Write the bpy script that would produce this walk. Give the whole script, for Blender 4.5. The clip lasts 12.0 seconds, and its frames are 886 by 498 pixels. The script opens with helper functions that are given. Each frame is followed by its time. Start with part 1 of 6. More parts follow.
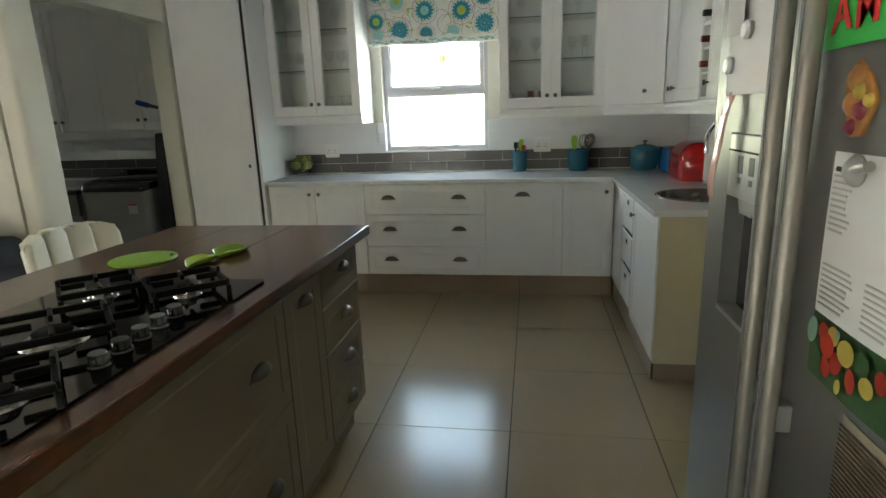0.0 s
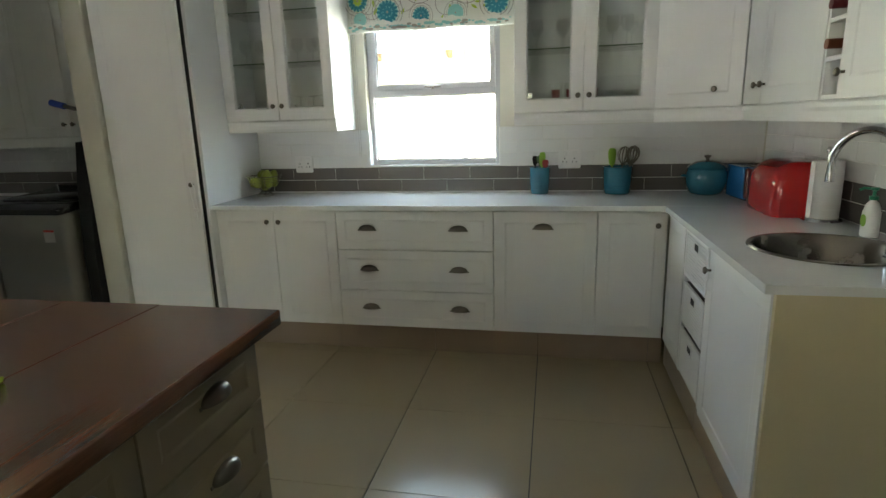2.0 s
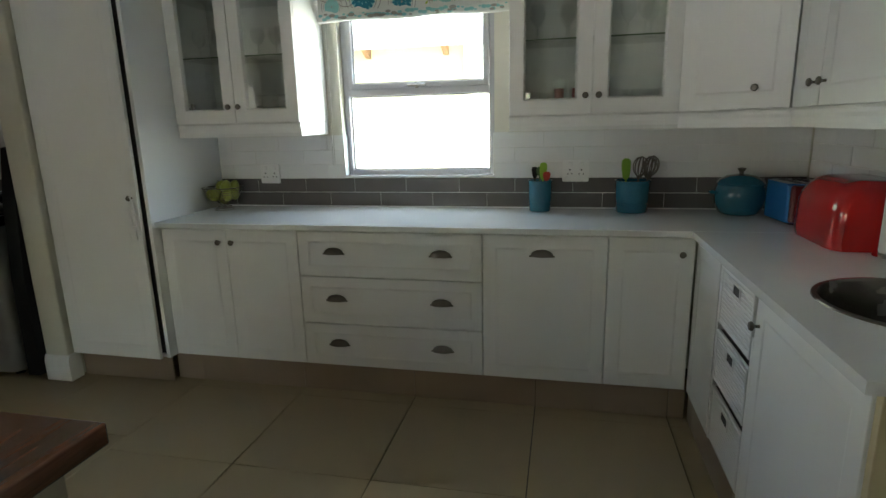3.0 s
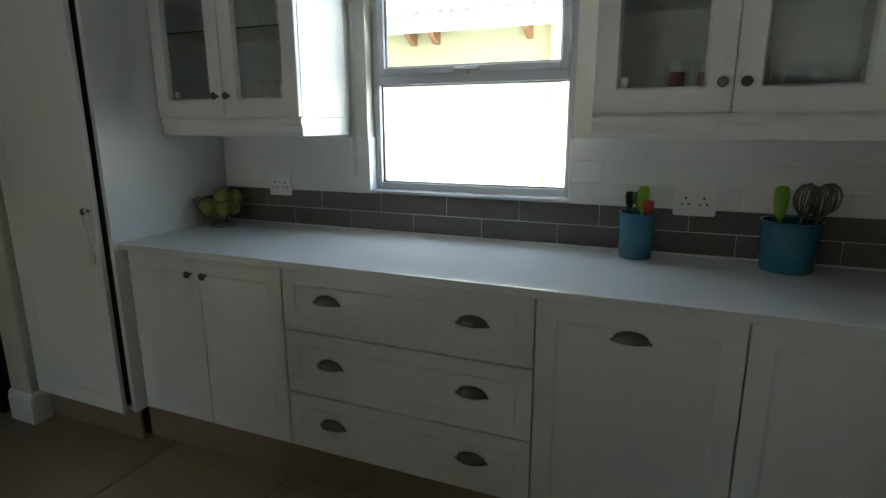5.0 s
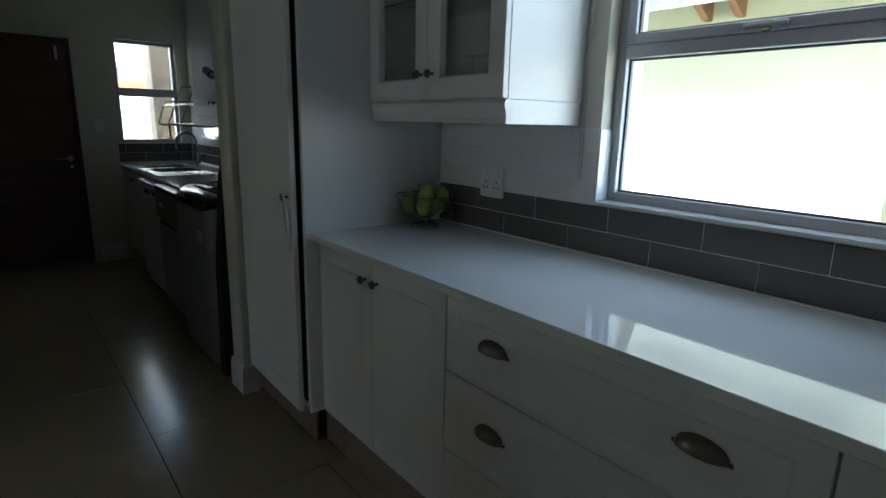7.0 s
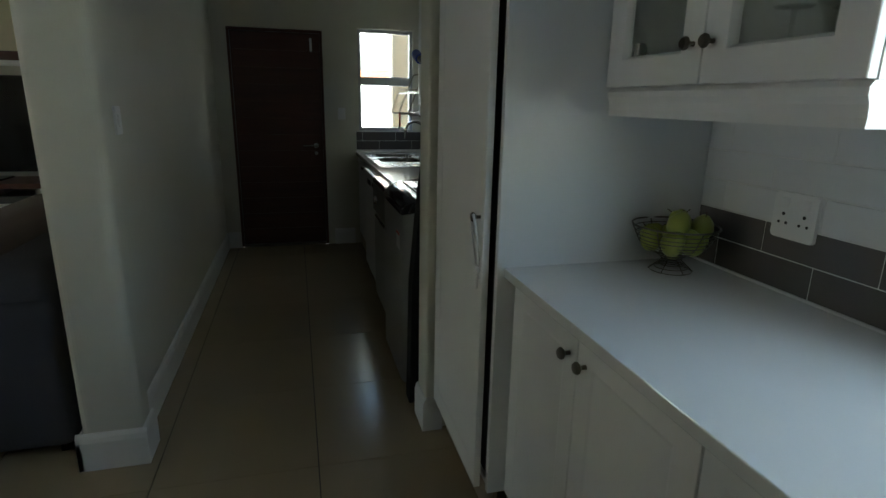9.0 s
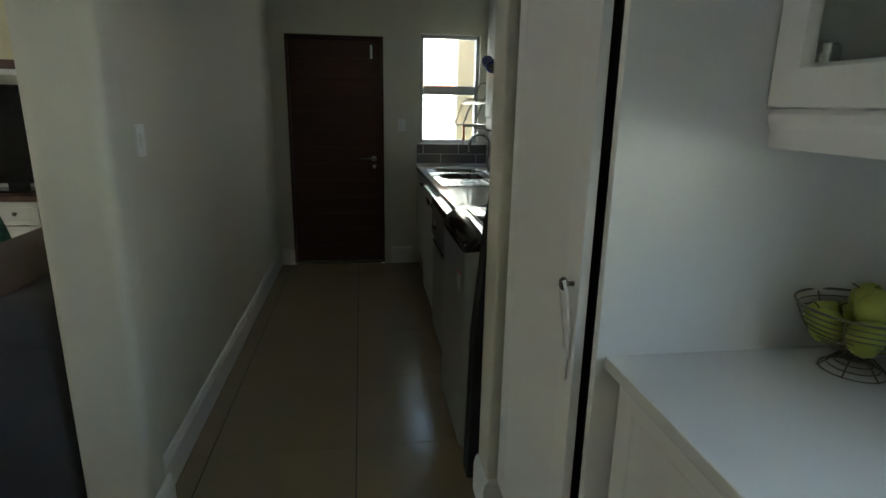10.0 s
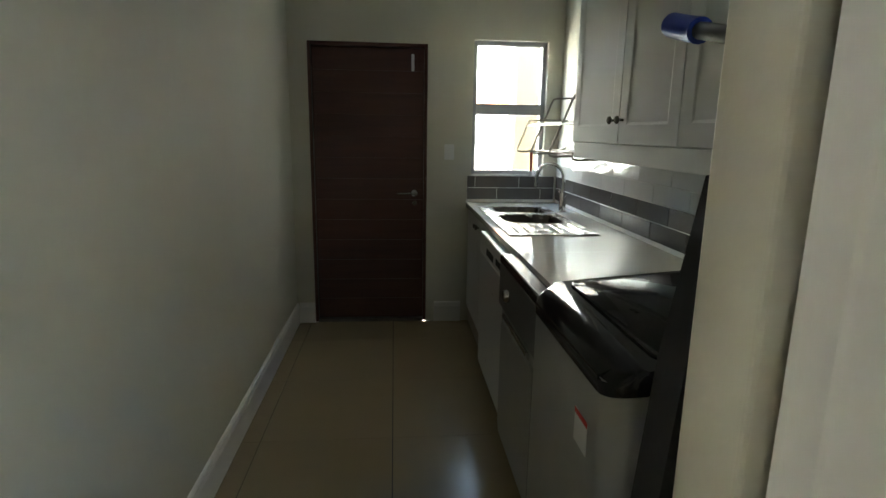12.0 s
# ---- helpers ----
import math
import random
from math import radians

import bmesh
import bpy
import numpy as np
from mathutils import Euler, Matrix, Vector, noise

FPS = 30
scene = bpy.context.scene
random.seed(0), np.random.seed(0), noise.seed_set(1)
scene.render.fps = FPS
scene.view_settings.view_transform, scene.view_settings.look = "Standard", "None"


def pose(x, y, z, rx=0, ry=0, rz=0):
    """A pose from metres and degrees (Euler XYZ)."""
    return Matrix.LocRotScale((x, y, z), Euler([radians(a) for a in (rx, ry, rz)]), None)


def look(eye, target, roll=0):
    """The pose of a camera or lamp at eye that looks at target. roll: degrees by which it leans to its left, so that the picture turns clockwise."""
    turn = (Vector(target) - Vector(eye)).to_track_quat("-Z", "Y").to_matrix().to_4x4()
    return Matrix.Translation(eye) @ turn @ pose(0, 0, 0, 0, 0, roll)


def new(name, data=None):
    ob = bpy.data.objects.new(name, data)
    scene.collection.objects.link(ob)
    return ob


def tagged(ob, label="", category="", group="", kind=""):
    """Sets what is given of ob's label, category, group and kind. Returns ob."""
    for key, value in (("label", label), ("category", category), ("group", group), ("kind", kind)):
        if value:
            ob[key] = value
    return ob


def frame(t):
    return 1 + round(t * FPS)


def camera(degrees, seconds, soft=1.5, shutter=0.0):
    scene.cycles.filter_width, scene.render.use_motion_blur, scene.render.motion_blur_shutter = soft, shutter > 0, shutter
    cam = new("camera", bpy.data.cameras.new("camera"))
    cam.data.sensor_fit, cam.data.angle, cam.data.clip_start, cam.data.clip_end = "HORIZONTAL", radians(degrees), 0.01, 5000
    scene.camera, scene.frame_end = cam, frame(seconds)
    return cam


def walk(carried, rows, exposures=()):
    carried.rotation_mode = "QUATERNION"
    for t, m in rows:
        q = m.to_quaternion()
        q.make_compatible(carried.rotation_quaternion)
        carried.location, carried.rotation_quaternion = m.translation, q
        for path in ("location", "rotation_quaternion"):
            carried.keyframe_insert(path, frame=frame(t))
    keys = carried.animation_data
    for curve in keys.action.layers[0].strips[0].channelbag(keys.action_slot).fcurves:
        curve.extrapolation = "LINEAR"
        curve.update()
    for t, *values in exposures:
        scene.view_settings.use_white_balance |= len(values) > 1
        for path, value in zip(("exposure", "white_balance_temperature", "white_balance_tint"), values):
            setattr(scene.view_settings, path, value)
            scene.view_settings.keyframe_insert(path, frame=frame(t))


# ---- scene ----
cam = camera(77.8, 12.0)
PATH = [
    (0, (-0.002, 1.448, 1.373), (-0.319, 3.366, 0.901), -2.0),
    (0.5, (-0.012, 1.695, 1.36), (-0.345, 3.611, 0.894), -2.0),
    (1, (-0.004, 1.948, 1.373), (-0.358, 3.861, 0.91), -2.0),
    (1.5, (-0.01, 2.214, 1.364), (-0.383, 4.125, 0.904), -1.8),
    (2, (-0.024, 2.497, 1.378), (-0.409, 4.406, 0.922), -1.7),
    (2.5, (-0.004, 2.787, 1.386), (-0.411, 4.692, 0.935), -1.6),
    (3, (0.016, 3.048, 1.38), (-0.403, 4.952, 0.935), -1.4),
    (3.2, (0.046, 3.169, 1.383), (-0.394, 5.07, 0.944), -1.4),
    (4.8, (0.021, 3.916, 1.382), (-0.664, 5.741, 0.933), -0.3),
    (5, (-0.002, 3.986, 1.383), (-0.747, 5.788, 0.936), -0.2),
    (5.5, (-0.056, 4.166, 1.38), (-0.985, 5.876, 0.922), 0.1),
    (6, (-0.099, 4.33, 1.378), (-1.234, 5.909, 0.907), 0.4),
    (6.5, (-0.116, 4.467, 1.375), (-1.456, 5.871, 0.892), 0.6),
    (7, (-0.154, 4.603, 1.338), (-1.664, 5.833, 0.886), 1.3),
    (8.8, (-0.584, 4.931, 1.387), (-2.434, 5.487, 0.869), 1.3),
    (9, (-0.669, 4.953, 1.364), (-2.536, 5.45, 0.846), 1.1),
    (9.5, (-0.885, 4.989, 1.392), (-2.782, 5.352, 0.871), 0.9),
    (9.8, (-1.008, 5.008, 1.416), (-2.913, 5.314, 0.888), 0.7),
    (10, (-1.098, 5.02, 1.4), (-3.013, 5.307, 0.898), 1.1),
    (10.5, (-1.363, 5.044, 1.424), (-3.294, 5.281, 0.957), 1.0),
    (11, (-1.619, 5.039, 1.395), (-3.56, 5.242, 0.956), 1.0),
    (11.5, (-1.859, 5.008, 1.383), (-3.805, 5.193, 0.961), 1.0),
    (12, (-2.101, 4.988, 1.371), (-4.049, 5.163, 0.957), 0.9),
]
EXPOSURE = [(0.0, 4.65, 6650, 8), (0.5, 4.8, 6720, 8), (1.0, 4.85, 6760, 8), (1.5, 4.8, 6820, 8), (2.5, 4.4, 6780, 8), (3.2, 4.1, 6680, 8), (5.0, 3.42, 6350, 9), (5.5, 3.2, 6200, 9), (6.5, 2.85, 5850, 8), (7.2, 2.75, 5750, 8), (9.0, 3.42, 6230, 4), (9.5, 3.75, 6400, 3), (10.5, 4.2, 6600, 5), (12.0, 4.9, 6850, 7)]
walk(cam, [(t, look(eye, target, roll)) for t, eye, target, roll in PATH], EXPOSURE)
LIGHT_S, LIGHT_L = 1.05, 0.6

# ---- world, sun, light ----
SUN = Vector((0.48, -0.52, 0.78)).normalized()
world = bpy.data.worlds.new("sky")
scene.world = world
world.use_nodes = True
wn = world.node_tree
sky = wn.nodes.new("ShaderNodeTexSky")
sky.sky_type, sky.sun_disc = "NISHITA", False
sky.sun_elevation = math.asin(SUN.z)
sky.sun_rotation = math.atan2(SUN.x, SUN.y)
wn.links.new(sky.outputs[0], wn.nodes["Background"].inputs[0])
wn.nodes["Background"].inputs[1].default_value = 0.14
sun = new("sun", bpy.data.lights.new("sun", "SUN"))
sun.data.energy, sun.data.angle, sun.data.color = 5.0, radians(0.6), (1.0, 0.95, 0.87)
sun.matrix_world = look(SUN * 20, (0, 0, 0))


def window_light(name, eye, target, w, h, power, color=(0.93, 0.97, 1.0)):
    """Sky light of an opening."""
    ob = new(name, bpy.data.lights.new(name, "AREA"))
    ob.data.shape, ob.data.size, ob.data.size_y = "RECTANGLE", w, h
    ob.data.energy, ob.data.color = power, color
    ob.matrix_world = look(eye, target)
    return ob


window_light("lounge_daylight", (-5.97, 0.2, 1.4), (0, 0.8, 1.3), 3.2, 1.5, LIGHT_S, (1.0, 0.95, 0.84))
window_light("dining_daylight", (-1.7, -1.97, 1.0), (-1.4, 2, 1.0), 2.8, 1.3, LIGHT_L, (1.0, 0.94, 0.82))
window_light("kitchen_daylight", (-0.806, 6.30, 1.52), (-0.806, 4.6, 0.75), 0.84, 0.86, 0.55, (0.92, 1.0, 0.97))
window_light("scullery_daylight", (-6.12, 5.79, 1.54), (-3.2, 4.6, 1.2), 0.46, 0.8, 0.17, (0.96, 0.98, 1.0))


# ---- materials ----
def material(name, color, rough=0.5, metal=0.0, var=0.06, scale=6.0, fine=90.0, bump=0.0, bump_scale=200.0,
             rand=0.0, coat=0.0, rough_var=0.06, tint=None, spec=0.5, stretch=(1, 1, 1), island=False):
    """Painted or solid surface: base colour with broad and fine variation, uneven gloss, fine relief."""
    m = bpy.data.materials.new(name)
    m.use_nodes = True
    t = m.node_tree
    nd, ln = t.nodes, t.links
    b = nd["Principled BSDF"]
    tc = nd.new("ShaderNodeTexCoord")
    mp = nd.new("ShaderNodeMapping")
    mp.inputs["Scale"].default_value = stretch
    ln.new(tc.outputs["Object"], mp.inputs["Vector"])

    def nz(s, d):
        n = nd.new("ShaderNodeTexNoise")
        n.inputs["Scale"].default_value, n.inputs["Detail"].default_value = s, d
        ln.new(mp.outputs[0], n.inputs["Vector"])
        return n.outputs["Fac"]

    def math_(op, a, c):
        n = nd.new("ShaderNodeMath")
        n.operation = op
        for k, v in ((0, a), (1, c)):
            if isinstance(v, (int, float)):
                n.inputs[k].default_value = v
            else:
                ln.new(v, n.inputs[k])
        return n.outputs[0]

    big, small = nz(scale, 4), nz(fine, 3)
    f = math_("ADD", math_("MULTIPLY", math_("SUBTRACT", big, 0.5), var * 3), math_("MULTIPLY", math_("SUBTRACT", small, 0.5), var * 1.5))
    if rand:
        if island:
            src = nd.new("ShaderNodeNewGeometry").outputs["Random Per Island"]
        else:
            src = nd.new("ShaderNodeObjectInfo").outputs["Random"]
        f = math_("ADD", f, math_("MULTIPLY", math_("SUBTRACT", src, 0.5), rand))
    f = math_("ADD", f, 0.5)
    mix = nd.new("ShaderNodeMix")
    mix.data_type = "RGBA"
    hi = [min(1, c * 1.5) for c in color] if tint is None else tint
    lo = [c * 0.5 for c in color] if tint is None else [2 * c - h for c, h in zip(color, tint)]
    mix.inputs["A"].default_value = (*[max(0, c) for c in lo], 1)
    mix.inputs["B"].default_value = (*hi, 1)
    ln.new(f, mix.inputs["Factor"])
    ln.new(mix.outputs["Result"], b.inputs["Base Color"])
    r = math_("ADD", math_("MULTIPLY", math_("SUBTRACT", nz(scale * 2.3, 5), 0.5), rough_var * 2), rough)
    ln.new(r, b.inputs["Roughness"])
    b.inputs["Metallic"].default_value = metal
    b.inputs["Specular IOR Level"].default_value = spec
    b.inputs["Coat Weight"].default_value = coat
    b.inputs["Coat Roughness"].default_value = 0.06
    if bump:
        bp = nd.new("ShaderNodeBump")
        bp.inputs["Strength"].default_value, bp.inputs["Distance"].default_value = 1.0, bump
        ln.new(nz(bump_scale, 3), bp.inputs["Height"])
        ln.new(bp.outputs[0], b.inputs["Normal"])
    return m


def glass_material(name, tint=(0.93, 0.97, 0.95), ior=1.45):
    m = bpy.data.materials.new(name)
    m.use_nodes = True
    t = m.node_tree
    nd, ln = t.nodes, t.links
    nd.remove(nd["Principled BSDF"])
    tr, gl, lw, mx = (nd.new("ShaderNode" + k) for k in ("BsdfTransparent", "BsdfGlossy", "LayerWeight", "MixShader"))
    pw, ma = nd.new("ShaderNodeMath"), nd.new("ShaderNodeMath")
    pw.operation, ma.operation = "POWER", "MULTIPLY_ADD"
    pw.inputs[1].default_value = 5.0
    ma.inputs[1].default_value, ma.inputs[2].default_value = 0.9, ((ior - 1) / (ior + 1)) ** 2
    lw.inputs["Blend"].default_value = 0.5
    ln.new(lw.outputs["Facing"], pw.inputs[0])
    ln.new(pw.outputs[0], ma.inputs[0])
    tr.inputs[0].default_value = (*tint, 1)
    gl.inputs["Roughness"].default_value = 0.02
    ln.new(ma.outputs[0], mx.inputs[0])
    ln.new(tr.outputs[0], mx.inputs[1])
    ln.new(gl.outputs[0], mx.inputs[2])
    ln.new(mx.outputs[0], nd["Material Output"].inputs[0])
    return m


def wood_material(name, dark, light, rough=0.35, along=1, scale=5.0, coat=0.2, rand=0.3):
    m = bpy.data.materials.new(name)
    m.use_nodes = True
    t = m.node_tree
    nd, ln = t.nodes, t.links
    b = nd["Principled BSDF"]
    tc, mp = nd.new("ShaderNodeTexCoord"), nd.new("ShaderNodeMapping")
    s = [9.0, 9.0, 9.0]
    s[along] = 0.7
    mp.inputs["Scale"].default_value = s
    ln.new(tc.outputs["Object"], mp.inputs["Vector"])
    info = nd.new("ShaderNodeObjectInfo")
    n1, n2 = nd.new("ShaderNodeTexNoise"), nd.new("ShaderNodeTexNoise")
    n1.noise_dimensions = n2.noise_dimensions = "4D"
    n1.inputs["Scale"].default_value, n1.inputs["Detail"].default_value, n1.inputs["Distortion"].default_value = scale * 0.5, 6, 0.6
    n2.inputs["Scale"].default_value, n2.inputs["Detail"].default_value = scale * 6, 4
    for n in (n1, n2):
        ln.new(mp.outputs[0], n.inputs["Vector"])
        w = nd.new("ShaderNodeMath")
        w.operation = "MULTIPLY"
        w.inputs[1].default_value = 13.0
        ln.new(info.outputs["Random"], w.inputs[0])
        ln.new(w.outputs[0], n.inputs["W"])
    add = nd.new("ShaderNodeMath")
    add.operation = "MULTIPLY_ADD"
    add.inputs[1].default_value = 0.45
    ln.new(n2.outputs["Fac"], add.inputs[0])
    ln.new(n1.outputs["Fac"], add.inputs[2])
    ramp = nd.new("ShaderNodeValToRGB")
    ramp.color_ramp.elements[0].position, ramp.color_ramp.elements[0].color = 0.45, (*dark, 1)
    ramp.color_ramp.elements[1].position, ramp.color_ramp.elements[1].color = 0.95, (*light, 1)
    ln.new(add.outputs[0], ramp.inputs[0])
    ln.new(ramp.outputs[0], b.inputs["Base Color"])
    b.inputs["Roughness"].default_value = rough
    b.inputs["Coat Weight"].default_value, b.inputs["Coat Roughness"].default_value = coat, 0.15
    bp = nd.new("ShaderNodeBump")
    bp.inputs["Strength"].default_value, bp.inputs["Distance"].default_value = 0.5, 0.0006
    ln.new(n2.outputs["Fac"], bp.inputs["Height"])
    ln.new(bp.outputs[0], b.inputs["Normal"])
    return m


WHITE = material("satin_white_lacquer", (0.76, 0.75, 0.71), 0.38, var=0.015, scale=2.5, bump=0.00006, bump_scale=350, rough_var=0.05)
ISLAND = material("mushroom_beige_lacquer", (0.20, 0.160, 0.103), 0.42, var=0.02, scale=2.0, bump=0.00006, bump_scale=350)
HANDLEMETAL = material("matt_grey_handle_metal", (0.30, 0.285, 0.255), 0.45, metal=0.5, var=0.02, rough_var=0.03)
CAPGREY = material("grey_knob_cap", (0.11, 0.11, 0.11), 0.4, metal=0.2, var=0.03)
CREAM = material("cream_board", (0.52, 0.45, 0.29), 0.45, var=0.02, scale=2.0, bump=0.00006, bump_scale=350)
INNER = material("cabinet_interior", (0.87, 0.94, 0.89), 0.5, var=0.02)
# near-black: shade painted into gaps and holes, also one foil and a display
SHADOWGAP = material("near_black_shade_and_trim", (0.03, 0.03, 0.03), 0.7, var=0.05)
PLASTER = material("painted_plaster", (0.56, 0.54, 0.46), 0.6, var=0.025, scale=1.6, bump=0.0009, bump_scale=45, fine=30)
LOUNGE = material("cream_lounge_plaster", (0.72, 0.62, 0.42), 0.6, var=0.03, scale=1.6, bump=0.0008, bump_scale=45)
CEILING = material("white_ceiling_paint", (0.8, 0.79, 0.76), 0.7, var=0.02, bump=0.0004, bump_scale=60)
SKIRT = material("white_skirting_paint", (0.80, 0.78, 0.71), 0.45, var=0.03, scale=4, bump=0.0002, bump_scale=90)
FLOORTILE = material("polished_beige_floor_tile", (0.295, 0.238, 0.152), 0.2, var=0.03, scale=1.8, fine=160, rand=0.07, rough_var=0.05, bump=0.00008, bump_scale=9)
KICKTILE = material("warm_kick_tile", (0.25, 0.185, 0.125), 0.3, var=0.05, scale=2.5, fine=160)
GROUT = material("brown_grout", (0.045, 0.035, 0.028), 0.8, var=0.1)
QUARTZ = material("pale_quartz", (0.73, 0.75, 0.745), 0.035, var=0.05, scale=3, fine=420, rough_var=0.012, spec=0.75)
GREYTILE = material("grey_glazed_tile", (0.115, 0.108, 0.104), 0.16, var=0.04, scale=5, rand=0.18, bump=0.003, bump_scale=11, rough_var=0.05)
WHITETILE = material("white_glazed_tile", (0.70, 0.72, 0.71), 0.07, var=0.01, scale=5, rand=0.04, bump=0.0045, bump_scale=9, rough_var=0.03)
JOINT = material("white_tile_joint", (0.70, 0.69, 0.65), 0.8, var=0.05)
ALU = material("grey_aluminium_frame", (0.38, 0.385, 0.41), 0.38, metal=0.3, var=0.03)
STEEL = material("brushed_stainless", (0.50, 0.49, 0.47), 0.27, metal=1.0, var=0.02, scale=3, fine=30, rough_var=0.03)
FRIDGESTEEL = material("brushed_fridge_steel", (0.20, 0.197, 0.19), 0.42, metal=0.6, var=0.03, scale=3, fine=40, stretch=(1, 1, 0.2), rough_var=0.03)
CHROME = material("chrome", (0.72, 0.72, 0.72), 0.07, metal=1.0, var=0.01, rough_var=0.02)
PEWTER = material("dark_pewter", (0.15, 0.135, 0.115), 0.33, metal=1.0, var=0.12, scale=30, fine=200, rough_var=0.1)
BLACKGLASS = material("black_hob_glass", (0.006, 0.006, 0.007), 0.06, var=0.1, spec=0.25, rough_var=0.02)
IRON = material("black_cast_iron", (0.006, 0.006, 0.006), 0.55, spec=0.2, var=0.2, bump=0.0004, bump_scale=300)
BLACKPLASTIC = material("black_gloss_plastic", (0.01, 0.01, 0.011), 0.16, var=0.1)
DARKPLASTIC = material("dark_grey_plastic", (0.06, 0.06, 0.062), 0.35, var=0.08)
WHITEPLASTIC = material("white_plastic", (0.75, 0.75, 0.72), 0.3, var=0.015)
GREYGASKET = material("grey_rubber", (0.12, 0.12, 0.12), 0.6, var=0.05)
WORKWOOD = wood_material("oiled_red_brown_wood", (0.050, 0.018, 0.009), (0.135, 0.052, 0.026), 0.26, along=1, coat=0.35)
DOORWOOD = wood_material("dark_meranti", (0.058, 0.017, 0.012), (0.088, 0.028, 0.019), 0.4, along=1, coat=0.1)
BROWNWOOD = wood_material("brown_rafter_wood", (0.16, 0.07, 0.03), (0.34, 0.17, 0.08), 0.6, along=1, coat=0.0)
GREEN = material("lime_green_glaze", (0.30, 0.47, 0.06), 0.12, var=0.05, coat=0.5)
LIMESILICONE = material("lime_silicone", (0.22, 0.42, 0.04), 0.4, var=0.04)
TEAL = material("teal_enamel", (0.018, 0.125, 0.19), 0.16, var=0.16, scale=7, coat=0.5)
BLUE = material("blue_enamel", (0.015, 0.12, 0.32), 0.18, var=0.06, coat=0.4)
RED = material("glossy_red_enamel", (0.42, 0.012, 0.012), 0.14, var=0.05, coat=0.5)
REDFILL = material("deep_red_wax", (0.20, 0.012, 0.016), 0.35, var=0.1)
REDDARK = material("dark_red_glass", (0.10, 0.012, 0.012), 0.2, var=0.1)
PEAR = material("green_pear_skin", (0.25, 0.28, 0.045), 0.4, var=0.12, scale=18, rand=0.2)
STALK = material("brown_stalk", (0.07, 0.04, 0.02), 0.7, var=0.1)
PAPER = material("white_paper", (0.72, 0.71, 0.67), 0.7, var=0.02, bump=0.0002, bump_scale=40)
TOWEL = material("white_paper_towel", (0.78, 0.78, 0.75), 0.85, var=0.02, bump=0.0006, bump_scale=120)
INK = material("grey_print", (0.46, 0.46, 0.45), 0.7, var=0.05)
GREENPAPER = material("green_card", (0.05, 0.50, 0.09), 0.6, var=0.03)
REDINK = material("red_lettering", (0.62, 0.04, 0.03), 0.6, var=0.05)
ORANGE = material("orange_fruit_glaze", (0.36, 0.16, 0.04), 0.35, var=0.15, scale=30)
PURPLE = material("plum_glaze", (0.20, 0.03, 0.05), 0.35, var=0.1, scale=30)
YELLOWVEG = material("yellow_print", (0.44, 0.34, 0.06), 0.5, var=0.1, scale=30)
REDVEG = material("red_print", (0.36, 0.028, 0.016), 0.4, var=0.15, scale=30)
GREENVEG = material("dark_green_print", (0.04, 0.10, 0.035), 0.4, var=0.2, scale=30)
MINT = material("mint_print", (0.25, 0.42, 0.32), 0.5, var=0.08, scale=30)
NEWS = material("brown_woven_print", (0.33, 0.27, 0.20), 0.8, var=0.35, scale=14, fine=150, stretch=(1, 1, 3))
SOFACLOTH = material("charcoal_sofa_cloth", (0.048, 0.046, 0.052), 0.9, var=0.12, scale=4, fine=260, bump=0.001, bump_scale=260)
BACKCLOTH = material("brown_grey_cushion_cloth", (0.085, 0.065, 0.055), 0.9, var=0.12, scale=4, fine=260, bump=0.001, bump_scale=260)
CUSHION = material("green_leaf_cloth", (0.015, 0.09, 0.07), 0.85, var=0.5, scale=16, fine=60, tint=(0.10, 0.30, 0.24), stretch=(1, 3, 1))
LEATHER = material("white_leatherette", (0.66, 0.63, 0.52), 0.42, var=0.03, bump=0.0004, bump_scale=220)
LINEN = material("cream_blind_linen", (0.72, 0.70, 0.62), 0.85, var=0.03, fine=400, bump=0.0004, bump_scale=500)
INKTEAL = material("teal_print", (0.02, 0.19, 0.26), 0.85, var=0.12, scale=40)
INKAQUA = material("aqua_print", (0.25, 0.52, 0.50), 0.85, var=0.1, scale=40)
INKLIME = material("lime_print", (0.36, 0.46, 0.05), 0.85, var=0.1, scale=40)
INKGREY = material("taupe_print", (0.33, 0.30, 0.27), 0.85, var=0.1, scale=40)
# white basket's inside, with its shade put into the colour
BASKETSHADE = material("basket_inside_shade", (0.20, 0.19, 0.17), 0.7, var=0.1)
BASKET = material("white_woven_plastic", (0.72, 0.71, 0.67), 0.45, var=0.03)
SILVER = material("silver_appliance_paint", (0.36, 0.36, 0.35), 0.33, metal=0.4, var=0.03, rough_var=0.05)
BRUSHBLUE = material("blue_plastic", (0.012, 0.04, 0.30), 0.4, var=0.06)
BLACKCLOTH = material("black_cover_cloth", (0.012, 0.012, 0.014), 0.85, var=0.15)
YELLOWWALL = material("yellow_outdoor_plaster", (0.80, 0.72, 0.48), 0.8, var=0.04, scale=1.2, bump=0.002, bump_scale=30)
WHITEOUT = material("white_outdoor_plaster", (0.80, 0.79, 0.75), 0.8, var=0.03, scale=1.2, bump=0.002, bump_scale=30)
ROOFMETAL = material("grey_roof_sheet", (0.33, 0.34, 0.36), 0.5, metal=0.2, var=0.06)
BRICKRED = material("orange_brick", (0.45, 0.17, 0.08), 0.85, var=0.12, scale=10)
PAVING = material("pale_concrete_paving", (0.56, 0.54, 0.50), 0.85, var=0.08, scale=1.5, bump=0.002, bump_scale=25)
PILLAR = material("brown_beige_plaster", (0.36, 0.28, 0.21), 0.85, var=0.06, scale=1.5, bump=0.002, bump_scale=30)
GLASS = glass_material("window_glass")
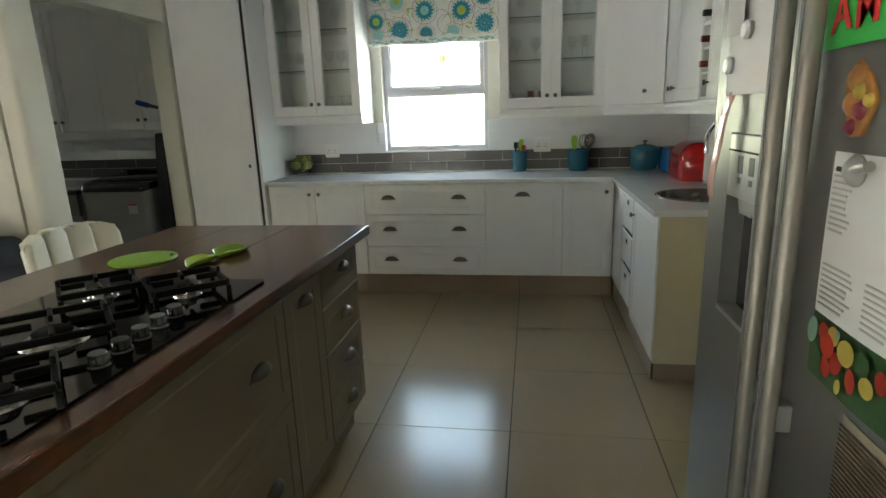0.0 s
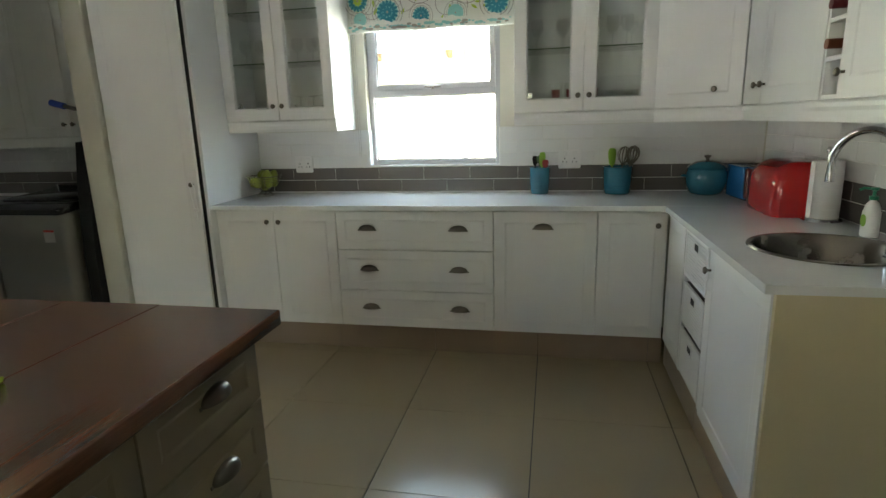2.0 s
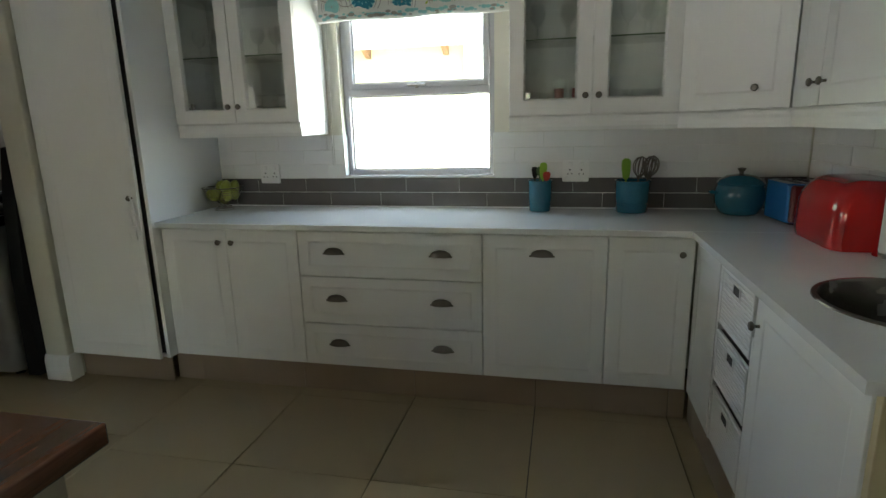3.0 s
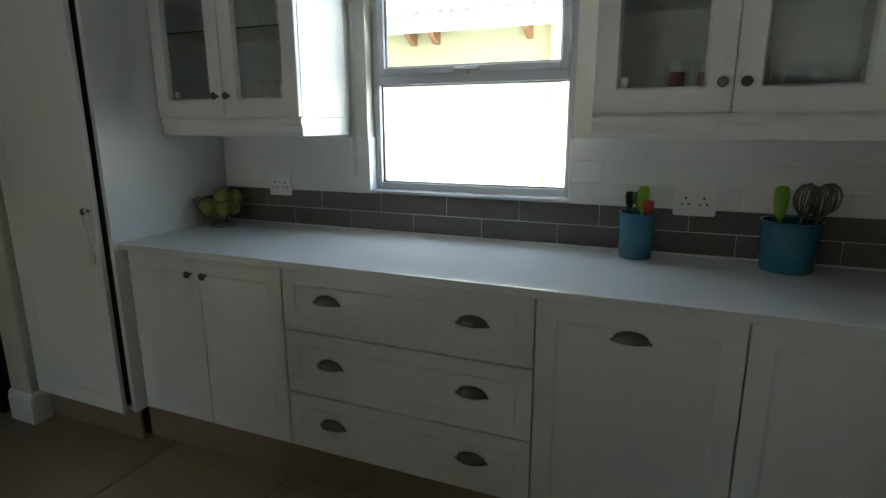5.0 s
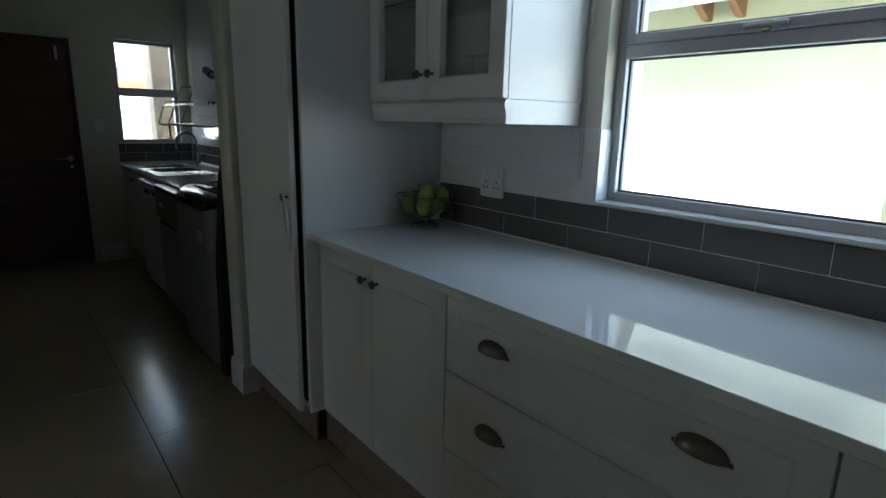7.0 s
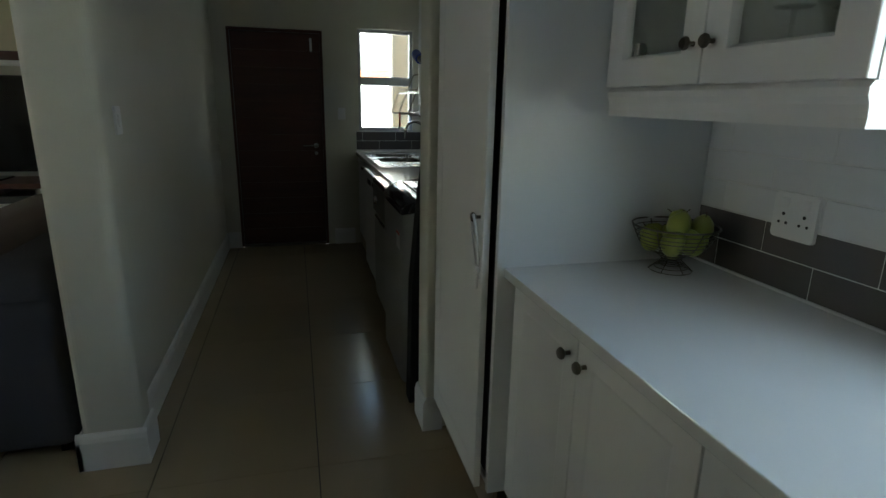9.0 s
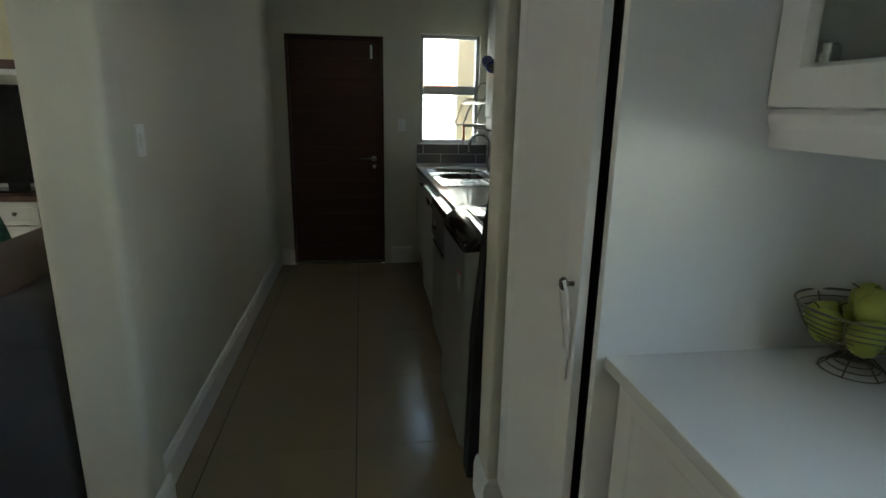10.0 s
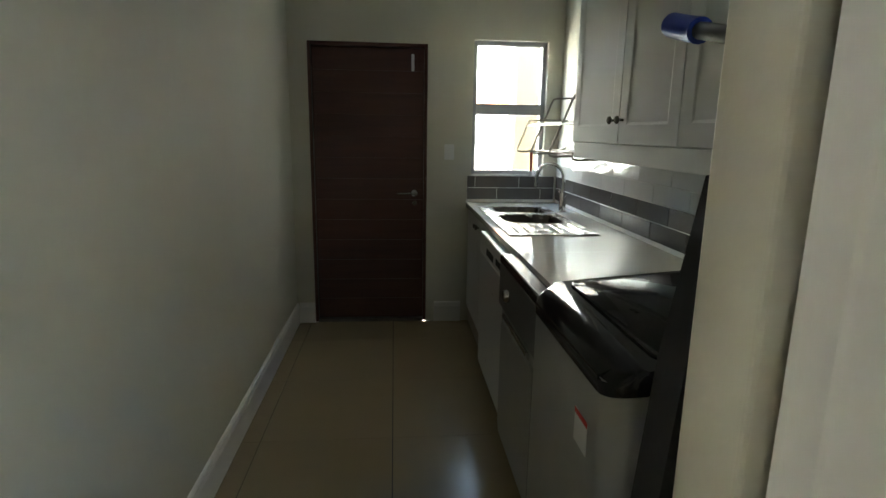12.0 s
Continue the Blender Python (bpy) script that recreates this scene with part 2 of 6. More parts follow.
CABGLASS = glass_material("cabinet_glass", (0.97, 0.99, 0.98), 1.6)
DRINKGLASS = glass_material("drinking_glass", (0.97, 0.985, 0.98), 1.9)


# ---- mesh helpers ----
ROOT_AT = {}


def thing(name, at, label, category, group="", kind=""):
    ob = new(name)
    ob.location = at
    ob.empty_display_size = 0.1
    ROOT_AT[ob.name] = Vector(at)
    return tagged(ob, label, category, group, kind)


def finish(bm, name, mat, smooth=False):
    bmesh.ops.recalc_face_normals(bm, faces=bm.faces)
    me = bpy.data.meshes.new(name)
    bm.to_mesh(me)
    bm.free()
    for m in (mat if isinstance(mat, (list, tuple)) else [mat]):
        me.materials.append(m)
    if smooth:
        me.shade_smooth()
        me.set_sharp_from_angle(angle=radians(38))
    return me


def part(name, bm, mat, parent=None, label="", smooth=False):
    """Links a bmesh (in world coordinates) as one mesh object under a thing or a part."""
    ob = new(name, finish(bm, name, mat, smooth))
    if parent is not None:
        ob.parent = parent
        if parent.name in ROOT_AT:
            ob.matrix_parent_inverse = Matrix.Translation(ROOT_AT[parent.name]).inverted()
    return tagged(ob, label)


def solo(name, bm, mat, label, category, group="", kind="", smooth=False):
    return tagged(part(name, bm, mat, None, "", smooth), label, category, group, kind)


def xf(bm, m, verts=None):
    bmesh.ops.transform(bm, matrix=m, verts=verts or bm.verts)
    return bm


def box(x0, x1, y0, y1, z0, z1, bev=0.0, seg=2, bm=None):
    own = bm is None
    t = bmesh.new()
    c = [t.verts.new((x, y, z)) for x in (x0, x1) for y in (y0, y1) for z in (z0, z1)]
    for f in ((0, 1, 3, 2), (4, 6, 7, 5), (0, 4, 5, 1), (2, 3, 7, 6), (0, 2, 6, 4), (1, 5, 7, 3)):
        t.faces.new([c[i] for i in f])
    if bev:
        bmesh.ops.bevel(t, geom=t.edges[:], offset=bev, segments=seg, profile=0.5, affect="EDGES")
    return t if own else join(bm, t)


def join(bm, other):
    me = bpy.data.meshes.new("tmp")
    other.to_mesh(me)
    other.free()
    bm.from_mesh(me)
    bpy.data.meshes.remove(me)
    return bm


def lathe(profile, at=(0, 0, 0), n=28, axis="z", bm=None, squash=(1, 1)):
    """Turned body from (radius, height) pairs."""
    t = bmesh.new()
    rings = []
    for r, h in profile:
        if r < 1e-5:
            rings.append([t.verts.new((0, 0, h))])
        else:
            rings.append([t.verts.new((r * squash[0] * math.cos(2 * math.pi * k / n), r * squash[1] * math.sin(2 * math.pi * k / n), h)) for k in range(n)])
    for a, b in zip(rings, rings[1:]):
        for k in range(n):
            j = (k + 1) % n
            if len(a) == 1 and len(b) == 1:
                continue
            if len(a) == 1:
                t.faces.new((a[0], b[k], b[j]))
            elif len(b) == 1:
                t.faces.new((a[k], a[j], b[0]))
            else:
                t.faces.new((a[k], a[j], b[j], b[k]))
    m = Matrix.Translation(at)
    if axis == "x":
        m = m @ pose(0, 0, 0, 0, 90, 0)
    elif axis == "y":
        m = m @ pose(0, 0, 0, -90, 0, 0)
    xf(t, m)
    return t if bm is None else join(bm, t)


def tube(points, r, n=8, bm=None, closed=False):
    """Round bar along points."""
    t = bmesh.new()
    pts = [Vector(p) for p in points]
    rings = []
    up = None
    cnt = len(pts)
    for i, p in enumerate(pts):
        if closed:
            d = pts[(i + 1) % cnt] - pts[i - 1]
        else:
            d = pts[min(i + 1, cnt - 1)] - pts[max(i - 1, 0)]
        d.normalize()
        if up is None:
            up = d.orthogonal().normalized()
        u = (up - d * up.dot(d))
        u = u.normalized() if u.length > 1e-6 else d.orthogonal().normalized()
        up = u
        v = d.cross(u)
        rings.append([t.verts.new(p + r * (math.cos(2 * math.pi * k / n) * u + math.sin(2 * math.pi * k / n) * v)) for k in range(n)])
    for i in range(cnt if closed else cnt - 1):
        a, b = rings[i], rings[(i + 1) % cnt]
        for k in range(n):
            j = (k + 1) % n
            t.faces.new((a[k], a[j], b[j], b[k]))
    if not closed:
        t.faces.new(rings[0][::-1])
        t.faces.new(rings[-1])
    return t if bm is None else join(bm, t)


def arc(c, r, a0, a1, n, u=(1, 0, 0), v=(0, 0, 1)):
    c, u, v = Vector(c), Vector(u), Vector(v)
    return [c + r * (math.cos(radians(a0 + (a1 - a0) * k / n)) * u + math.sin(radians(a0 + (a1 - a0) * k / n)) * v) for k in range(n + 1)]


def prism(outline, z0, z1, bev=0.0, bm=None, m=None):
    """Outline in x, y pulled up from z0 to z1."""
    t = bmesh.new()
    lo = [t.verts.new((x, y, z0)) for x, y in outline]
    hi = [t.verts.new((x, y, z1)) for x, y in outline]
    n = len(lo)
    t.faces.new(lo[::-1])
    top = t.faces.new(hi)
    for k in range(n):
        j = (k + 1) % n
        t.faces.new((lo[k], lo[j], hi[j], hi[k]))
    if bev:
        bmesh.ops.bevel(t, geom=top.edges[:], offset=bev, segments=2, profile=0.5, affect="EDGES")
    if m is not None:
        xf(t, m)
    return t if bm is None else join(bm, t)


def rounded(x0, x1, y0, y1, r, n=5):
    pts = []
    for cx, cy, a in ((x1 - r, y1 - r, 0), (x0 + r, y1 - r, 90), (x0 + r, y0 + r, 180), (x1 - r, y0 + r, 270)):
        pts += [(cx + r * math.cos(radians(a + 90 * k / n)), cy + r * math.sin(radians(a + 90 * k / n))) for k in range(n + 1)]
    return pts


def plate_hole(bm, x0, x1, y0, y1, cx, cy, rx, ry, z, power=2.0, depth=0.03, n=40):
    """Flat top with a round or rounded-square hole, and the hole's cut edge."""
    corner = [math.atan2(y - cy, x - cx) for x in (x0, x1) for y in (y0, y1)]
    angs = sorted([-math.pi + 2 * math.pi * (k + 0.5) / n for k in range(n)] + corner)
    ins, out, low = [], [], []
    for a in angs:
        c, s = math.cos(a), math.sin(a)
        q = (abs(c / rx) ** power + abs(s / ry) ** power) ** (-1 / power)
        k = min((x1 - cx) / c if c > 1e-9 else ((x0 - cx) / c if c < -1e-9 else 1e9), (y1 - cy) / s if s > 1e-9 else ((y0 - cy) / s if s < -1e-9 else 1e9))
        ins.append(bm.verts.new((cx + q * c, cy + q * s, z)))
        low.append(bm.verts.new((cx + q * c, cy + q * s, z - depth)))
        out.append(bm.verts.new((cx + k * c, cy + k * s, z)))
    m = len(angs)
    for k in range(m):
        j = (k + 1) % m
        bm.faces.new((ins[k], out[k], out[j], ins[j]))
        bm.faces.new((ins[j], low[j], low[k], ins[k]))


def bowl(cx, cy, rx, ry, z, depth, power=2.0, rim=0.012, n=40, floor_scale=0.8):
    """Sunk basin with a raised rim."""
    t = bmesh.new()
    rings = []
    for s, dz in ((1 + rim / rx, 0.0), (1 + rim / rx * 0.9, 0.004), (1.0, 0.005), (0.97, -0.004), (0.94, -depth * 0.7), (0.88, -depth * 0.93), (floor_scale, -depth), (0.0, -depth - 0.004)):
        if s == 0:
            rings.append([t.verts.new((cx, cy, z + dz))])
            continue
        ring = []
        for k in range(n):
            a = 2 * math.pi * k / n
            q = (abs(math.cos(a) / rx) ** power + abs(math.sin(a) / ry) ** power) ** (-1 / power) * s
            ring.append(t.verts.new((cx + q * math.cos(a), cy + q * math.sin(a), z + dz)))
        rings.append(ring)
    for a, b in zip(rings, rings[1:]):
        for k in range(n):
            j = (k + 1) % n
            if len(b) == 1:
                t.faces.new((a[k], a[j], b[0]))
            else:
                t.faces.new((a[k], a[j], b[j], b[k]))
    return t


def shaker(u0, u1, z0, z1, m, rail=0.062, th=0.02, recess=0.0026, glazed=False, slope=0.009):
    """Framed door or drawer front; its face lies in y = 0 of the pose m, the room towards -y."""
    t = bmesh.new()

    def ring(a, b, c, d, y):
        return [t.verts.new(p) for p in ((a, y, c), (b, y, c), (b, y, d), (a, y, d))]

    o = ring(u0 + 0.0015, u1 - 0.0015, z0 + 0.0015, z1 - 0.0015, 0)
    o2 = ring(u0, u1, z0, z1, 0.002)
    ob_ = ring(u0, u1, z0, z1, th)
    i1 = ring(u0 + rail, u1 - rail, z0 + rail, z1 - rail, 0)
    i2 = ring(u0 + rail + slope, u1 - rail - slope, z0 + rail + slope, z1 - rail - slope, th if glazed else recess)

    def band(a, b):
        for k in range(4):
            j = (k + 1) % 4
            t.faces.new((a[k], a[j], b[j], b[k]))

    band(o2, o)
    band(o, i1)
    band(i1, i2)
    band(ob_, o2)
    if glazed:
        band(i2, ob_)
    else:
        t.faces.new(i2)
        t.faces.new(ob_)
    return xf(t, m)


def knob(u, z, m):
    t = lathe([(0, -0.004), (0.007, -0.004), (0.0065, -0.001), (0.005, 0.001), (0.005, 0.012), (0.010, 0.016), (0.0145, 0.020), (0.0148, 0.024), (0.011, 0.029), (0, 0.031)], n=16)
    xf(t, m @ pose(u, 0, z, 90, 0, 0))
    return t


def cup_pull(u, z, m, w=0.052, out=0.027, h=0.033):
    """Cup handle: a hollow half shell, open below, with a thin flange."""
    t = bmesh.new()
    na, nb = 14, 6

    def shell(s):
        rows = []
        for i in range(na + 1):
            a = math.pi * i / na
            row = []
            for j in range(nb + 1):
                b = math.pi / 2 * j / nb
                row.append(t.verts.new((-w * s * math.cos(a), -out * s * math.sin(a) * math.cos(b), h * s * math.sin(a) ** 0.85 * math.sin(b))))
            rows.append(row)
        return rows

    a, b = shell(1.0), shell(0.88)
    for i in range(na):
        for j in range(nb):
            t.faces.new((a[i][j], a[i + 1][j], a[i + 1][j + 1], a[i][j + 1]))
            t.faces.new((b[i][j], b[i][j + 1], b[i + 1][j + 1], b[i + 1][j]))
        t.faces.new((a[i][0], b[i][0], b[i + 1][0], a[i + 1][0]))
        t.faces.new((a[i][nb], a[i + 1][nb], b[i + 1][nb], b[i][nb]))
    bmesh.ops.remove_doubles(t, verts=t.verts, dist=0.00005)
    box(-w - 0.006, -w + 0.006, -0.0025, 0.001, -0.004, 0.005, 0.001, 1, bm=t)
    box(w - 0.006, w + 0.006, -0.0025, 0.001, -0.004, 0.005, 0.001, 1, bm=t)
    return xf(t, m @ pose(u, 0, z))


def face_pose(x, y, turn):
    """Front plane of a unit: turn 0 looks towards -y, -90 towards -x, 90 towards +x."""
    return pose(x, y, 0, 0, 0, turn)


def wall(name, fixed, a0, a1, z0, z1, holes, along, mat, label, bev=0.0):
    """Straight wall with thickness fixed = (from, to), holes (a0, a1, z0, z1) cut through."""
    bm = bmesh.new()
    cuts = sorted({a0, a1, *[h[0] for h in holes], *[h[1] for h in holes]})
    for p, q in zip(cuts, cuts[1:]):
        mid = (p + q) / 2
        zs = [(z0, z1)]
        for h in holes:
            if h[0] < mid < h[1]:
                zs = [s for lo, hi in zs for s in ((lo, min(hi, h[2])), (max(lo, h[3]), hi)) if s[1] - s[0] > 1e-4]
        for lo, hi in zs:
            if along == "x":
                box(p, q, fixed[0], fixed[1], lo, hi, bev, bm=bm)
            else:
                box(fixed[0], fixed[1], p, q, lo, hi, bev, bm=bm)
    return solo(name, bm, mat, label, "wall", kind="structure")

# ---- structure ----
WY, EX, WX = 6.15, 1.23, -5.99      # inner faces: window wall, east wall, west wall
TOP = 2.7
wall("wall_north", (WY, WY + 0.21), WX - 0.2, EX + 0.2, -0.1, TOP, [(-1.254, -0.358, 1.087, 2.15)], "x", PLASTER, "painted plaster wall with the kitchen window in it")
wall("wall_east", (EX, EX + 0.2), -2.0, WY, -0.1, TOP, [], "y", PLASTER, "painted plaster wall behind sink run and fridge")
wall("wall_west", (WX - 0.2, WX), -2.0, WY, -0.1, TOP, [(0.0, 1.9, 0.2, 2.0), (4.41, 5.215, -0.1, 1.955), (5.53, 6.045, 1.085, 1.99)], "y", PLASTER, "painted plaster wall with back door and small window")
wall("wall_south", (-2.2, -2.0), WX - 0.2, EX + 0.2, -0.1, TOP, [(-2.6, -1.7, 0.5, 1.5)], "x", PLASTER, "painted plaster wall with the dining window opening")
wall("wall_passage", (4.125, 4.285), WX, -2.87, 0.0, TOP, [], "x", PLASTER, "grey-green painted partition wall beside the passage")
solo("wall_end", prism(rounded(-2.87, -2.73, 4.125, 4.335, 0.035), 0.0, TOP), PLASTER, "grey-green painted pier ending the partition with soft corners", "wall", kind="structure")
wall("wall_stub", (-2.85, -2.70), 5.43, WY, 0.0, TOP, [], "y", PLASTER, "painted wall nib beside the tall pantry cupboard", bev=0.008)
wall("wall_header", (-2.85, -2.70), 4.30, 5.43, 2.115, TOP, [], "y", PLASTER, "painted beam over the opening to the scullery", bev=0.006)
solo("ceiling", box(WX - 0.2, EX + 0.2, -2.2, WY + 0.21, TOP, TOP + 0.1), CEILING, "plain white painted ceiling", "ceiling", kind="structure")
floor = solo("floor", box(WX, EX, -2.0, WY, -0.1, -0.006), GROUT, "floor of large polished beige tiles with dark joints", "floor", kind="structure")
solo("lounge_wall_lining", box(WX, WX + 0.004, -1.99, 4.13, 1.58, TOP), LOUNGE, "cream painted upper part of the lounge wall", "wall", kind="structure")


def skirting(name, pts, parent=None):
    """Moulded skirting along straight runs: (x0, y0, x1, y1) with the room on its left side."""
    bm = bmesh.new()
    prof = [(0, 0), (0.016, 0), (0.016, 0.115), (0.012, 0.128), (0.012, 0.135), (0.006, 0.146), (0, 0.15)]
    for x0, y0, x1, y1 in pts:
        d = Vector((x1 - x0, y1 - y0, 0)).normalized()
        nrm = Vector((-d.y, d.x, 0))
        a = [bm.verts.new(Vector((x0, y0, 0)) + nrm * o + Vector((0, 0, z))) for o, z in prof]
        b = [bm.verts.new(Vector((x1, y1, 0)) + nrm * o + Vector((0, 0, z))) for o, z in prof]
        for k in range(len(prof) - 1):
            bm.faces.new((a[k], a[k + 1], b[k + 1], b[k]))
        bm.faces.new(a)
        bm.faces.new(b[::-1])
    return solo(name, bm, SKIRT, "white painted moulded skirting along the wall foot", "skirting", kind="structure")


skirting("baseboard_passage", [(WX, 4.285, -2.87, 4.285)])
skirting("baseboard_door_side", [(WX, 4.41, WX, 4.301)])
skirting("baseboard_wall_end", [(-2.73, 4.351, -2.73, 4.109)])
skirting("baseboard_wall_return", [(-2.87, 4.335, -2.732, 4.335)])
skirting("baseboard_lounge", [(-2.714, 4.125, WX, 4.125)])
skirting("baseboard_west", [(WX, 5.47, WX, 5.275)])
skirting("baseboard_nib", [(-2.70, 5.50, -2.70, 5.43)])
skirting("baseboard_nib_front", [(-2.684, 5.43, -2.85, 5.43)])

# kick of tile under the cabinets
def kick_run(name, label, along, fixed, cuts):
    own = solo(name, box(cuts[0], cuts[-1], fixed[0] + 0.004, fixed[1], 0.0, 0.150) if along == "x" else box(fixed[0] + 0.004, fixed[1], cuts[0], cuts[-1], 0.0, 0.150), GROUT, label, "kick board", kind="structure")
    for a, b in zip(cuts, cuts[1:]):
        t_ = box(a + 0.0012, b - 0.0012, fixed[0], fixed[0] + 0.0038, 0.0005, 0.1515) if along == "x" else box(fixed[0], fixed[0] + 0.0038, a + 0.0012, b - 0.0012, 0.0005, 0.1515)
        part("tile", t_, KICKTILE, own)


kick_run("kick_north", "beige tiled kick under the base cabinets", "x", (5.568, 5.58), [-2.10, -1.935, -1.32, -0.705, -0.09, 0.525, 0.598])
kick_run("kick_east", "beige tiled kick under the sink cabinets", "y", (0.612, 0.624), [4.20, 4.255, 4.87, 5.485, 5.566])
solo("kick_end", box(0.624, EX, 4.20, 4.212, 0.0, 0.152), KICKTILE, "beige tiled kick at the counter's end", "kick board", kind="structure")
solo("kick_pantry", box(-2.69, -2.10, 5.52, 5.532, 0.0, 0.152), KICKTILE, "beige tiled kick under the pantry", "kick board", kind="structure")

# kitchen window
win = thing("window_1", (-0.806, 6.25, 1.087), "grey aluminium window with a top-hung pane above a fixed one", "window", kind="structure")
X0, X1, Z0, Z1, FY = -1.254, -0.358, 1.087, 2.15, 6.205


def bar_frame(x0, x1, z0, z1, y0, y1, w, along="x", bev=0.003):
    bm = bmesh.new()
    for a, b, c, d in ((x0, x0 + w, z0, z1), (x1 - w, x1, z0, z1), (x0 + w, x1 - w, z0, z0 + w), (x0 + w, x1 - w, z1 - w, z1)):
        if along == "x":
            box(a, b, y0, y1, c, d, bev, 1, bm=bm)
        else:
            box(y0, y1, a, b, c, d, bev, 1, bm=bm)
    return bm


part("window_frame", bar_frame(X0, X1, Z0, Z1, FY, FY + 0.06, 0.034), ALU, win)
part("transom", box(X0 + 0.034, X1 - 0.034, FY - 0.004, FY + 0.055, 1.545, 1.585, 0.003, 1), ALU, win)
part("sash", bar_frame(X0 + 0.036, X1 - 0.036, 1.585, Z1 - 0.036, FY - 0.012, FY + 0.03, 0.03), ALU, win)
lp = part("pane", box(X0 + 0.034, X1 - 0.034, FY + 0.028, FY + 0.032, Z0 + 0.034, 1.545), GLASS, win)
up = part("pane", box(X0 + 0.066, X1 - 0.066, FY + 0.010, FY + 0.014, 1.615, Z1 - 0.066), GLASS, win)
lp.visible_shadow = up.visible_shadow = False
part("gasket", bar_frame(X0 + 0.034, X1 - 0.034, Z0 + 0.034, 1.545, FY + 0.022, FY + 0.036, 0.006, bev=0.001), GREYGASKET, win, "thin black glazing gasket")
part("gasket", bar_frame(X0 + 0.066, X1 - 0.066, 1.615, Z1 - 0.066, FY + 0.004, FY + 0.018, 0.006, bev=0.001), GREYGASKET, win, "thin black glazing gasket")
st = box(-0.86, -0.75, FY - 0.03, FY - 0.012, 1.592, 1.604, 0.003)
box(-0.815, -0.795, FY - 0.022, FY - 0.010, 1.582, 1.610, 0.003, bm=st)
part("stay_handle", st, STEEL, win)
part("sill", box(X0, X1, WY - 0.012, FY, Z0 - 0.008, Z0 + 0.004, 0.002, 1), WHITETILE, win)
rv = bmesh.new()
box(X0, X0 + 0.008, WY - 0.008, FY, Z0 + 0.004, 1.325, 0.001, 1, bm=rv)
box(X1 - 0.008, X1, WY - 0.008, FY, Z0 + 0.004, 1.325, 0.001, 1, bm=rv)
part("reveal_tiles", rv, WHITETILE, win, "white glazed tiles lining the window's sides")

# scullery window
w2 = thing("window_2", (-6.05, 5.79, 1.085), "small white-framed scullery window with two panes", "window", kind="structure")
part("window_frame", bar_frame(5.53, 6.045, 1.085, 1.99, -6.09, -6.03, 0.03, "y"), ALU, w2)
part("transom", box(-6.085, -6.025, 5.56, 6.015, 1.50, 1.575, 0.003, 1), ALU, w2)
for za, zb in ((1.115, 1.50), (1.575, 1.96)):
    p = part("pane", box(-6.062, -6.058, 5.56, 6.015, za, zb), GLASS, w2)
    p.visible_shadow = False
part("sill", box(-6.03, WX + 0.012, 5.53, 6.045, 1.077, 1.089, 0.002, 1), WHITETILE, w2)

# back door of dark horizontal boards
d1 = thing("door_1", (-6.03, 4.81, 0.0), "closed dark red-brown wooden back door of horizontal boards", "door", kind="structure")
jam = bmesh.new()
for a, b, c, d in ((4.41, 4.432, 0.0, 1.955), (5.193, 5.215, 0.0, 1.955), (4.432, 5.193, 1.93, 1.955)):
    box(-6.12, -6.0, a, b, c, d, 0.002, 1, bm=jam)
part("door_frame", jam, DOORWOOD, d1)
part("core", box(-6.062, -6.045, 4.432, 5.193, 0.008, 1.93), DOORWOOD, d1)
n = 13
for k in range(n):
    za, zb = 0.02 + k * 1.905 / n, 0.02 + (k + 1) * 1.905 / n
    part("board", box(-6.044, -6.032, 4.436, 5.189, za + 0.0008, zb - 0.0008, 0.002, 1), DOORWOOD, d1)
part("threshold", box(-6.09, -5.992, 4.433, 5.192, -0.03, 0.019, 0.003, 1), PEWTER, d1, "worn metal threshold strip")
hd = lathe([(0, 0), (0.009, 0), (0.009, 0.045), (0, 0.045)], (-6.035, 5.13, 0.945), 12, "x")
tube([(-5.992, 5.13, 0.945), (-5.988, 5.11, 0.946), (-5.988, 5.01, 0.944)], 0.008, 10, bm=hd)
lathe([(0, 0), (0.024, 0), (0.024, 0.006), (0, 0.007)], (-6.034, 5.13, 0.945), 18, "x", bm=hd)
part("door_handle", hd, STEEL, d1, "brushed lever handle on a round rose")
part("key_plate", lathe([(0, 0), (0.016, 0), (0.016, 0.004), (0, 0.004)], (-6.034, 5.13, 0.875), 14, "x"), CHROME, d1)
part("closer_bracket", box(-6.036, -6.02, 5.105, 5.125, 1.78, 1.89, 0.003), WHITEPLASTIC, d1, "white catch near the door's top corner")

# wall tiles: two grey courses below three white ones
TW, TH, TZ = 0.3165, 0.0838, 0.909


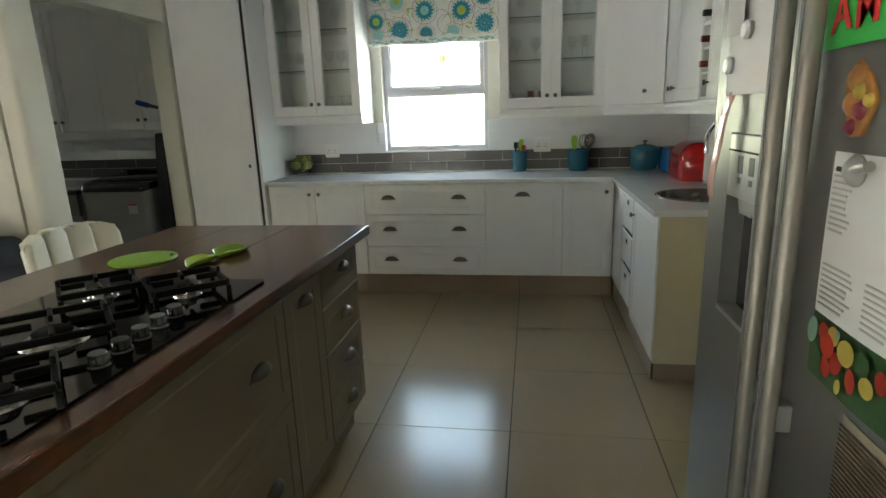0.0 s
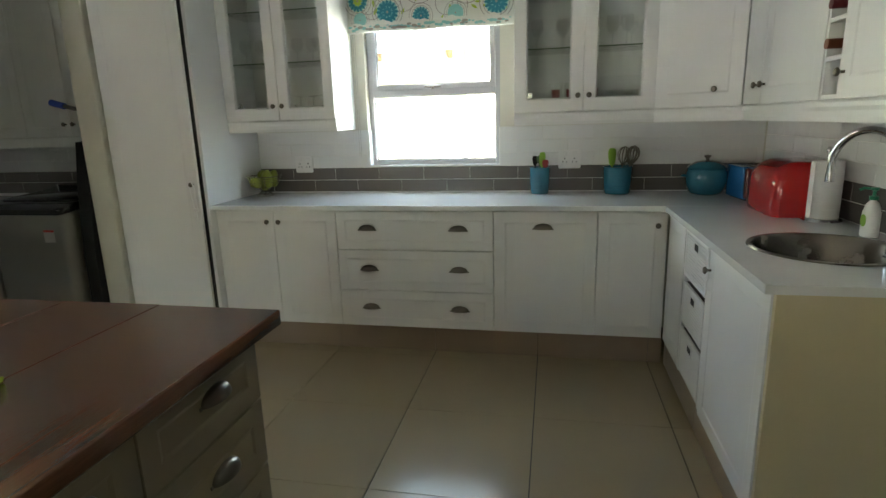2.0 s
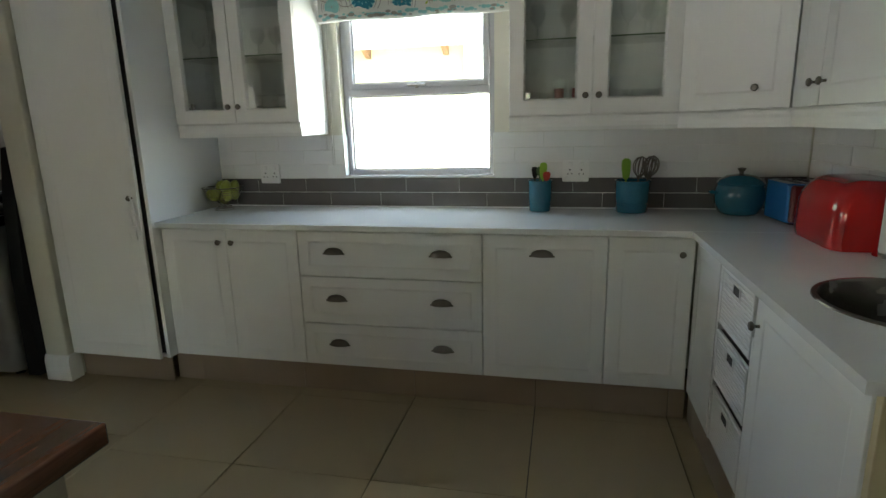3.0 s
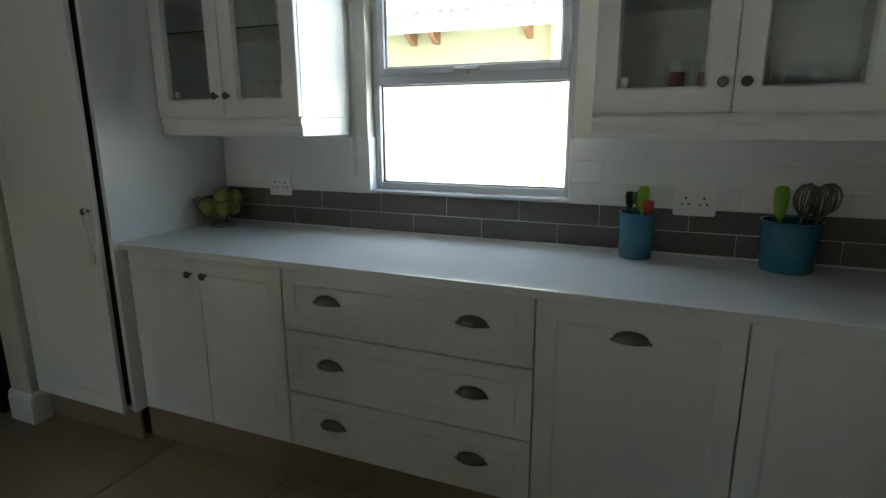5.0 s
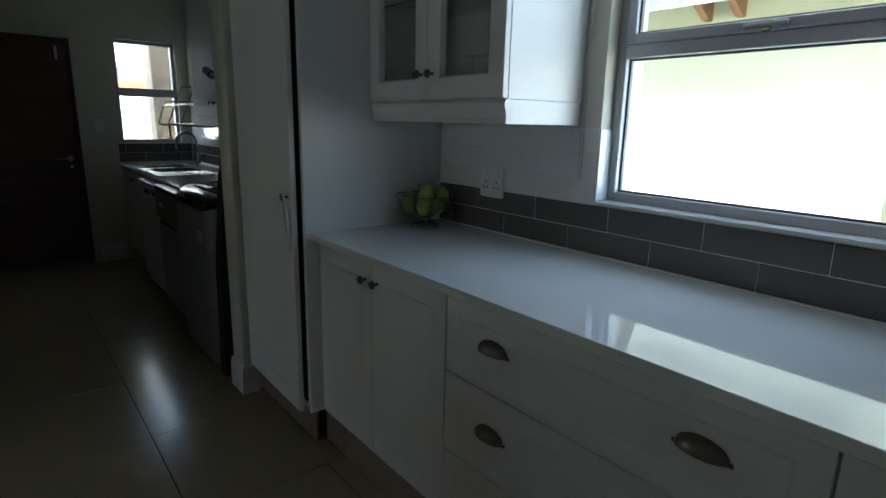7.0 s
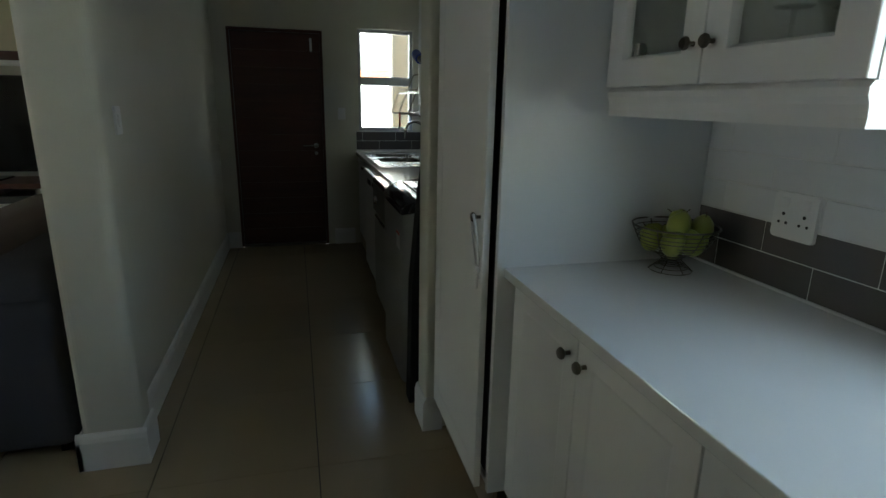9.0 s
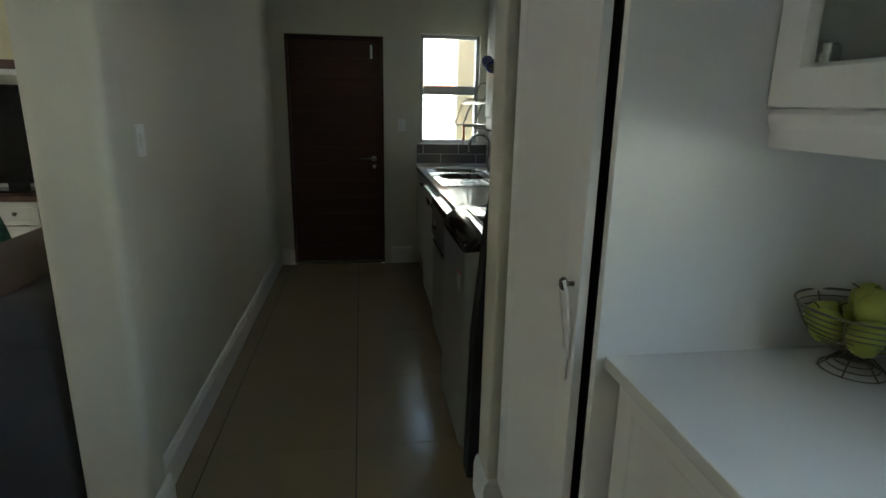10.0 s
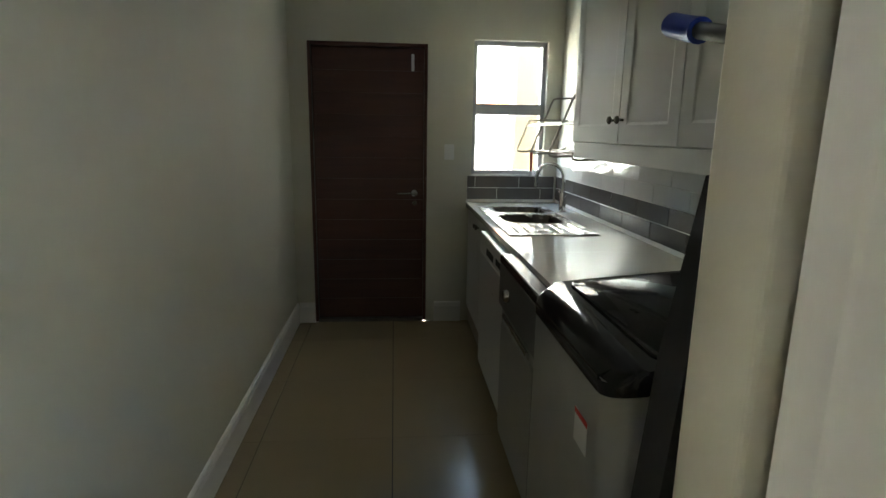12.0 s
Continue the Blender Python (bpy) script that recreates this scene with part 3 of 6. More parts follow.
def tile_field(owner_name, label, along, face, a0, a1, rows, start, skip=None, flip=1):
    """Courses of wall tiles; along 'x' on the north wall, 'y' on a side wall. Each tile is an object."""
    own = thing(owner_name, (a0, face, TZ) if along == "x" else (face, a0, TZ), label, "wall tiles", kind="structure")
    th = 0.0085
    if along == "x":
        bed = bmesh.new()
        zt = TZ + rows * TH
        for p, q, top_ in ([(a0, skip[0], zt), (skip[0], skip[1], skip[2]), (skip[1], a1, zt)] if skip else [(a0, a1, zt)]):
            box(p, q, face + 0.002, WY, TZ - 0.02, top_, bm=bed)
    else:
        bed = box(min(face + 0.002 * flip, face + 0.01 * flip), max(face + 0.002 * flip, face + 0.01 * flip), a0, a1, TZ - 0.02, TZ + rows * TH)
    part("joint_bed", bed, JOINT, own)
    cache = {}
    for r in range(rows):
        u = start - (TW / 2 if r % 2 else 0)
        while u < a1:
            p, q = max(u, a0), min(u + TW, a1)
            u += TW
            if q - p < 0.02:
                continue
            za, zb = TZ + r * TH + 0.0015, TZ + (r + 1) * TH - 0.0015
            if skip and p < skip[1] and q > skip[0] and za > skip[2] - 0.02:
                if p < skip[0]:
                    q = skip[0]
                elif q > skip[1]:
                    p = skip[1]
                else:
                    continue
            key = round(q - p, 3)
            if key not in cache:
                b = key / 2 - 0.0012
                if along == "x":
                    bm = box(-b, b, 0, th, 0, TH - 0.003)
                else:
                    bm = box(0, th, -b, b, 0, TH - 0.003)
                edge = [e for e in bm.edges]
                bmesh.ops.bevel(bm, geom=edge, offset=0.0016, segments=1, affect="EDGES")
                cache[key] = (finish(bm, "tile", GREYTILE), None)
            me = cache[key][0]
            if r >= 2:
                if cache[key][1] is None:
                    w = me.copy()
                    w.materials.clear()
                    w.materials.append(WHITETILE)
                    cache[key] = (me, w)
                me = cache[key][1]
            ob = new("tile", me)
            jit = random.uniform(-0.0006, 0.0006)
            mid = (p + q) / 2
            ob.parent = own
            ob.matrix_parent_inverse = Matrix.Translation(ROOT_AT[own.name]).inverted()
            if along == "x":
                ob.location = (mid, face + jit, za)
            else:
                ob.location = (face + jit if flip > 0 else face - th + jit, mid, za)
    return own


# tiles of the floor: two fields whose joints do not line up
def floor_field(x_lines, y_lines, jx=0.0022, jy=0.0012):
    cache = {}
    for xa, xb in zip(x_lines, x_lines[1:]):
        for ya, yb in zip(y_lines, y_lines[1:]):
            w, d = round(xb - xa, 3), round(yb - ya, 3)
            if w < 0.02 or d < 0.02:
                continue
            if (w, d) not in cache:
                bm = box(-w / 2 + jx, w / 2 - jx, -d / 2 + jy, d / 2 - jy, -0.006, 0.0)
                top = [e for e in bm.edges if all(v.co.z > -0.001 for v in e.verts)]
                bmesh.ops.bevel(bm, geom=top, offset=0.0009, segments=1, affect="EDGES")
                cache[(w, d)] = finish(bm, "floor_tile", FLOORTILE)
            ob = new("floor_tile", cache[(w, d)])
            ob.parent = floor
            ob.location = ((xa + xb) / 2, (ya + yb) / 2, random.uniform(-0.0003, 0.0003))


def lines(a, b, origin, step):
    k0 = math.ceil((a - origin) / step)
    out = [a]
    v = origin + k0 * step
    while v < b - 1e-6:
        if v > a + 1e-6:
            out.append(v)
        v += step
    return out + [b]


# ---- kitchen cabinets ----
def plain_panel(x0, x1, y0, y1, z0, z1):
    return box(x0, x1, y0, y1, z0, z1, 0.0012, 1)


def base_unit(x, y, turn, u0, u1, depth, label, fronts, group="base cabinets", name="base_cabinet", z0=0.152, z1=0.878, body=WHITE, front=WHITE):
    """Base cabinet with fronts: (kind, u0, u1, z0, z1, fittings)."""
    m = face_pose(x, y, turn)
    at = m @ Vector(((u0 + u1) / 2, depth / 2, z0))
    own = thing(name, at, label, "cabinet", group)
    bm = box(u0 + 0.001, u1 - 0.001, 0.022, depth, z0, z1, 0.001, 1)
    part("body", xf(bm, m), body, own)
    g = 0.0022
    for kind, a, b, c, d, fit in fronts:
        rail = 0.05 if kind == "drawer" else 0.06
        f = part(kind if kind != "drawer" else "drawer_front", shaker(a + g, b - g, c + g, d - g, m, rail=rail), front, own)
        for what, u, z in fit:
            part("handle" if what == "cup" else "knob", cup_pull(u, z, m) if what == "cup" else knob(u, z, m), PEWTER, f, "dark pewter cup handle" if what == "cup" else "dark pewter knob", True)
    return own


FY0 = 5.545
base_unit(0, FY0, 0, -2.085, -1.288, 0.59, "white two-door base cabinet under the pale worktop", [
    ("door", -2.075, -1.690, 0.155, 0.872, [("knob", -1.728, 0.805)]), ("door", -1.690, -1.288, 0.155, 0.872, [("knob", -1.652, 0.805)])])
base_unit(0, FY0, 0, -1.288, -0.345, 0.59, "white three-drawer base unit with dark cup handles", [
    ("drawer", -1.288, -0.345, 0.637, 0.872, [("cup", -1.095, 0.757), ("cup", -0.547, 0.757)]),
    ("drawer", -1.288, -0.345, 0.386, 0.637, [("cup", -1.095, 0.512), ("cup", -0.547, 0.512)]),
    ("drawer", -1.288, -0.345, 0.155, 0.386, [("cup", -1.095, 0.270), ("cup", -0.547, 0.270)])], name="drawer_cabinet")
base_unit(0, FY0, 0, -0.345, 0.225, 0.59, "white integrated dishwasher front with one cup handle", [
    ("door", -0.345, 0.225, 0.155, 0.872, [("cup", -0.068, 0.772)])], name="dishwasher_cabinet")
base_unit(0, FY0, 0, 0.225, 0.592, 0.59, "white corner base cabinet door beside the basket unit", [
    ("door", 0.225, 0.590, 0.155, 0.872, [("knob", 0.535, 0.80)])], name="corner_cabinet")
# sink run, looking towards -x: local u runs towards -y from the corner
SX = 0.594
base_unit(SX, 5.545, -90, 0.0, 0.375, 0.63, "white corner filler door of the sink run", [("door", 0.004, 0.372, 0.155, 0.872, [])], name="corner_cabinet")
base_unit(SX, 5.545, -90, 0.775, 1.415, 0.63, "white sink cabinet door with one knob", [("door", 0.777, 1.412, 0.135, 0.872, [("knob", 0.812, 0.775)])], name="sink_cabinet", z0=0.135, z1=0.72)
solo("end_panel", plain_panel(SX + 0.004, EX, 4.108, 4.130, 0.132, 0.878), CREAM, "plain cream board closing the sink run's end", "panel", group="end panels")
# open basket unit
bu = thing("basket_unit", (SX + 0.3, 4.97, 0.152), "open white cabinet with three white woven baskets", "cabinet", "base cabinets")
for ya, yb, top_ in ((5.152, 5.168, 0.878), (4.772, 4.788, 0.72)):
    part("side_panel", box(SX + 0.002, EX - 0.02, ya, yb, 0.152, top_), WHITE, bu)
part("back_panel", box(SX + 0.45, SX + 0.46, 4.788, 5.152, 0.152, 0.72), WHITE, bu)
for z in (0.152, 0.400, 0.627):
    part("shelf", box(SX + 0.02, SX + 0.45, 4.788, 5.152, z, z + 0.012), WHITE, bu)


def basket(z0, z1):
    own = thing("basket", (SX + 0.2, 4.97, z0), "white woven plastic basket with a dark grip slot", "basket", "baskets in the open unit")
    ya, yb, xa, xb = 4.795, 5.145, SX + 0.004, SX + 0.42
    # inner shell, darkened to paint the shade behind the weave
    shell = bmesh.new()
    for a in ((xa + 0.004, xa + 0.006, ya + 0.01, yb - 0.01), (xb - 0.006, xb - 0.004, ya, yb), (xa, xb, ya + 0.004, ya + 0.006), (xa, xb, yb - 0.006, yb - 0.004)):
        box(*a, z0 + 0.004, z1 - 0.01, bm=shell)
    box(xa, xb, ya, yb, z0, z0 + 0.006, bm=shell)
    part("liner", shell, BASKETSHADE, own, "inner shell coloured dark for the shade behind the weave")
    weave = bmesh.new()
    k, y = 0, ya + 0.004
    while y < yb - 0.008:
        box(xa - 0.001, xa + 0.003, y, y + 0.007, z0 + 0.004, z1 - 0.016, bm=weave)
        y += 0.0125
    z = z0 + 0.012
    while z < z1 - 0.02:
        box(xa - 0.003, xa + 0.001, ya, yb, z, z + 0.008, bm=weave)
        z += 0.0145
    part("weave", weave, BASKET, own)
    rim = bmesh.new()
    box(xa - 0.005, xa + 0.008, ya - 0.002, yb + 0.002, z1 - 0.024, z1 - 0.008, 0.004, bm=rim)
    box(xa - 0.005, xa + 0.008, ya - 0.002, yb + 0.002, z0, z0 + 0.014, 0.004, bm=rim)
    box(xa - 0.005, xa + 0.008, ya - 0.003, ya + 0.014, z0, z1 - 0.01, 0.004, bm=rim)
    box(xa - 0.005, xa + 0.008, yb - 0.014, yb + 0.003, z0, z1 - 0.01, 0.004, bm=rim)
    zc = z1 - 0.06
    for p, q, r, s in ((4.925, 5.015, zc - 0.022, zc - 0.013), (4.925, 5.015, zc + 0.018, zc + 0.027), (4.925, 4.936, zc - 0.022, zc + 0.027), (5.004, 5.015, zc - 0.022, zc + 0.027)):
        box(xa - 0.006, xa + 0.004, p, q, r, s, 0.002, 1, bm=rim)
    part("rim", rim, BASKET, own)
    # no hole is cut: the grip's shade is a near-black block
    part("grip_slot", box(xa - 0.0035, xa + 0.002, 4.936, 5.004, zc - 0.013, zc + 0.018), SHADOWGAP, own, "near-black block drawn for the shade in the grip opening")


for za, zb in ((0.166, 0.392), (0.413, 0.620), (0.640, 0.866)):
    basket(za, zb)

# pale worktop, L-shaped, with the sink's cut-out
SCX, SCY, SR = 0.918, 4.572, 0.238
wtop = thing("worktop", (0.2, 5.8, 0.88), "pale polished stone worktop with faint blue sheen", "worktop")
wt = bmesh.new()
box(-2.092, EX - 0.002, 5.51, 6.146, 0.880, 0.908, 0.0025, 2, bm=wt)
box(-2.075, 1.2, 6.128, 6.139, 0.907, 0.914, 0.003, bm=wt)
part("slab", wt, QUARTZ, wtop)
wt = bmesh.new()
plate_hole(wt, 0.566, EX - 0.002, 4.103, 5.511, SCX, SCY, SR, SR, 0.9075)
for x0, x1, y0, y1 in ((0.564, 0.5665, 4.102, 5.511), (0.5665, EX - 0.002, 4.1005, 4.103)):
    box(x0, x1, y0, y1, 0.880, 0.9076, bm=wt)
box(0.5665, 0.66, 4.103, 5.511, 0.880, 0.884, bm=wt)
part("slab", wt, QUARTZ, wtop)
# stainless steel darkened: the dim ceiling's reflection is put into the basin colour
BASINSTEEL = material("darkened_basin_steel", (0.20, 0.185, 0.165), 0.26, metal=1.0, var=0.06, scale=4, fine=60)
snk = thing("sink", (SCX, SCY, 0.9), "round stainless steel sink set in the worktop", "sink")
part("basin", bowl(SCX, SCY, SR - 0.002, SR - 0.002, 0.9085, 0.16, rim=0.014), BASINSTEEL, snk, smooth=True)
part("drain", lathe([(0, 0), (0.04, 0), (0.042, 0.003), (0.03, 0.004), (0, 0.002)], (SCX, SCY, 0.747), 20), CHROME, snk)


def swan_tap(x, y, z, turn, h, reach, name, label):
    """Mixer with a high bowed spout; the spout reaches along turn."""
    own = thing(name, (x, y, z), label, "tap")
    m = Matrix.Translation((x, y, z)) @ pose(0, 0, 0, 0, 0, turn)
    part("body", xf(lathe([(0, 0), (0.027, 0), (0.027, 0.006), (0.022, 0.010), (0.022, 0.115), (0.020, 0.122), (0, 0.122)], n=20), m), CHROME, own, smooth=True)
    r = reach / 2
    pts = [(0, 0, 0.115), (0, 0, h - r)] + [(r - r * math.cos(radians(a)), 0, h - r + r * math.sin(radians(a))) for a in range(8, 181, 9)] + [(2 * r, 0, h - r - 0.035)]
    part("spout", xf(tube(pts, 0.0125, 14), m), CHROME, own, smooth=True)
    part("aerator", xf(lathe([(0, 0), (0.0145, 0), (0.0145, 0.03), (0, 0.03)], (2 * r, 0, h - r - 0.06), 14), m), CHROME, own, smooth=True)
    lv = tube([(0, -0.018, 0.06), (0, -0.05, 0.065)], 0.015, 14)
    tube([(0, -0.05, 0.065), (0.01, -0.068, 0.085), (0.03, -0.105, 0.12)], 0.006, 10, bm=lv)
    part("lever", xf(lv, m), CHROME, own, smooth=True)


swan_tap(1.055, 4.45, 0.908, 120, 0.40, 0.24, "kitchen_tap", "chrome swan-neck mixer tap by the round sink")

# ---- pantry cupboard ----
pn = thing("pantry_cupboard", (-2.39, 5.8, 0.15), "tall white pantry cupboard with its door slightly ajar", "cupboard")
pb = bmesh.new()
box(-2.10, -2.078, 5.490, 6.148, 0.152, 2.45, 0.001, 1, bm=pb)
box(-2.695, -2.675, 5.50, 6.148, 0.152, 2.45, bm=pb)
box(-2.675, -2.10, 5.50, 6.148, 2.43, 2.45, bm=pb)
box(-2.675, -2.10, 5.50, 6.148, 0.152, 0.17, bm=pb)
part("body", pb, WHITE, pn)
# sheet just behind the door; the pantry's inner shade is its colour
part("back", box(-2.675, -2.10, 5.51, 5.515, 0.17, 2.43), SHADOWGAP, pn, "near-black sheet standing in for the shade behind the door's gap")
DM = face_pose(-2.688, 5.462, -0.6)
pdoor = part("door", shaker(0.0, 0.574, 0.155, 2.44, DM, rail=0.07), WHITE, pn)
part("knob", knob(0.542, 1.045, DM), PEWTER, pdoor, "dark pewter knob", True)
cl = tube([(0.530, -0.026, 1.05), (0.524, -0.026, 1.03), (0.526, -0.006, 0.90), (0.522, -0.006, 0.86)], 0.0025, 8)
tube([(0.533, -0.026, 1.05), (0.545, -0.026, 1.06), (0.550, -0.02, 1.03), (0.546, -0.006, 0.93), (0.542, -0.006, 0.895)], 0.004, 8, bm=cl)
box(0.515, 0.553, -0.014, -0.001, 0.883, 0.905, 0.004, bm=cl)
box(0.526, 0.540, -0.010, -0.002, 0.83, 0.885, 0.003, bm=cl)
solo("child_lock", xf(cl, DM @ pose(0.009, 0, -0.004)), WHITEPLASTIC, "white plastic child lock looped over the pantry knob", "child lock")

# ---- wall cabinets ----
UY, UZ0, UZ1 = 5.78, 1.408, 2.42


def glazed_cabinet(x0, x1, label, side_l=True, side_r=True):
    own = thing("glass_cabinet", ((x0 + x1) / 2, 5.96, UZ0), label, "wall cabinet", "glass-fronted wall cabinets")
    b = bmesh.new()
    box(x0, x0 + 0.018, UY + 0.022, WY - 0.002, UZ0, UZ1, 0.001, 1, bm=b)
    box(x1 - 0.018, x1, UY + 0.022, WY - 0.002, UZ0, UZ1, 0.001, 1, bm=b)
    box(x0 + 0.018, x1 - 0.018, UY + 0.022, WY - 0.002, UZ0, UZ0 + 0.018, bm=b)
    box(x0 + 0.018, x1 - 0.018, UY + 0.022, WY - 0.002, UZ1 - 0.018, UZ1, bm=b)
    part("body", b, WHITE, own)
    part("back", box(x0 + 0.018, x1 - 0.018, WY - 0.012, WY - 0.004, UZ0 + 0.018, UZ1 - 0.018), INNER, own)
    mid = (x0 + x1) / 2
    for a, c, ku in ((x0, mid, mid - 0.03), (mid, x1, mid + 0.03)):
        m = face_pose(0, UY, 0)
        d = part("door", shaker(a + 0.0015, c - 0.0015, UZ0 + 0.002, UZ1 - 0.002, m, rail=0.066, glazed=True), WHITE, own)
        g = part("pane", box(a + 0.064, c - 0.064, UY + 0.012, UY + 0.015, UZ0 + 0.064, UZ1 - 0.064), CABGLASS, d)
        g.visible_shadow = False
        part("knob", knob(ku, UZ0 + 0.085, m), PEWTER, d, "dark pewter knob", True)
        part("hinge", box(a + (0.07 if ku > a + 0.2 else 0.3), a + (0.10 if ku > a + 0.2 else 0.33), UY + 0.024, UY + 0.05, UZ0 + 0.075, UZ0 + 0.11, 0.004), STEEL, d)
    for z in (1.752, 2.055):
        s = part("shelf", box(x0 + 0.02, x1 - 0.02, UY + 0.05, WY - 0.016, z, z + 0.006), CABGLASS, own, "clear glass shelf")
        part("shelf_edge", box(x0 + 0.02, x1 - 0.02, UY + 0.047, UY + 0.050, z, z + 0.006), GREENVEG, s)
    return own


glazed_cabinet(-2.075, -1.338, "white wall cabinet with two glass doors and stored glassware")
glazed_cabinet(-0.244, 0.525, "white wall cabinet with glass doors and red-filled glasses")


def wall_unit(name, x, y, turn, doors, depth, label, z0=UZ0, z1=UZ1, body=WHITE, front=WHITE):
    m = face_pose(x, y, turn)
    u0, u1 = doors[0][0], doors[-1][1]
    own = thing(name, m @ Vector(((u0 + u1) / 2, depth / 2, z0)), label, "wall cabinet", "wall cabinets")
    part("body", xf(box(u0 + 0.001, u1 - 0.001, 0.022, depth, z0, z1, 0.001, 1), m), body, own)
    for a, b, ku in doors:
        d = part("door", shaker(a + 0.0015, b - 0.0015, z0 + 0.002, z1 - 0.002, m, rail=0.064), front, own)
        if ku is not None:
            part("knob", knob(ku, z0 + 0.085, m), PEWTER, d, "dark pewter knob", True)
    return own


# diagonal corner cabinet and the run over the sink
CA, CB = Vector((0.522, 5.78)), Vector((0.885, 5.515))
DIAG = math.degrees(math.atan2(CB.y - CA.y, CB.x - CA.x))
LD = (CB - CA).length
cwc = wall_unit("corner_wall_cabinet", CA.x, CA.y, DIAG, [(0.0, LD, LD - 0.13)], 0.20, "white diagonal corner wall cabinet with one knob")
UX = 0.888
wall_unit("wall_cabinet", UX, 5.512, -90, [(0.0, 0.235, 0.195), (0.235, 0.805, 0.275)], EX - UX - 0.002, "white plain-door wall cabinet over the bread bin")
part("carcass", prism([(0.70, 5.80), (0.93, 5.60), (1.22, 5.60), (1.22, 6.14), (0.53, 6.14), (0.53, 5.95)], UZ0, UZ1), WHITE, cwc)
# wine rack
CAPBROWN = material("copper_brown_foil", (0.20, 0.055, 0.02), 0.35, metal=0.3, var=0.08)
CAPRED = material("dark_red_foil", (0.14, 0.012, 0.012), 0.35, metal=0.3, var=0.08)
wr = thing("wine_rack", (1.05, 4.64, UZ0), "narrow white built-in wine rack with a few bottles", "wine rack")
rb = bmesh.new()
box(UX + 0.004, EX - 0.002, 4.694, 4.706, UZ0, UZ1, bm=rb)
box(UX + 0.004, EX - 0.002, 4.578, 4.590, UZ0, UZ1, bm=rb)
box(EX - 0.02, EX - 0.004, 4.59, 4.694, UZ0, UZ1, bm=rb)
part("body", rb, WHITE, wr)
for k in range(9):
    z = UZ0 + 0.002 + k * 0.125
    if z < UZ1 - 0.02:
        part("slat", box(UX + 0.004, EX - 0.03, 4.590, 4.694, z, z + 0.016, 0.001, 1), WHITE, wr)
for k, mt in ((1, CAPBROWN), (2, CAPRED), (3, SHADOWGAP), (4, CAPRED)):
    z = UZ0 + k * 0.125 + 0.056
    bt = thing("wine_bottle", (1.03, 4.642, z - 0.038), "dark wine bottle lying in the rack", "bottle", "bottles in the wine rack")
    part("glass_body", xf(lathe([(0, 0), (0.034, 0), (0.037, 0.006), (0.037, 0.19), (0.030, 0.215), (0.014, 0.245), (0.0135, 0.27), (0, 0.27)], n=18), Matrix.Translation((EX - 0.03, 4.642, z)) @ pose(0, 0, 0, 0, -90, 0)), REDDARK, bt, smooth=True)
    part("capsule", xf(lathe([(0, 0.255), (0.0155, 0.255), (0.0165, 0.32), (0.0165, 0.335), (0, 0.336)], n=16), Matrix.Translation((EX - 0.03, 4.642, z)) @ pose(0, 0, 0, 0, -90, 0)), mt, bt, "foil capsule over the bottle's neck", True)
wall_unit("wall_cabinet", UX, 4.578, -90, [(0.0, 0.352, 0.03)], EX - UX - 0.002, "white single-door wall cabinet over the sink")
solo("end_panel", plain_panel(UX + 0.004, EX, 4.207, 4.226, 1.335, UZ1), CREAM, "plain cream board closing the wall cabinets' end", "panel", group="end panels")

# pelmets under the wall cabinets
def pelmet(name, pts, label):
    bm = bmesh.new()
    prof = [(0.012, 1.408), (0.004, 1.398), (0.004, 1.385), (0.010, 1.372), (0.012, 1.352), (0.010, 1.335), (0.030, 1.335), (0.030, 1.408)]
    prev = None
    vs = [Vector((x, y, 0)) for x, y in pts]
    for i, p in enumerate(vs):
        d0 = (vs[i] - vs[i - 1]).normalized() if i else (vs[1] - vs[0]).normalized()
        d1 = (vs[i + 1] - vs[i]).normalized() if i < len(vs) - 1 else d0
        dd = (d0 + d1).normalized()
        nrm = Vector((-dd.y, dd.x, 0)) / max(0.3, dd.dot(d0))
        ring = [bm.verts.new(p + nrm * o + Vector((0, 0, z))) for o, z in prof]
        if prev:
            for k in range(len(prof)):
                j = (k + 1) % len(prof)
                bm.faces.new((prev[k], prev[j], ring[j], ring[k]))
        else:
            bm.faces.new(ring)
        prev = ring
    bm.faces.new(prev[::-1])
    return solo(name, bm, WHITE, label, "pelmet", "pelmets under the wall cabinets")


pelmet("pelmet", [(-2.076, 5.785), (-1.338, 5.785)], "white moulded pelmet under the glass cabinet")
solo("pelmet_return", box(-1.362, -1.338, 5.815, WY - 0.01, 1.335, 1.407), WHITE, "white pelmet return at the cabinet's side", "pelmet", "pelmets under the wall cabinets")
pelmet("pelmet", [(-0.244, 5.785), (CA.x, 5.785), (UX - 0.002, 5.515), (UX - 0.002, 4.226)], "white moulded pelmet under the corner cabinets")

# ---- island ----
IX = -0.758
base_unit(IX, 0, 90, 3.262, 3.685, 0.8, "beige island unit with four drawers", [
    ("drawer", 3.262, 3.685, 0.690, 0.868, [("cup", 3.50, 0.786)]), ("drawer", 3.262, 3.685, 0.505, 0.690, [("cup", 3.50, 0.592)]),
    ("drawer", 3.262, 3.685, 0.318, 0.505, [("cup", 3.50, 0.402)]), ("drawer", 3.262, 3.685, 0.130, 0.318, [("cup", 3.50, 0.214)])],
    group="island units", name="island_drawer_unit", z0=0.128, z1=0.878, body=ISLAND, front=ISLAND)
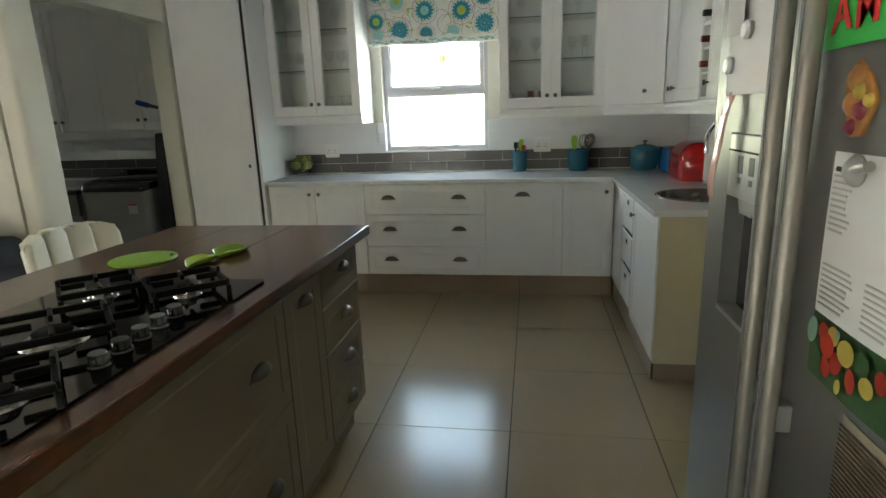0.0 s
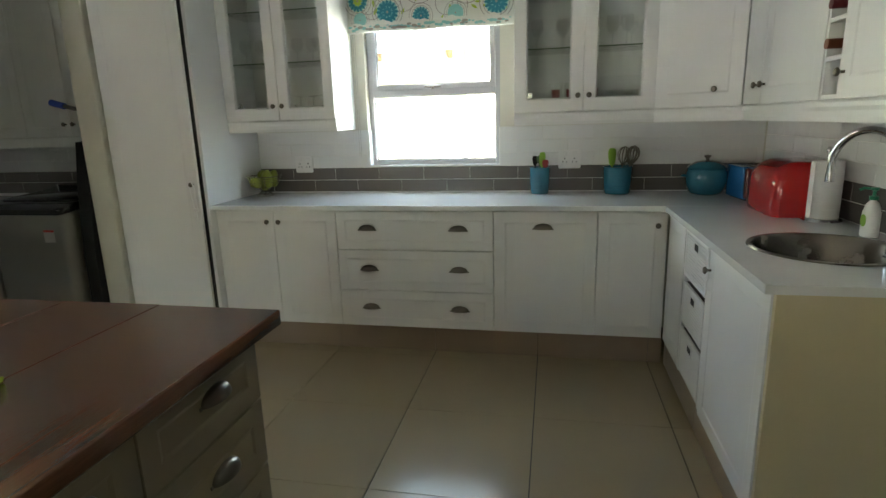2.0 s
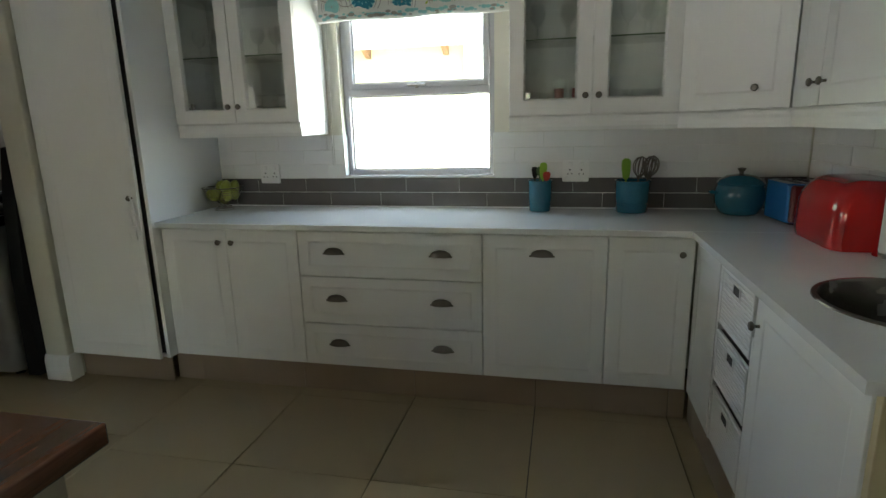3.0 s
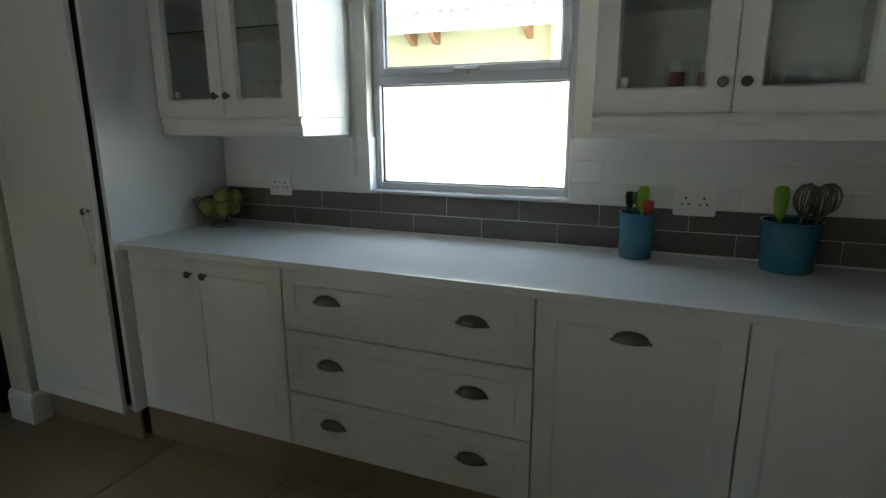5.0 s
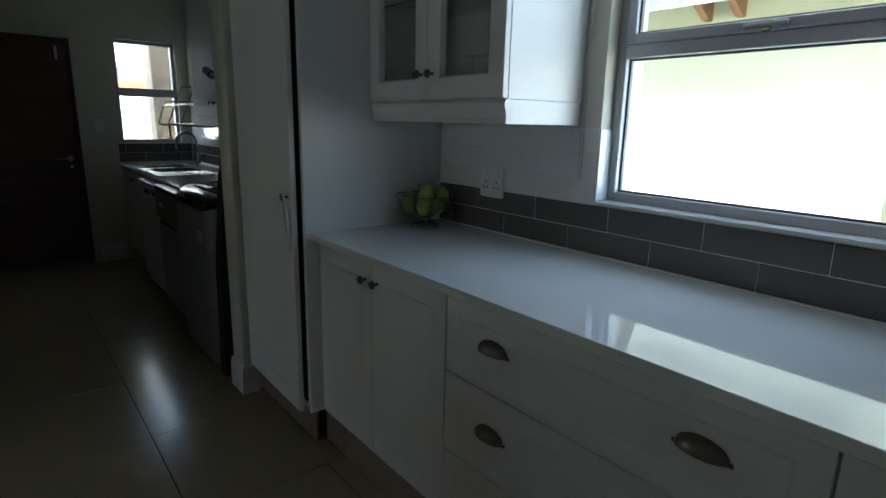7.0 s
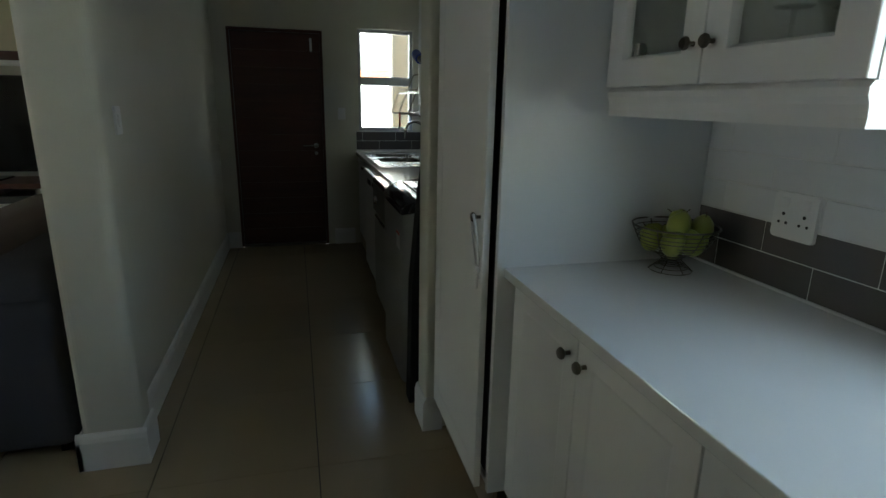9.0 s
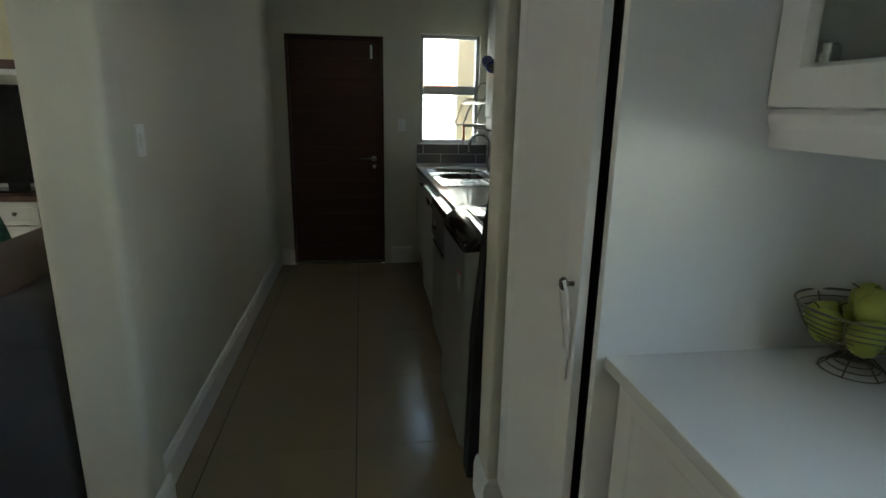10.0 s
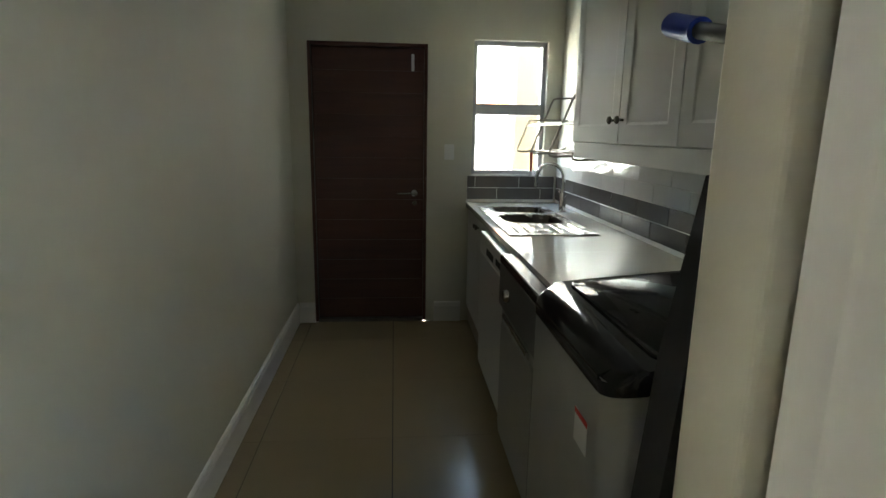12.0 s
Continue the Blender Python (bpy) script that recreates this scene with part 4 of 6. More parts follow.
base_unit(IX, 0, 90, 2.955, 3.262, 0.8, "beige narrow island pull-out with cup handle", [("door", 2.955, 3.262, 0.130, 0.868, [("cup", 3.112, 0.774)])], group="island units", name="island_cabinet", z0=0.128, z1=0.878, body=ISLAND, front=ISLAND)
base_unit(IX, 0, 90, 1.985, 2.955, 0.8, "beige wide island pot drawers under the hob", [
    ("drawer", 1.985, 2.955, 0.500, 0.868, [("cup", 2.16, 0.676), ("cup", 2.772, 0.679)]), ("drawer", 1.985, 2.955, 0.130, 0.500, [("cup", 2.16, 0.291), ("cup", 2.772, 0.291)])], group="island units", name="island_drawer_unit", z0=0.128, z1=0.878, body=ISLAND, front=ISLAND)
base_unit(IX, 0, 90, 1.10, 1.985, 0.8, "beige island cabinet with two doors", [
    ("door", 1.10, 1.54, 0.130, 0.868, [("knob", 1.50, 0.79)]), ("door", 1.54, 1.985, 0.130, 0.868, [("knob", 1.58, 0.79)])], group="island units", name="island_cabinet", z0=0.128, z1=0.878, body=ISLAND, front=ISLAND)
solo("island_kick", box(-1.51, -0.81, 1.14, 3.64, 0.0, 0.128), FLOORTILE, "beige tiled kick under the island", "kick board", kind="structure")
it = thing("island_worktop", (-1.2, 2.4, 0.88), "dark red-brown oiled wooden island top of wide planks", "worktop")
for xa, xb in ((-1.62, -1.34), (-1.34, -1.05), (-1.05, -0.70)):
    part("plank", box(xa + 0.0001, xb - 0.0001, 1.05, 3.722, 0.880, 0.920, 0.004 if xb > -0.8 or xa < -1.6 else 0.0006, 2), WORKWOOD, it)

# gas hob
HB = thing("gas_hob", (-1.09, 2.41, 0.92), "black glass gas hob with cast-iron grates on the island", "hob")
HX0, HX1, HY0, HY1, HZ = -1.33, -0.765, 2.05, 2.88, 0.927
part("glass_plate", prism(rounded(HX0, HX1, HY0, HY1, 0.015), 0.9202, HZ, 0.002), BLACKGLASS, HB)
for k in range(5):
    kx, ky = -0.818 - 0.006 * k, 2.302 + 0.067 * k
    kb = part("knob", lathe([(0, 0), (0.021, 0), (0.021, 0.004), (0.018, 0.007), (0.017, 0.026), (0.015, 0.029), (0, 0.029)], (kx, ky, HZ), 20), BLACKPLASTIC, HB, smooth=True)
    part("knob_cap", lathe([(0, 0), (0.0165, 0), (0.0155, 0.002), (0, 0.0025)], (kx, ky, HZ + 0.0285), 20), CAPGREY, kb, "dull grey cap of the hob knob")


def burner(x, y, r):
    b = part("burner", lathe([(0, 0), (r * 1.35, 0), (r * 1.3, 0.005), (r * 0.95, 0.007), (r * 0.92, 0.018), (r * 0.8, 0.020), (0, 0.020)], (x, y, HZ), 24), STEEL, HB, smooth=True)
    part("burner_cap", lathe([(0, 0.020), (r * 0.78, 0.020), (r * 0.8, 0.024), (r * 0.7, 0.028), (0, 0.029)], (x, y, HZ), 24), IRON, b, smooth=True)


def grate(x, y, h):
    """Cast-iron pan support: a deep flat-sided frame with four fingers reaching over the burner."""
    g = bmesh.new()
    cx, cy, x, y = x, y, 0.0, 0.0
    zt, w = HZ + 0.046, 0.006
    for sgn in (-1, 1):
        box(x - h, x + h, y + sgn * h - w, y + sgn * h + w, zt - 0.016, zt, 0.002, 1, bm=g)
        box(x + sgn * h - w, x + sgn * h + w, y - h + w, y + h - w, zt - 0.016, zt, 0.002, 1, bm=g)
        box(min(x + sgn * h, x + sgn * h * 0.32), max(x + sgn * h, x + sgn * h * 0.32), y - w * 0.8, y + w * 0.8, zt - 0.012, zt + 0.004, 0.002, 1, bm=g)
        box(x - w * 0.8, x + w * 0.8, min(y + sgn * h, y + sgn * h * 0.32), max(y + sgn * h, y + sgn * h * 0.32), zt - 0.012, zt + 0.004, 0.002, 1, bm=g)
        for sx in (-1, 1):
            box(x + sx * h - w, x + sx * h + w, y + sgn * h - w, y + sgn * h + w, HZ, zt - 0.015, 0.002, 1, bm=g)
        box(x + sgn * h * 0.99 - w * 0.8, x + sgn * h * 0.99 + w * 0.8, y - w, y + w, zt, zt + 0.018, 0.003, 1, bm=g)
    xf(g, Matrix.Translation((cx, cy, 0)) @ pose(0, 0, 0, 0, 0, 45))
    part("grate", g, IRON, HB, "black cast-iron pan grate")


for bx_, by_, br, h in ((-0.92, 2.735, 0.028, 0.088), (-1.155, 2.70, 0.034, 0.088), (-1.02, 2.41, 0.050, 0.105), (-0.885, 2.155, 0.034, 0.085), (-1.18, 2.155, 0.034, 0.085)):
    burner(bx_, by_, br)
    grate(bx_, by_, h)

# green tableware on the island
tr = thing("green_trivet", (-1.335, 3.112, 0.92), "flat round lime-green silicone mat on the island top", "trivet")
part("mat", xf(lathe([(0, 0.0002), (0.105, 0.0002), (0.110, 0.003), (0.108, 0.007), (0.100, 0.0085), (0, 0.0085)], n=40), Matrix.Translation((-1.335, 3.112, 0.92))), LIMESILICONE, tr, smooth=True)
# holes are near-black discs on the mat, their shade painted
for k in range(2):
    part("grip_hole", lathe([(0, 0), (0.007, 0), (0.007, 0.001), (0, 0.001)], (-1.335 + (0.085 if k == 0 else 0.075), 3.112 + (0.035 if k == 0 else 0.05), 0.9284), 10), SHADOWGAP, tr)
sr = thing("spoon_rest", (-1.06, 3.14, 0.92), "glossy lime-green ceramic spoon rest on the island top", "spoon rest")
sb = bmesh.new()
N, M = 28, 10
rows = []
for i in range(N + 1):
    s = i / N
    y = -0.135 + 0.27 * s
    w = 0.050 * math.sqrt(max(0.0, 1 - ((s - 0.72) / 0.285) ** 2)) if s > 0.5 else 0.0
    w2 = 0.036 * math.sqrt(max(0.0, 1 - ((s - 0.22) / 0.225) ** 2)) if s < 0.44 else 0.0
    w = max(w, w2, 0.017 if 0.3 < s < 0.6 else 0.0012)
    row = []
    for j in range(M + 1):
        q = -1 + 2 * j / M
        row.append(sb.verts.new((w * q, y, 0.006 + 0.020 * abs(q) ** 2.5 * min(1, w / 0.03) + (0.012 if 0.38 < s < 0.5 else 0) * (1 - abs(q)))))
    rows.append(row)
for a, b in zip(rows, rows[1:]):
    for j in range(M):
        sb.faces.new((a[j], a[j + 1], b[j + 1], b[j]))
ret = bmesh.ops.extrude_face_region(sb, geom=sb.faces[:])
for v in ret["geom"]:
    if isinstance(v, bmesh.types.BMVert):
        v.co.z -= 0.005
part("dish", xf(sb, Matrix.Translation((-1.066, 3.138, 0.920)) @ pose(0, 0, 0, 0, 0, -14)), GREEN, sr, smooth=True)

# ---- things on the worktop ----
CT = 0.908


def crock(x, y, r, h, label):
    own = thing("utensil_crock", (x, y, CT), label, "utensil jar", "teal crocks on the worktop")
    part("pot", lathe([(0, 0.002), (r * 0.86, 0.0), (r * 0.9, 0.004), (r * 0.97, h * 0.5), (r, h - 0.01), (r * 1.04, h - 0.006), (r * 1.04, h), (r * 0.95, h), (r * 0.93, h * 0.2), (0, h * 0.15)], (x, y, CT), 32), TEAL, own, smooth=True)
    for k, rr in enumerate((0.3, 0.55)):
        part("ring", lathe([(r * (0.93 + 0.05 * rr), h * rr - 0.002), (r * (0.952 + 0.05 * rr), h * rr), (r * (0.93 + 0.05 * rr), h * rr + 0.002)], (x, y, CT), 32), TEAL, own, smooth=True)
    return own


def utensil(x, y, z, lean, turn, length, head, mat, label, hw=0.022, hh=0.06):
    own = thing("kitchen_utensil", (x, y, z), label, "utensil", "utensils in the crocks")
    m = Matrix.Translation((x, y, z)) @ pose(0, 0, 0, 0, lean, turn)
    part("handle", xf(tube([(0, 0, 0), (0, 0, length)], 0.0045, 8), m), mat, own)
    if head == "blade":
        part("head", xf(lathe([(0, -0.004), (0.006, 0.0), (hw * 0.72, hh * 0.14), (hw * 0.95, hh * 0.45), (hw, hh * 0.75), (hw * 0.86, hh * 0.92), (hw * 0.5, hh * 0.985), (0, hh)], (0, 0, length - 0.004), 18, squash=(0.16, 1)), m), mat, own, smooth=True)
    elif head == "spoon":
        part("head", xf(lathe([(0, 0), (0.012, 0.008), (0.02, 0.028), (0.018, 0.048), (0, 0.058)], (0, 0, length - 0.004), 14, squash=(0.3, 1)), m), mat, own, smooth=True)
    else:
        w = bmesh.new()
        for k in range(6):
            a = math.pi * k / 6
            c, s = math.cos(a), math.sin(a)
            tube([(0.005 * c, 0.005 * s, length - 0.01)] + [(0.038 * math.sin(q) * c, 0.038 * math.sin(q) * s, length + 0.05 - 0.05 * math.cos(q)) for q in (0.5, 1.0, 1.5, 2.0, 2.5, 3.14)], 0.0024, 6, bm=w)
            tube([(-0.005 * c, -0.005 * s, length - 0.01)] + [(-0.038 * math.sin(q) * c, -0.038 * math.sin(q) * s, length + 0.05 - 0.05 * math.cos(q)) for q in (0.5, 1.0, 1.5, 2.0, 2.5, 3.14)], 0.0024, 6, bm=w)
        part("wires", xf(w, m), PEWTER, own, "thin whisk wires")


crock(-0.10, 6.04, 0.063, 0.165, "slim teal enamel crock holding small utensils")
utensil(-0.125, 6.04, CT + 0.035, -7, -75, 0.145, "blade", BLACKPLASTIC, "black spatula in the slim crock", 0.017, 0.06)
utensil(-0.105, 6.07, CT + 0.035, 3, -80, 0.15, "spoon", GREENVEG, "dark green spoon in the slim crock")
utensil(-0.09, 6.04, CT + 0.035, 5, -70, 0.135, "blade", LIMESILICONE, "green spatula in the slim crock", 0.021, 0.095)
utensil(-0.07, 6.03, CT + 0.035, 10, -80, 0.135, "blade", REDVEG, "red scraper in the slim crock", 0.020, 0.05)
crock(0.372, 6.035, 0.087, 0.165, "wide teal enamel crock holding whisks")
utensil(0.34, 6.03, CT + 0.035, -3, -70, 0.135, "blade", LIMESILICONE, "lime silicone spatula in the wide crock", 0.026, 0.11)
utensil(0.385, 6.05, CT + 0.035, 7, 10, 0.15, "whisk", PEWTER, "steel whisk in the wide crock")
utensil(0.41, 6.03, CT + 0.035, 13, -15, 0.16, "whisk", PEWTER, "steel balloon whisk in the wide crock")
utensil(0.43, 6.05, CT + 0.035, 10, 40, 0.145, "whisk", PEWTER, "steel sauce whisk in the wide crock")

def POTS(prof_):
    return [(0.88 * r, 1.32 * h) for r, h in prof_]


ck = thing("casserole_pot", (0.87, 5.985, CT), "round teal enamelled casserole with its lid on", "pot")
part("pot", lathe(POTS([(0, 0.003), (0.085, 0.0), (0.108, 0.010), (0.126, 0.040), (0.133, 0.070), (0.129, 0.098), (0.120, 0.112), (0, 0.105)]), (0.87, 5.985, CT), 40), TEAL, ck, smooth=True)
lid = part("lid", lathe(POTS([(0.123, 0.111), (0.125, 0.118), (0.112, 0.129), (0.075, 0.144), (0.03, 0.150), (0, 0.151)]), (0.87, 5.985, CT), 40), TEAL, ck, smooth=True)
part("lid_knob", lathe(POTS([(0, 0.15), (0.012, 0.15), (0.011, 0.158), (0.021, 0.166), (0.022, 0.172), (0, 0.175)]), (0.87, 5.985, CT), 18), PEWTER, lid, smooth=True)
for s in (-1, 1):
    part("side_grip", tube(arc((0.87 + s * 0.106, 5.985, CT + 0.108), 0.03, -90, 90, 8, (s, 0, 0.1), (0, 1, 0)), 0.008, 8), TEAL, ck, smooth=True)

to = thing("toaster", (1.03, 5.80, CT), "blue enamelled toaster with dark red end", "toaster")
tm = Matrix.Translation((1.06, 5.80, CT)) @ pose(0, 0, 0, 0, 0, 5)
part("body", xf(prism(rounded(-0.095, 0.085, -0.125, 0.125, 0.03), 0.012, 0.182, 0.022), tm), BLUE, to, smooth=True)
part("end_panel", xf(box(-0.092, 0.082, -0.140, -0.110, 0.014, 0.178, 0.013), tm), REDDARK, to, "dark red end cap of the toaster")
sl = box(-0.05, -0.022, -0.10, 0.10, 0.1815, 0.1835)
box(0.012, 0.04, -0.10, 0.10, 0.1815, 0.1835, bm=sl)
# slots not cut: near-black strips paint their shade
part("bread_slots", xf(sl, tm), SHADOWGAP, to)
part("lever", xf(box(-0.02, 0.02, -0.165, -0.148, 0.10, 0.115, 0.004), tm), BLACKPLASTIC, to)
part("foot", xf(box(-0.07, 0.06, -0.10, 0.10, 0.0, 0.013), tm), BLACKPLASTIC, to)

bb = thing("bread_bin", (1.03, 5.36, CT), "glossy red enamelled bread bin with rounded front", "bread bin")
prof = [(0.13, 0.0), (0.13, 0.222), (0.118, 0.236), (0.09, 0.245)] + [(-0.02 - 0.108 * math.sin(radians(a)), 0.137 + 0.108 * math.cos(radians(a))) for a in range(0, 91, 9)] + [(-0.132, 0.03), (-0.125, 0.0)]
bm = bmesh.new()
rings = []
for k in range(25):
    w = -0.19 + 0.38 * k / 24
    u = max(0.0, (abs(w) - 0.115) / 0.075)
    q = 1.0 - 0.24 * (1.0 - math.sqrt(max(0.0, 1.0 - u * u)))
    rings.append([bm.verts.new((0.13 + (x - 0.13) * (0.5 + 0.5 * q), z * q, w)) for x, z in prof])
for a, b in zip(rings, rings[1:]):
    for i in range(len(prof)):
        bm.faces.new((a[i], a[i - 1], b[i - 1], b[i]))
bm.faces.new(rings[0])
bm.faces.new(rings[-1][::-1])
bmesh.ops.recalc_face_normals(bm, faces=bm.faces[:])
BM = Matrix.Translation((1.075, 5.36, CT)) @ pose(0, 0, 0, 90, 0, 0)
part("body", xf(bm, BM), RED, bb, smooth=True)
part("base", box(0.968, 1.20, 5.20, 5.52, CT, CT + 0.008, 0.002, 1), RED, bb)

pt = thing("paper_towel_holder", (1.12, 5.10, CT), "white paper towel roll on an upright chrome holder", "paper towel")
part("base", lathe([(0, 0), (0.075, 0), (0.077, 0.004), (0.072, 0.012), (0, 0.014)], (1.12, 5.10, CT), 30), CHROME, pt, smooth=True)
part("roll", lathe([(0.02, 0.016), (0.06, 0.016), (0.0605, 0.02), (0.0605, 0.252), (0.058, 0.256), (0.02, 0.256)], (1.12, 5.10, CT), 36), TOWEL, pt, "white paper towel roll", True)
part("rod", lathe([(0, 0), (0.006, 0), (0.006, 0.29), (0.011, 0.295), (0.012, 0.306), (0.006, 0.316), (0, 0.318)], (1.12, 5.10, CT), 16), CHROME, pt, smooth=True)
part("loose_sheet", box(1.056, 1.0585, 5.06, 5.10, CT + 0.02, CT + 0.25, 0.0008, 1), TOWEL, pt)

sp = thing("soap_bottle", (1.145, 4.78, CT), "white soap pump bottle with green head and label", "soap dispenser")
part("bottle", lathe([(0, 0), (0.034, 0), (0.037, 0.005), (0.036, 0.06), (0.033, 0.10), (0.026, 0.122), (0.014, 0.134), (0.013, 0.14), (0, 0.14)], (1.145, 4.78, CT), 26, squash=(0.75, 1.0)), WHITEPLASTIC, sp, smooth=True)
gm = material("green_pump_plastic", (0.02, 0.22, 0.12), 0.3, var=0.05)
pm = lathe([(0, 0.138), (0.015, 0.138), (0.015, 0.152), (0.006, 0.154), (0.006, 0.172), (0.013, 0.174), (0.013, 0.184), (0, 0.186)], (1.145, 4.78, CT), 16)
tube([(1.145, 4.78, CT + 0.179), (1.12, 4.80, CT + 0.180), (1.108, 4.808, CT + 0.172)], 0.005, 8, bm=pm)
part("pump_head", pm, gm, sp, "green pump head", True)
part("front_label", lathe([(0.0372, 0.03), (0.0362, 0.095)], (1.145, 4.78, CT), 26, squash=(0.755, 1.005)), PAPER, sp)
part("label_leaf", xf(lathe([(0, 0), (0.021, 0), (0.021, 0.001), (0, 0.001)], n=14, squash=(1.1, 0.9)), Matrix.Translation((1.1176, 4.775, CT + 0.062)) @ pose(0, 0, 0, 0, -90, 0)), LIMESILICONE, sp)
# fruit bowl
FX, FYB, FS = -1.965, 5.975, 0.80
fb = thing("fruit_bowl", (FX, FYB, CT), "spiral wire pedestal fruit bowl full of green pears", "fruit bowl")
FSM = Matrix.Translation((FX, FYB, CT)) @ Matrix.Diagonal((FS, FS, 0.92, 1)) @ Matrix.Translation((-FX, -FYB, -CT))
for k in range(9):
    s = k / 8
    r, z = 0.062 + 0.083 * s ** 0.6, 0.062 + 0.082 * s ** 1.5
    part("bowl_ring", xf(tube([(FX + r * math.cos(2 * math.pi * i / 36), FYB + r * math.sin(2 * math.pi * i / 36), CT + z) for i in range(36)], 0.0014 if k < 8 else 0.003, 6, closed=True), FSM), PEWTER, fb)
for k in range(7):
    s = k / 6
    r = 0.030 + 0.045 * abs(s - 0.55) ** 1.3 * 2
    part("foot_ring", xf(tube([(FX + r * math.cos(2 * math.pi * i / 28), FYB + r * math.sin(2 * math.pi * i / 28), CT + 0.0025 + 0.058 * s) for i in range(28)], 0.0016, 6, closed=True), FSM), PEWTER, fb)
rw = bmesh.new()
for k in range(6):
    a = 2 * math.pi * k / 6
    c, s = math.cos(a), math.sin(a)
    tube([(FX + 0.075 * c, FYB + 0.075 * s, CT + 0.002), (FX + 0.03 * c, FYB + 0.03 * s, CT + 0.038), (FX + 0.062 * c, FYB + 0.062 * s, CT + 0.062), (FX + 0.115 * c, FYB + 0.115 * s, CT + 0.09), (FX + 0.145 * c, FYB + 0.145 * s, CT + 0.144)], 0.002, 6, bm=rw)
part("ribs", xf(rw, FSM), PEWTER, fb)
spots = [(0.0, 0.0, 0.074), (0.075, 0.02, 0.098), (-0.07, 0.03, 0.098), (0.02, 0.08, 0.1), (-0.02, -0.078, 0.1), (0.065, -0.055, 0.1), (-0.07, -0.045, 0.1), (0.01, 0.01, 0.148), (0.055, 0.065, 0.145), (-0.05, 0.055, 0.145), (0.04, -0.02, 0.15)]
pear_prof = [(0, 0), (0.018, 0.002), (0.034, 0.015), (0.039, 0.032), (0.035, 0.050), (0.026, 0.064), (0.019, 0.075), (0.010, 0.082), (0, 0.084)]
for k, (dx, dy, dz) in enumerate(spots):
    own = thing("pear", (FX + dx, FYB + dy, CT + dz), "plump green pear in the wire bowl", "pear", "pears in the bowl")
    m = FSM @ Matrix.Translation((FX + dx, FYB + dy, CT + dz)) @ pose(0, 0, 0, random.uniform(-50, 50), random.uniform(-50, 50), random.uniform(0, 360)) @ Matrix.Translation((0, 0, -0.036))
    part("flesh", xf(lathe(pear_prof, n=20), m), PEAR, own, smooth=True)
    part("stalk", xf(tube([(0, 0, 0.082), (0.002, 0, 0.092), (0.006, 0, 0.100)], 0.0016, 6), m), STALK, own)


def socket(x, z, w=0.125, h=0.115):
    own = thing("power_socket", (x, 6.135, z), "white double wall socket with switches over the worktop", "socket", "wall sockets")
    part("plate", prism(rounded(-w / 2, w / 2, -h / 2, h / 2, 0.008), 0, 0.010, 0.003, m=Matrix.Translation((x, 6.1395, z)) @ pose(0, 0, 0, 90, 0, 0)), WHITEPLASTIC, own)
    for s in (-1, 1):
        part("rocker", box(x + s * 0.03 - 0.012, x + s * 0.03 + 0.012, 6.126, 6.132, z + 0.022, z + 0.045, 0.003), WHITEPLASTIC, own)
        # pin holes as near-black discs, shade by colour alone
        for dx, dz, r in ((0, 0.004, 0.0045), (-0.011, -0.018, 0.0038), (0.011, -0.018, 0.0038)):
            part("pin_hole", lathe([(0, 0), (r, 0), (r, 0.002), (0, 0.002)], (x + s * 0.03 + dx, 6.128, z + dz), 10, "y"), SHADOWGAP, own)


socket(-1.734, 1.105)
socket(0.085, 1.115, 0.14, 0.12)

# blind chain beside the window
ch = bmesh.new()
z = 2.0
while z > 1.16:
    lathe([(0, -0.0022), (0.0022, 0), (0, 0.0022)], (-1.305, 6.13, z), 6, bm=ch)
    lathe([(0, -0.0022), (0.0022, 0), (0, 0.0022)], (-1.318, 6.132, z), 6, bm=ch)
    z -= 0.0055
tube([(-1.305, 6.13, 2.0), (-1.305, 6.13, 1.16), (-1.3115, 6.131, 1.15), (-1.318, 6.132, 1.16), (-1.318, 6.132, 2.0)], 0.0008, 5, bm=ch)
solo("blind_chain", ch, STEEL, "fine bead chain hanging beside the window", "chain")

# ---- printed roman blind ----
bl = thing("roman_blind", (-0.8, 6.09, 1.935), "raised cream roman blind with teal and lime flowers", "blind")
BX0, BX1 = -1.33, -0.267
fab = bmesh.new()
path = [(6.098, 2.46), (6.096, 2.10), (6.092, 2.02), (6.082, 1.985), (6.078, 1.962), (6.085, 1.945), (6.097, 1.940), (6.104, 1.955), (6.108, 2.0)]
cols = 40
grid = [[fab.verts.new((BX0 + (BX1 - BX0) * i / cols, y + 0.0025 * math.sin(i * 0.7 + z * 9) + 0.002 * math.sin(i * 1.9), z + 0.004 * math.sin(i * 0.35 + y * 40) * (1 if z < 1.99 else 0))) for y, z in path] for i in range(cols + 1)]
for a, b in zip(grid, grid[1:]):
    for k in range(len(path) - 1):
        fab.faces.new((a[k], b[k], b[k + 1], a[k + 1]))
part("fabric", fab, LINEN, bl, smooth=True)
part("head_rail", box(BX0, BX1, 6.085, 6.13, 2.44, 2.48, 0.003), WHITEPLASTIC, bl)
fold = bmesh.new()
tube([(BX0 + 0.003, 6.083, 1.983), (-0.9, 6.080, 1.982), (BX1 - 0.003, 6.083, 1.984)], 0.004, 6, bm=fold)
part("fold_batten", fold, LINEN, bl)


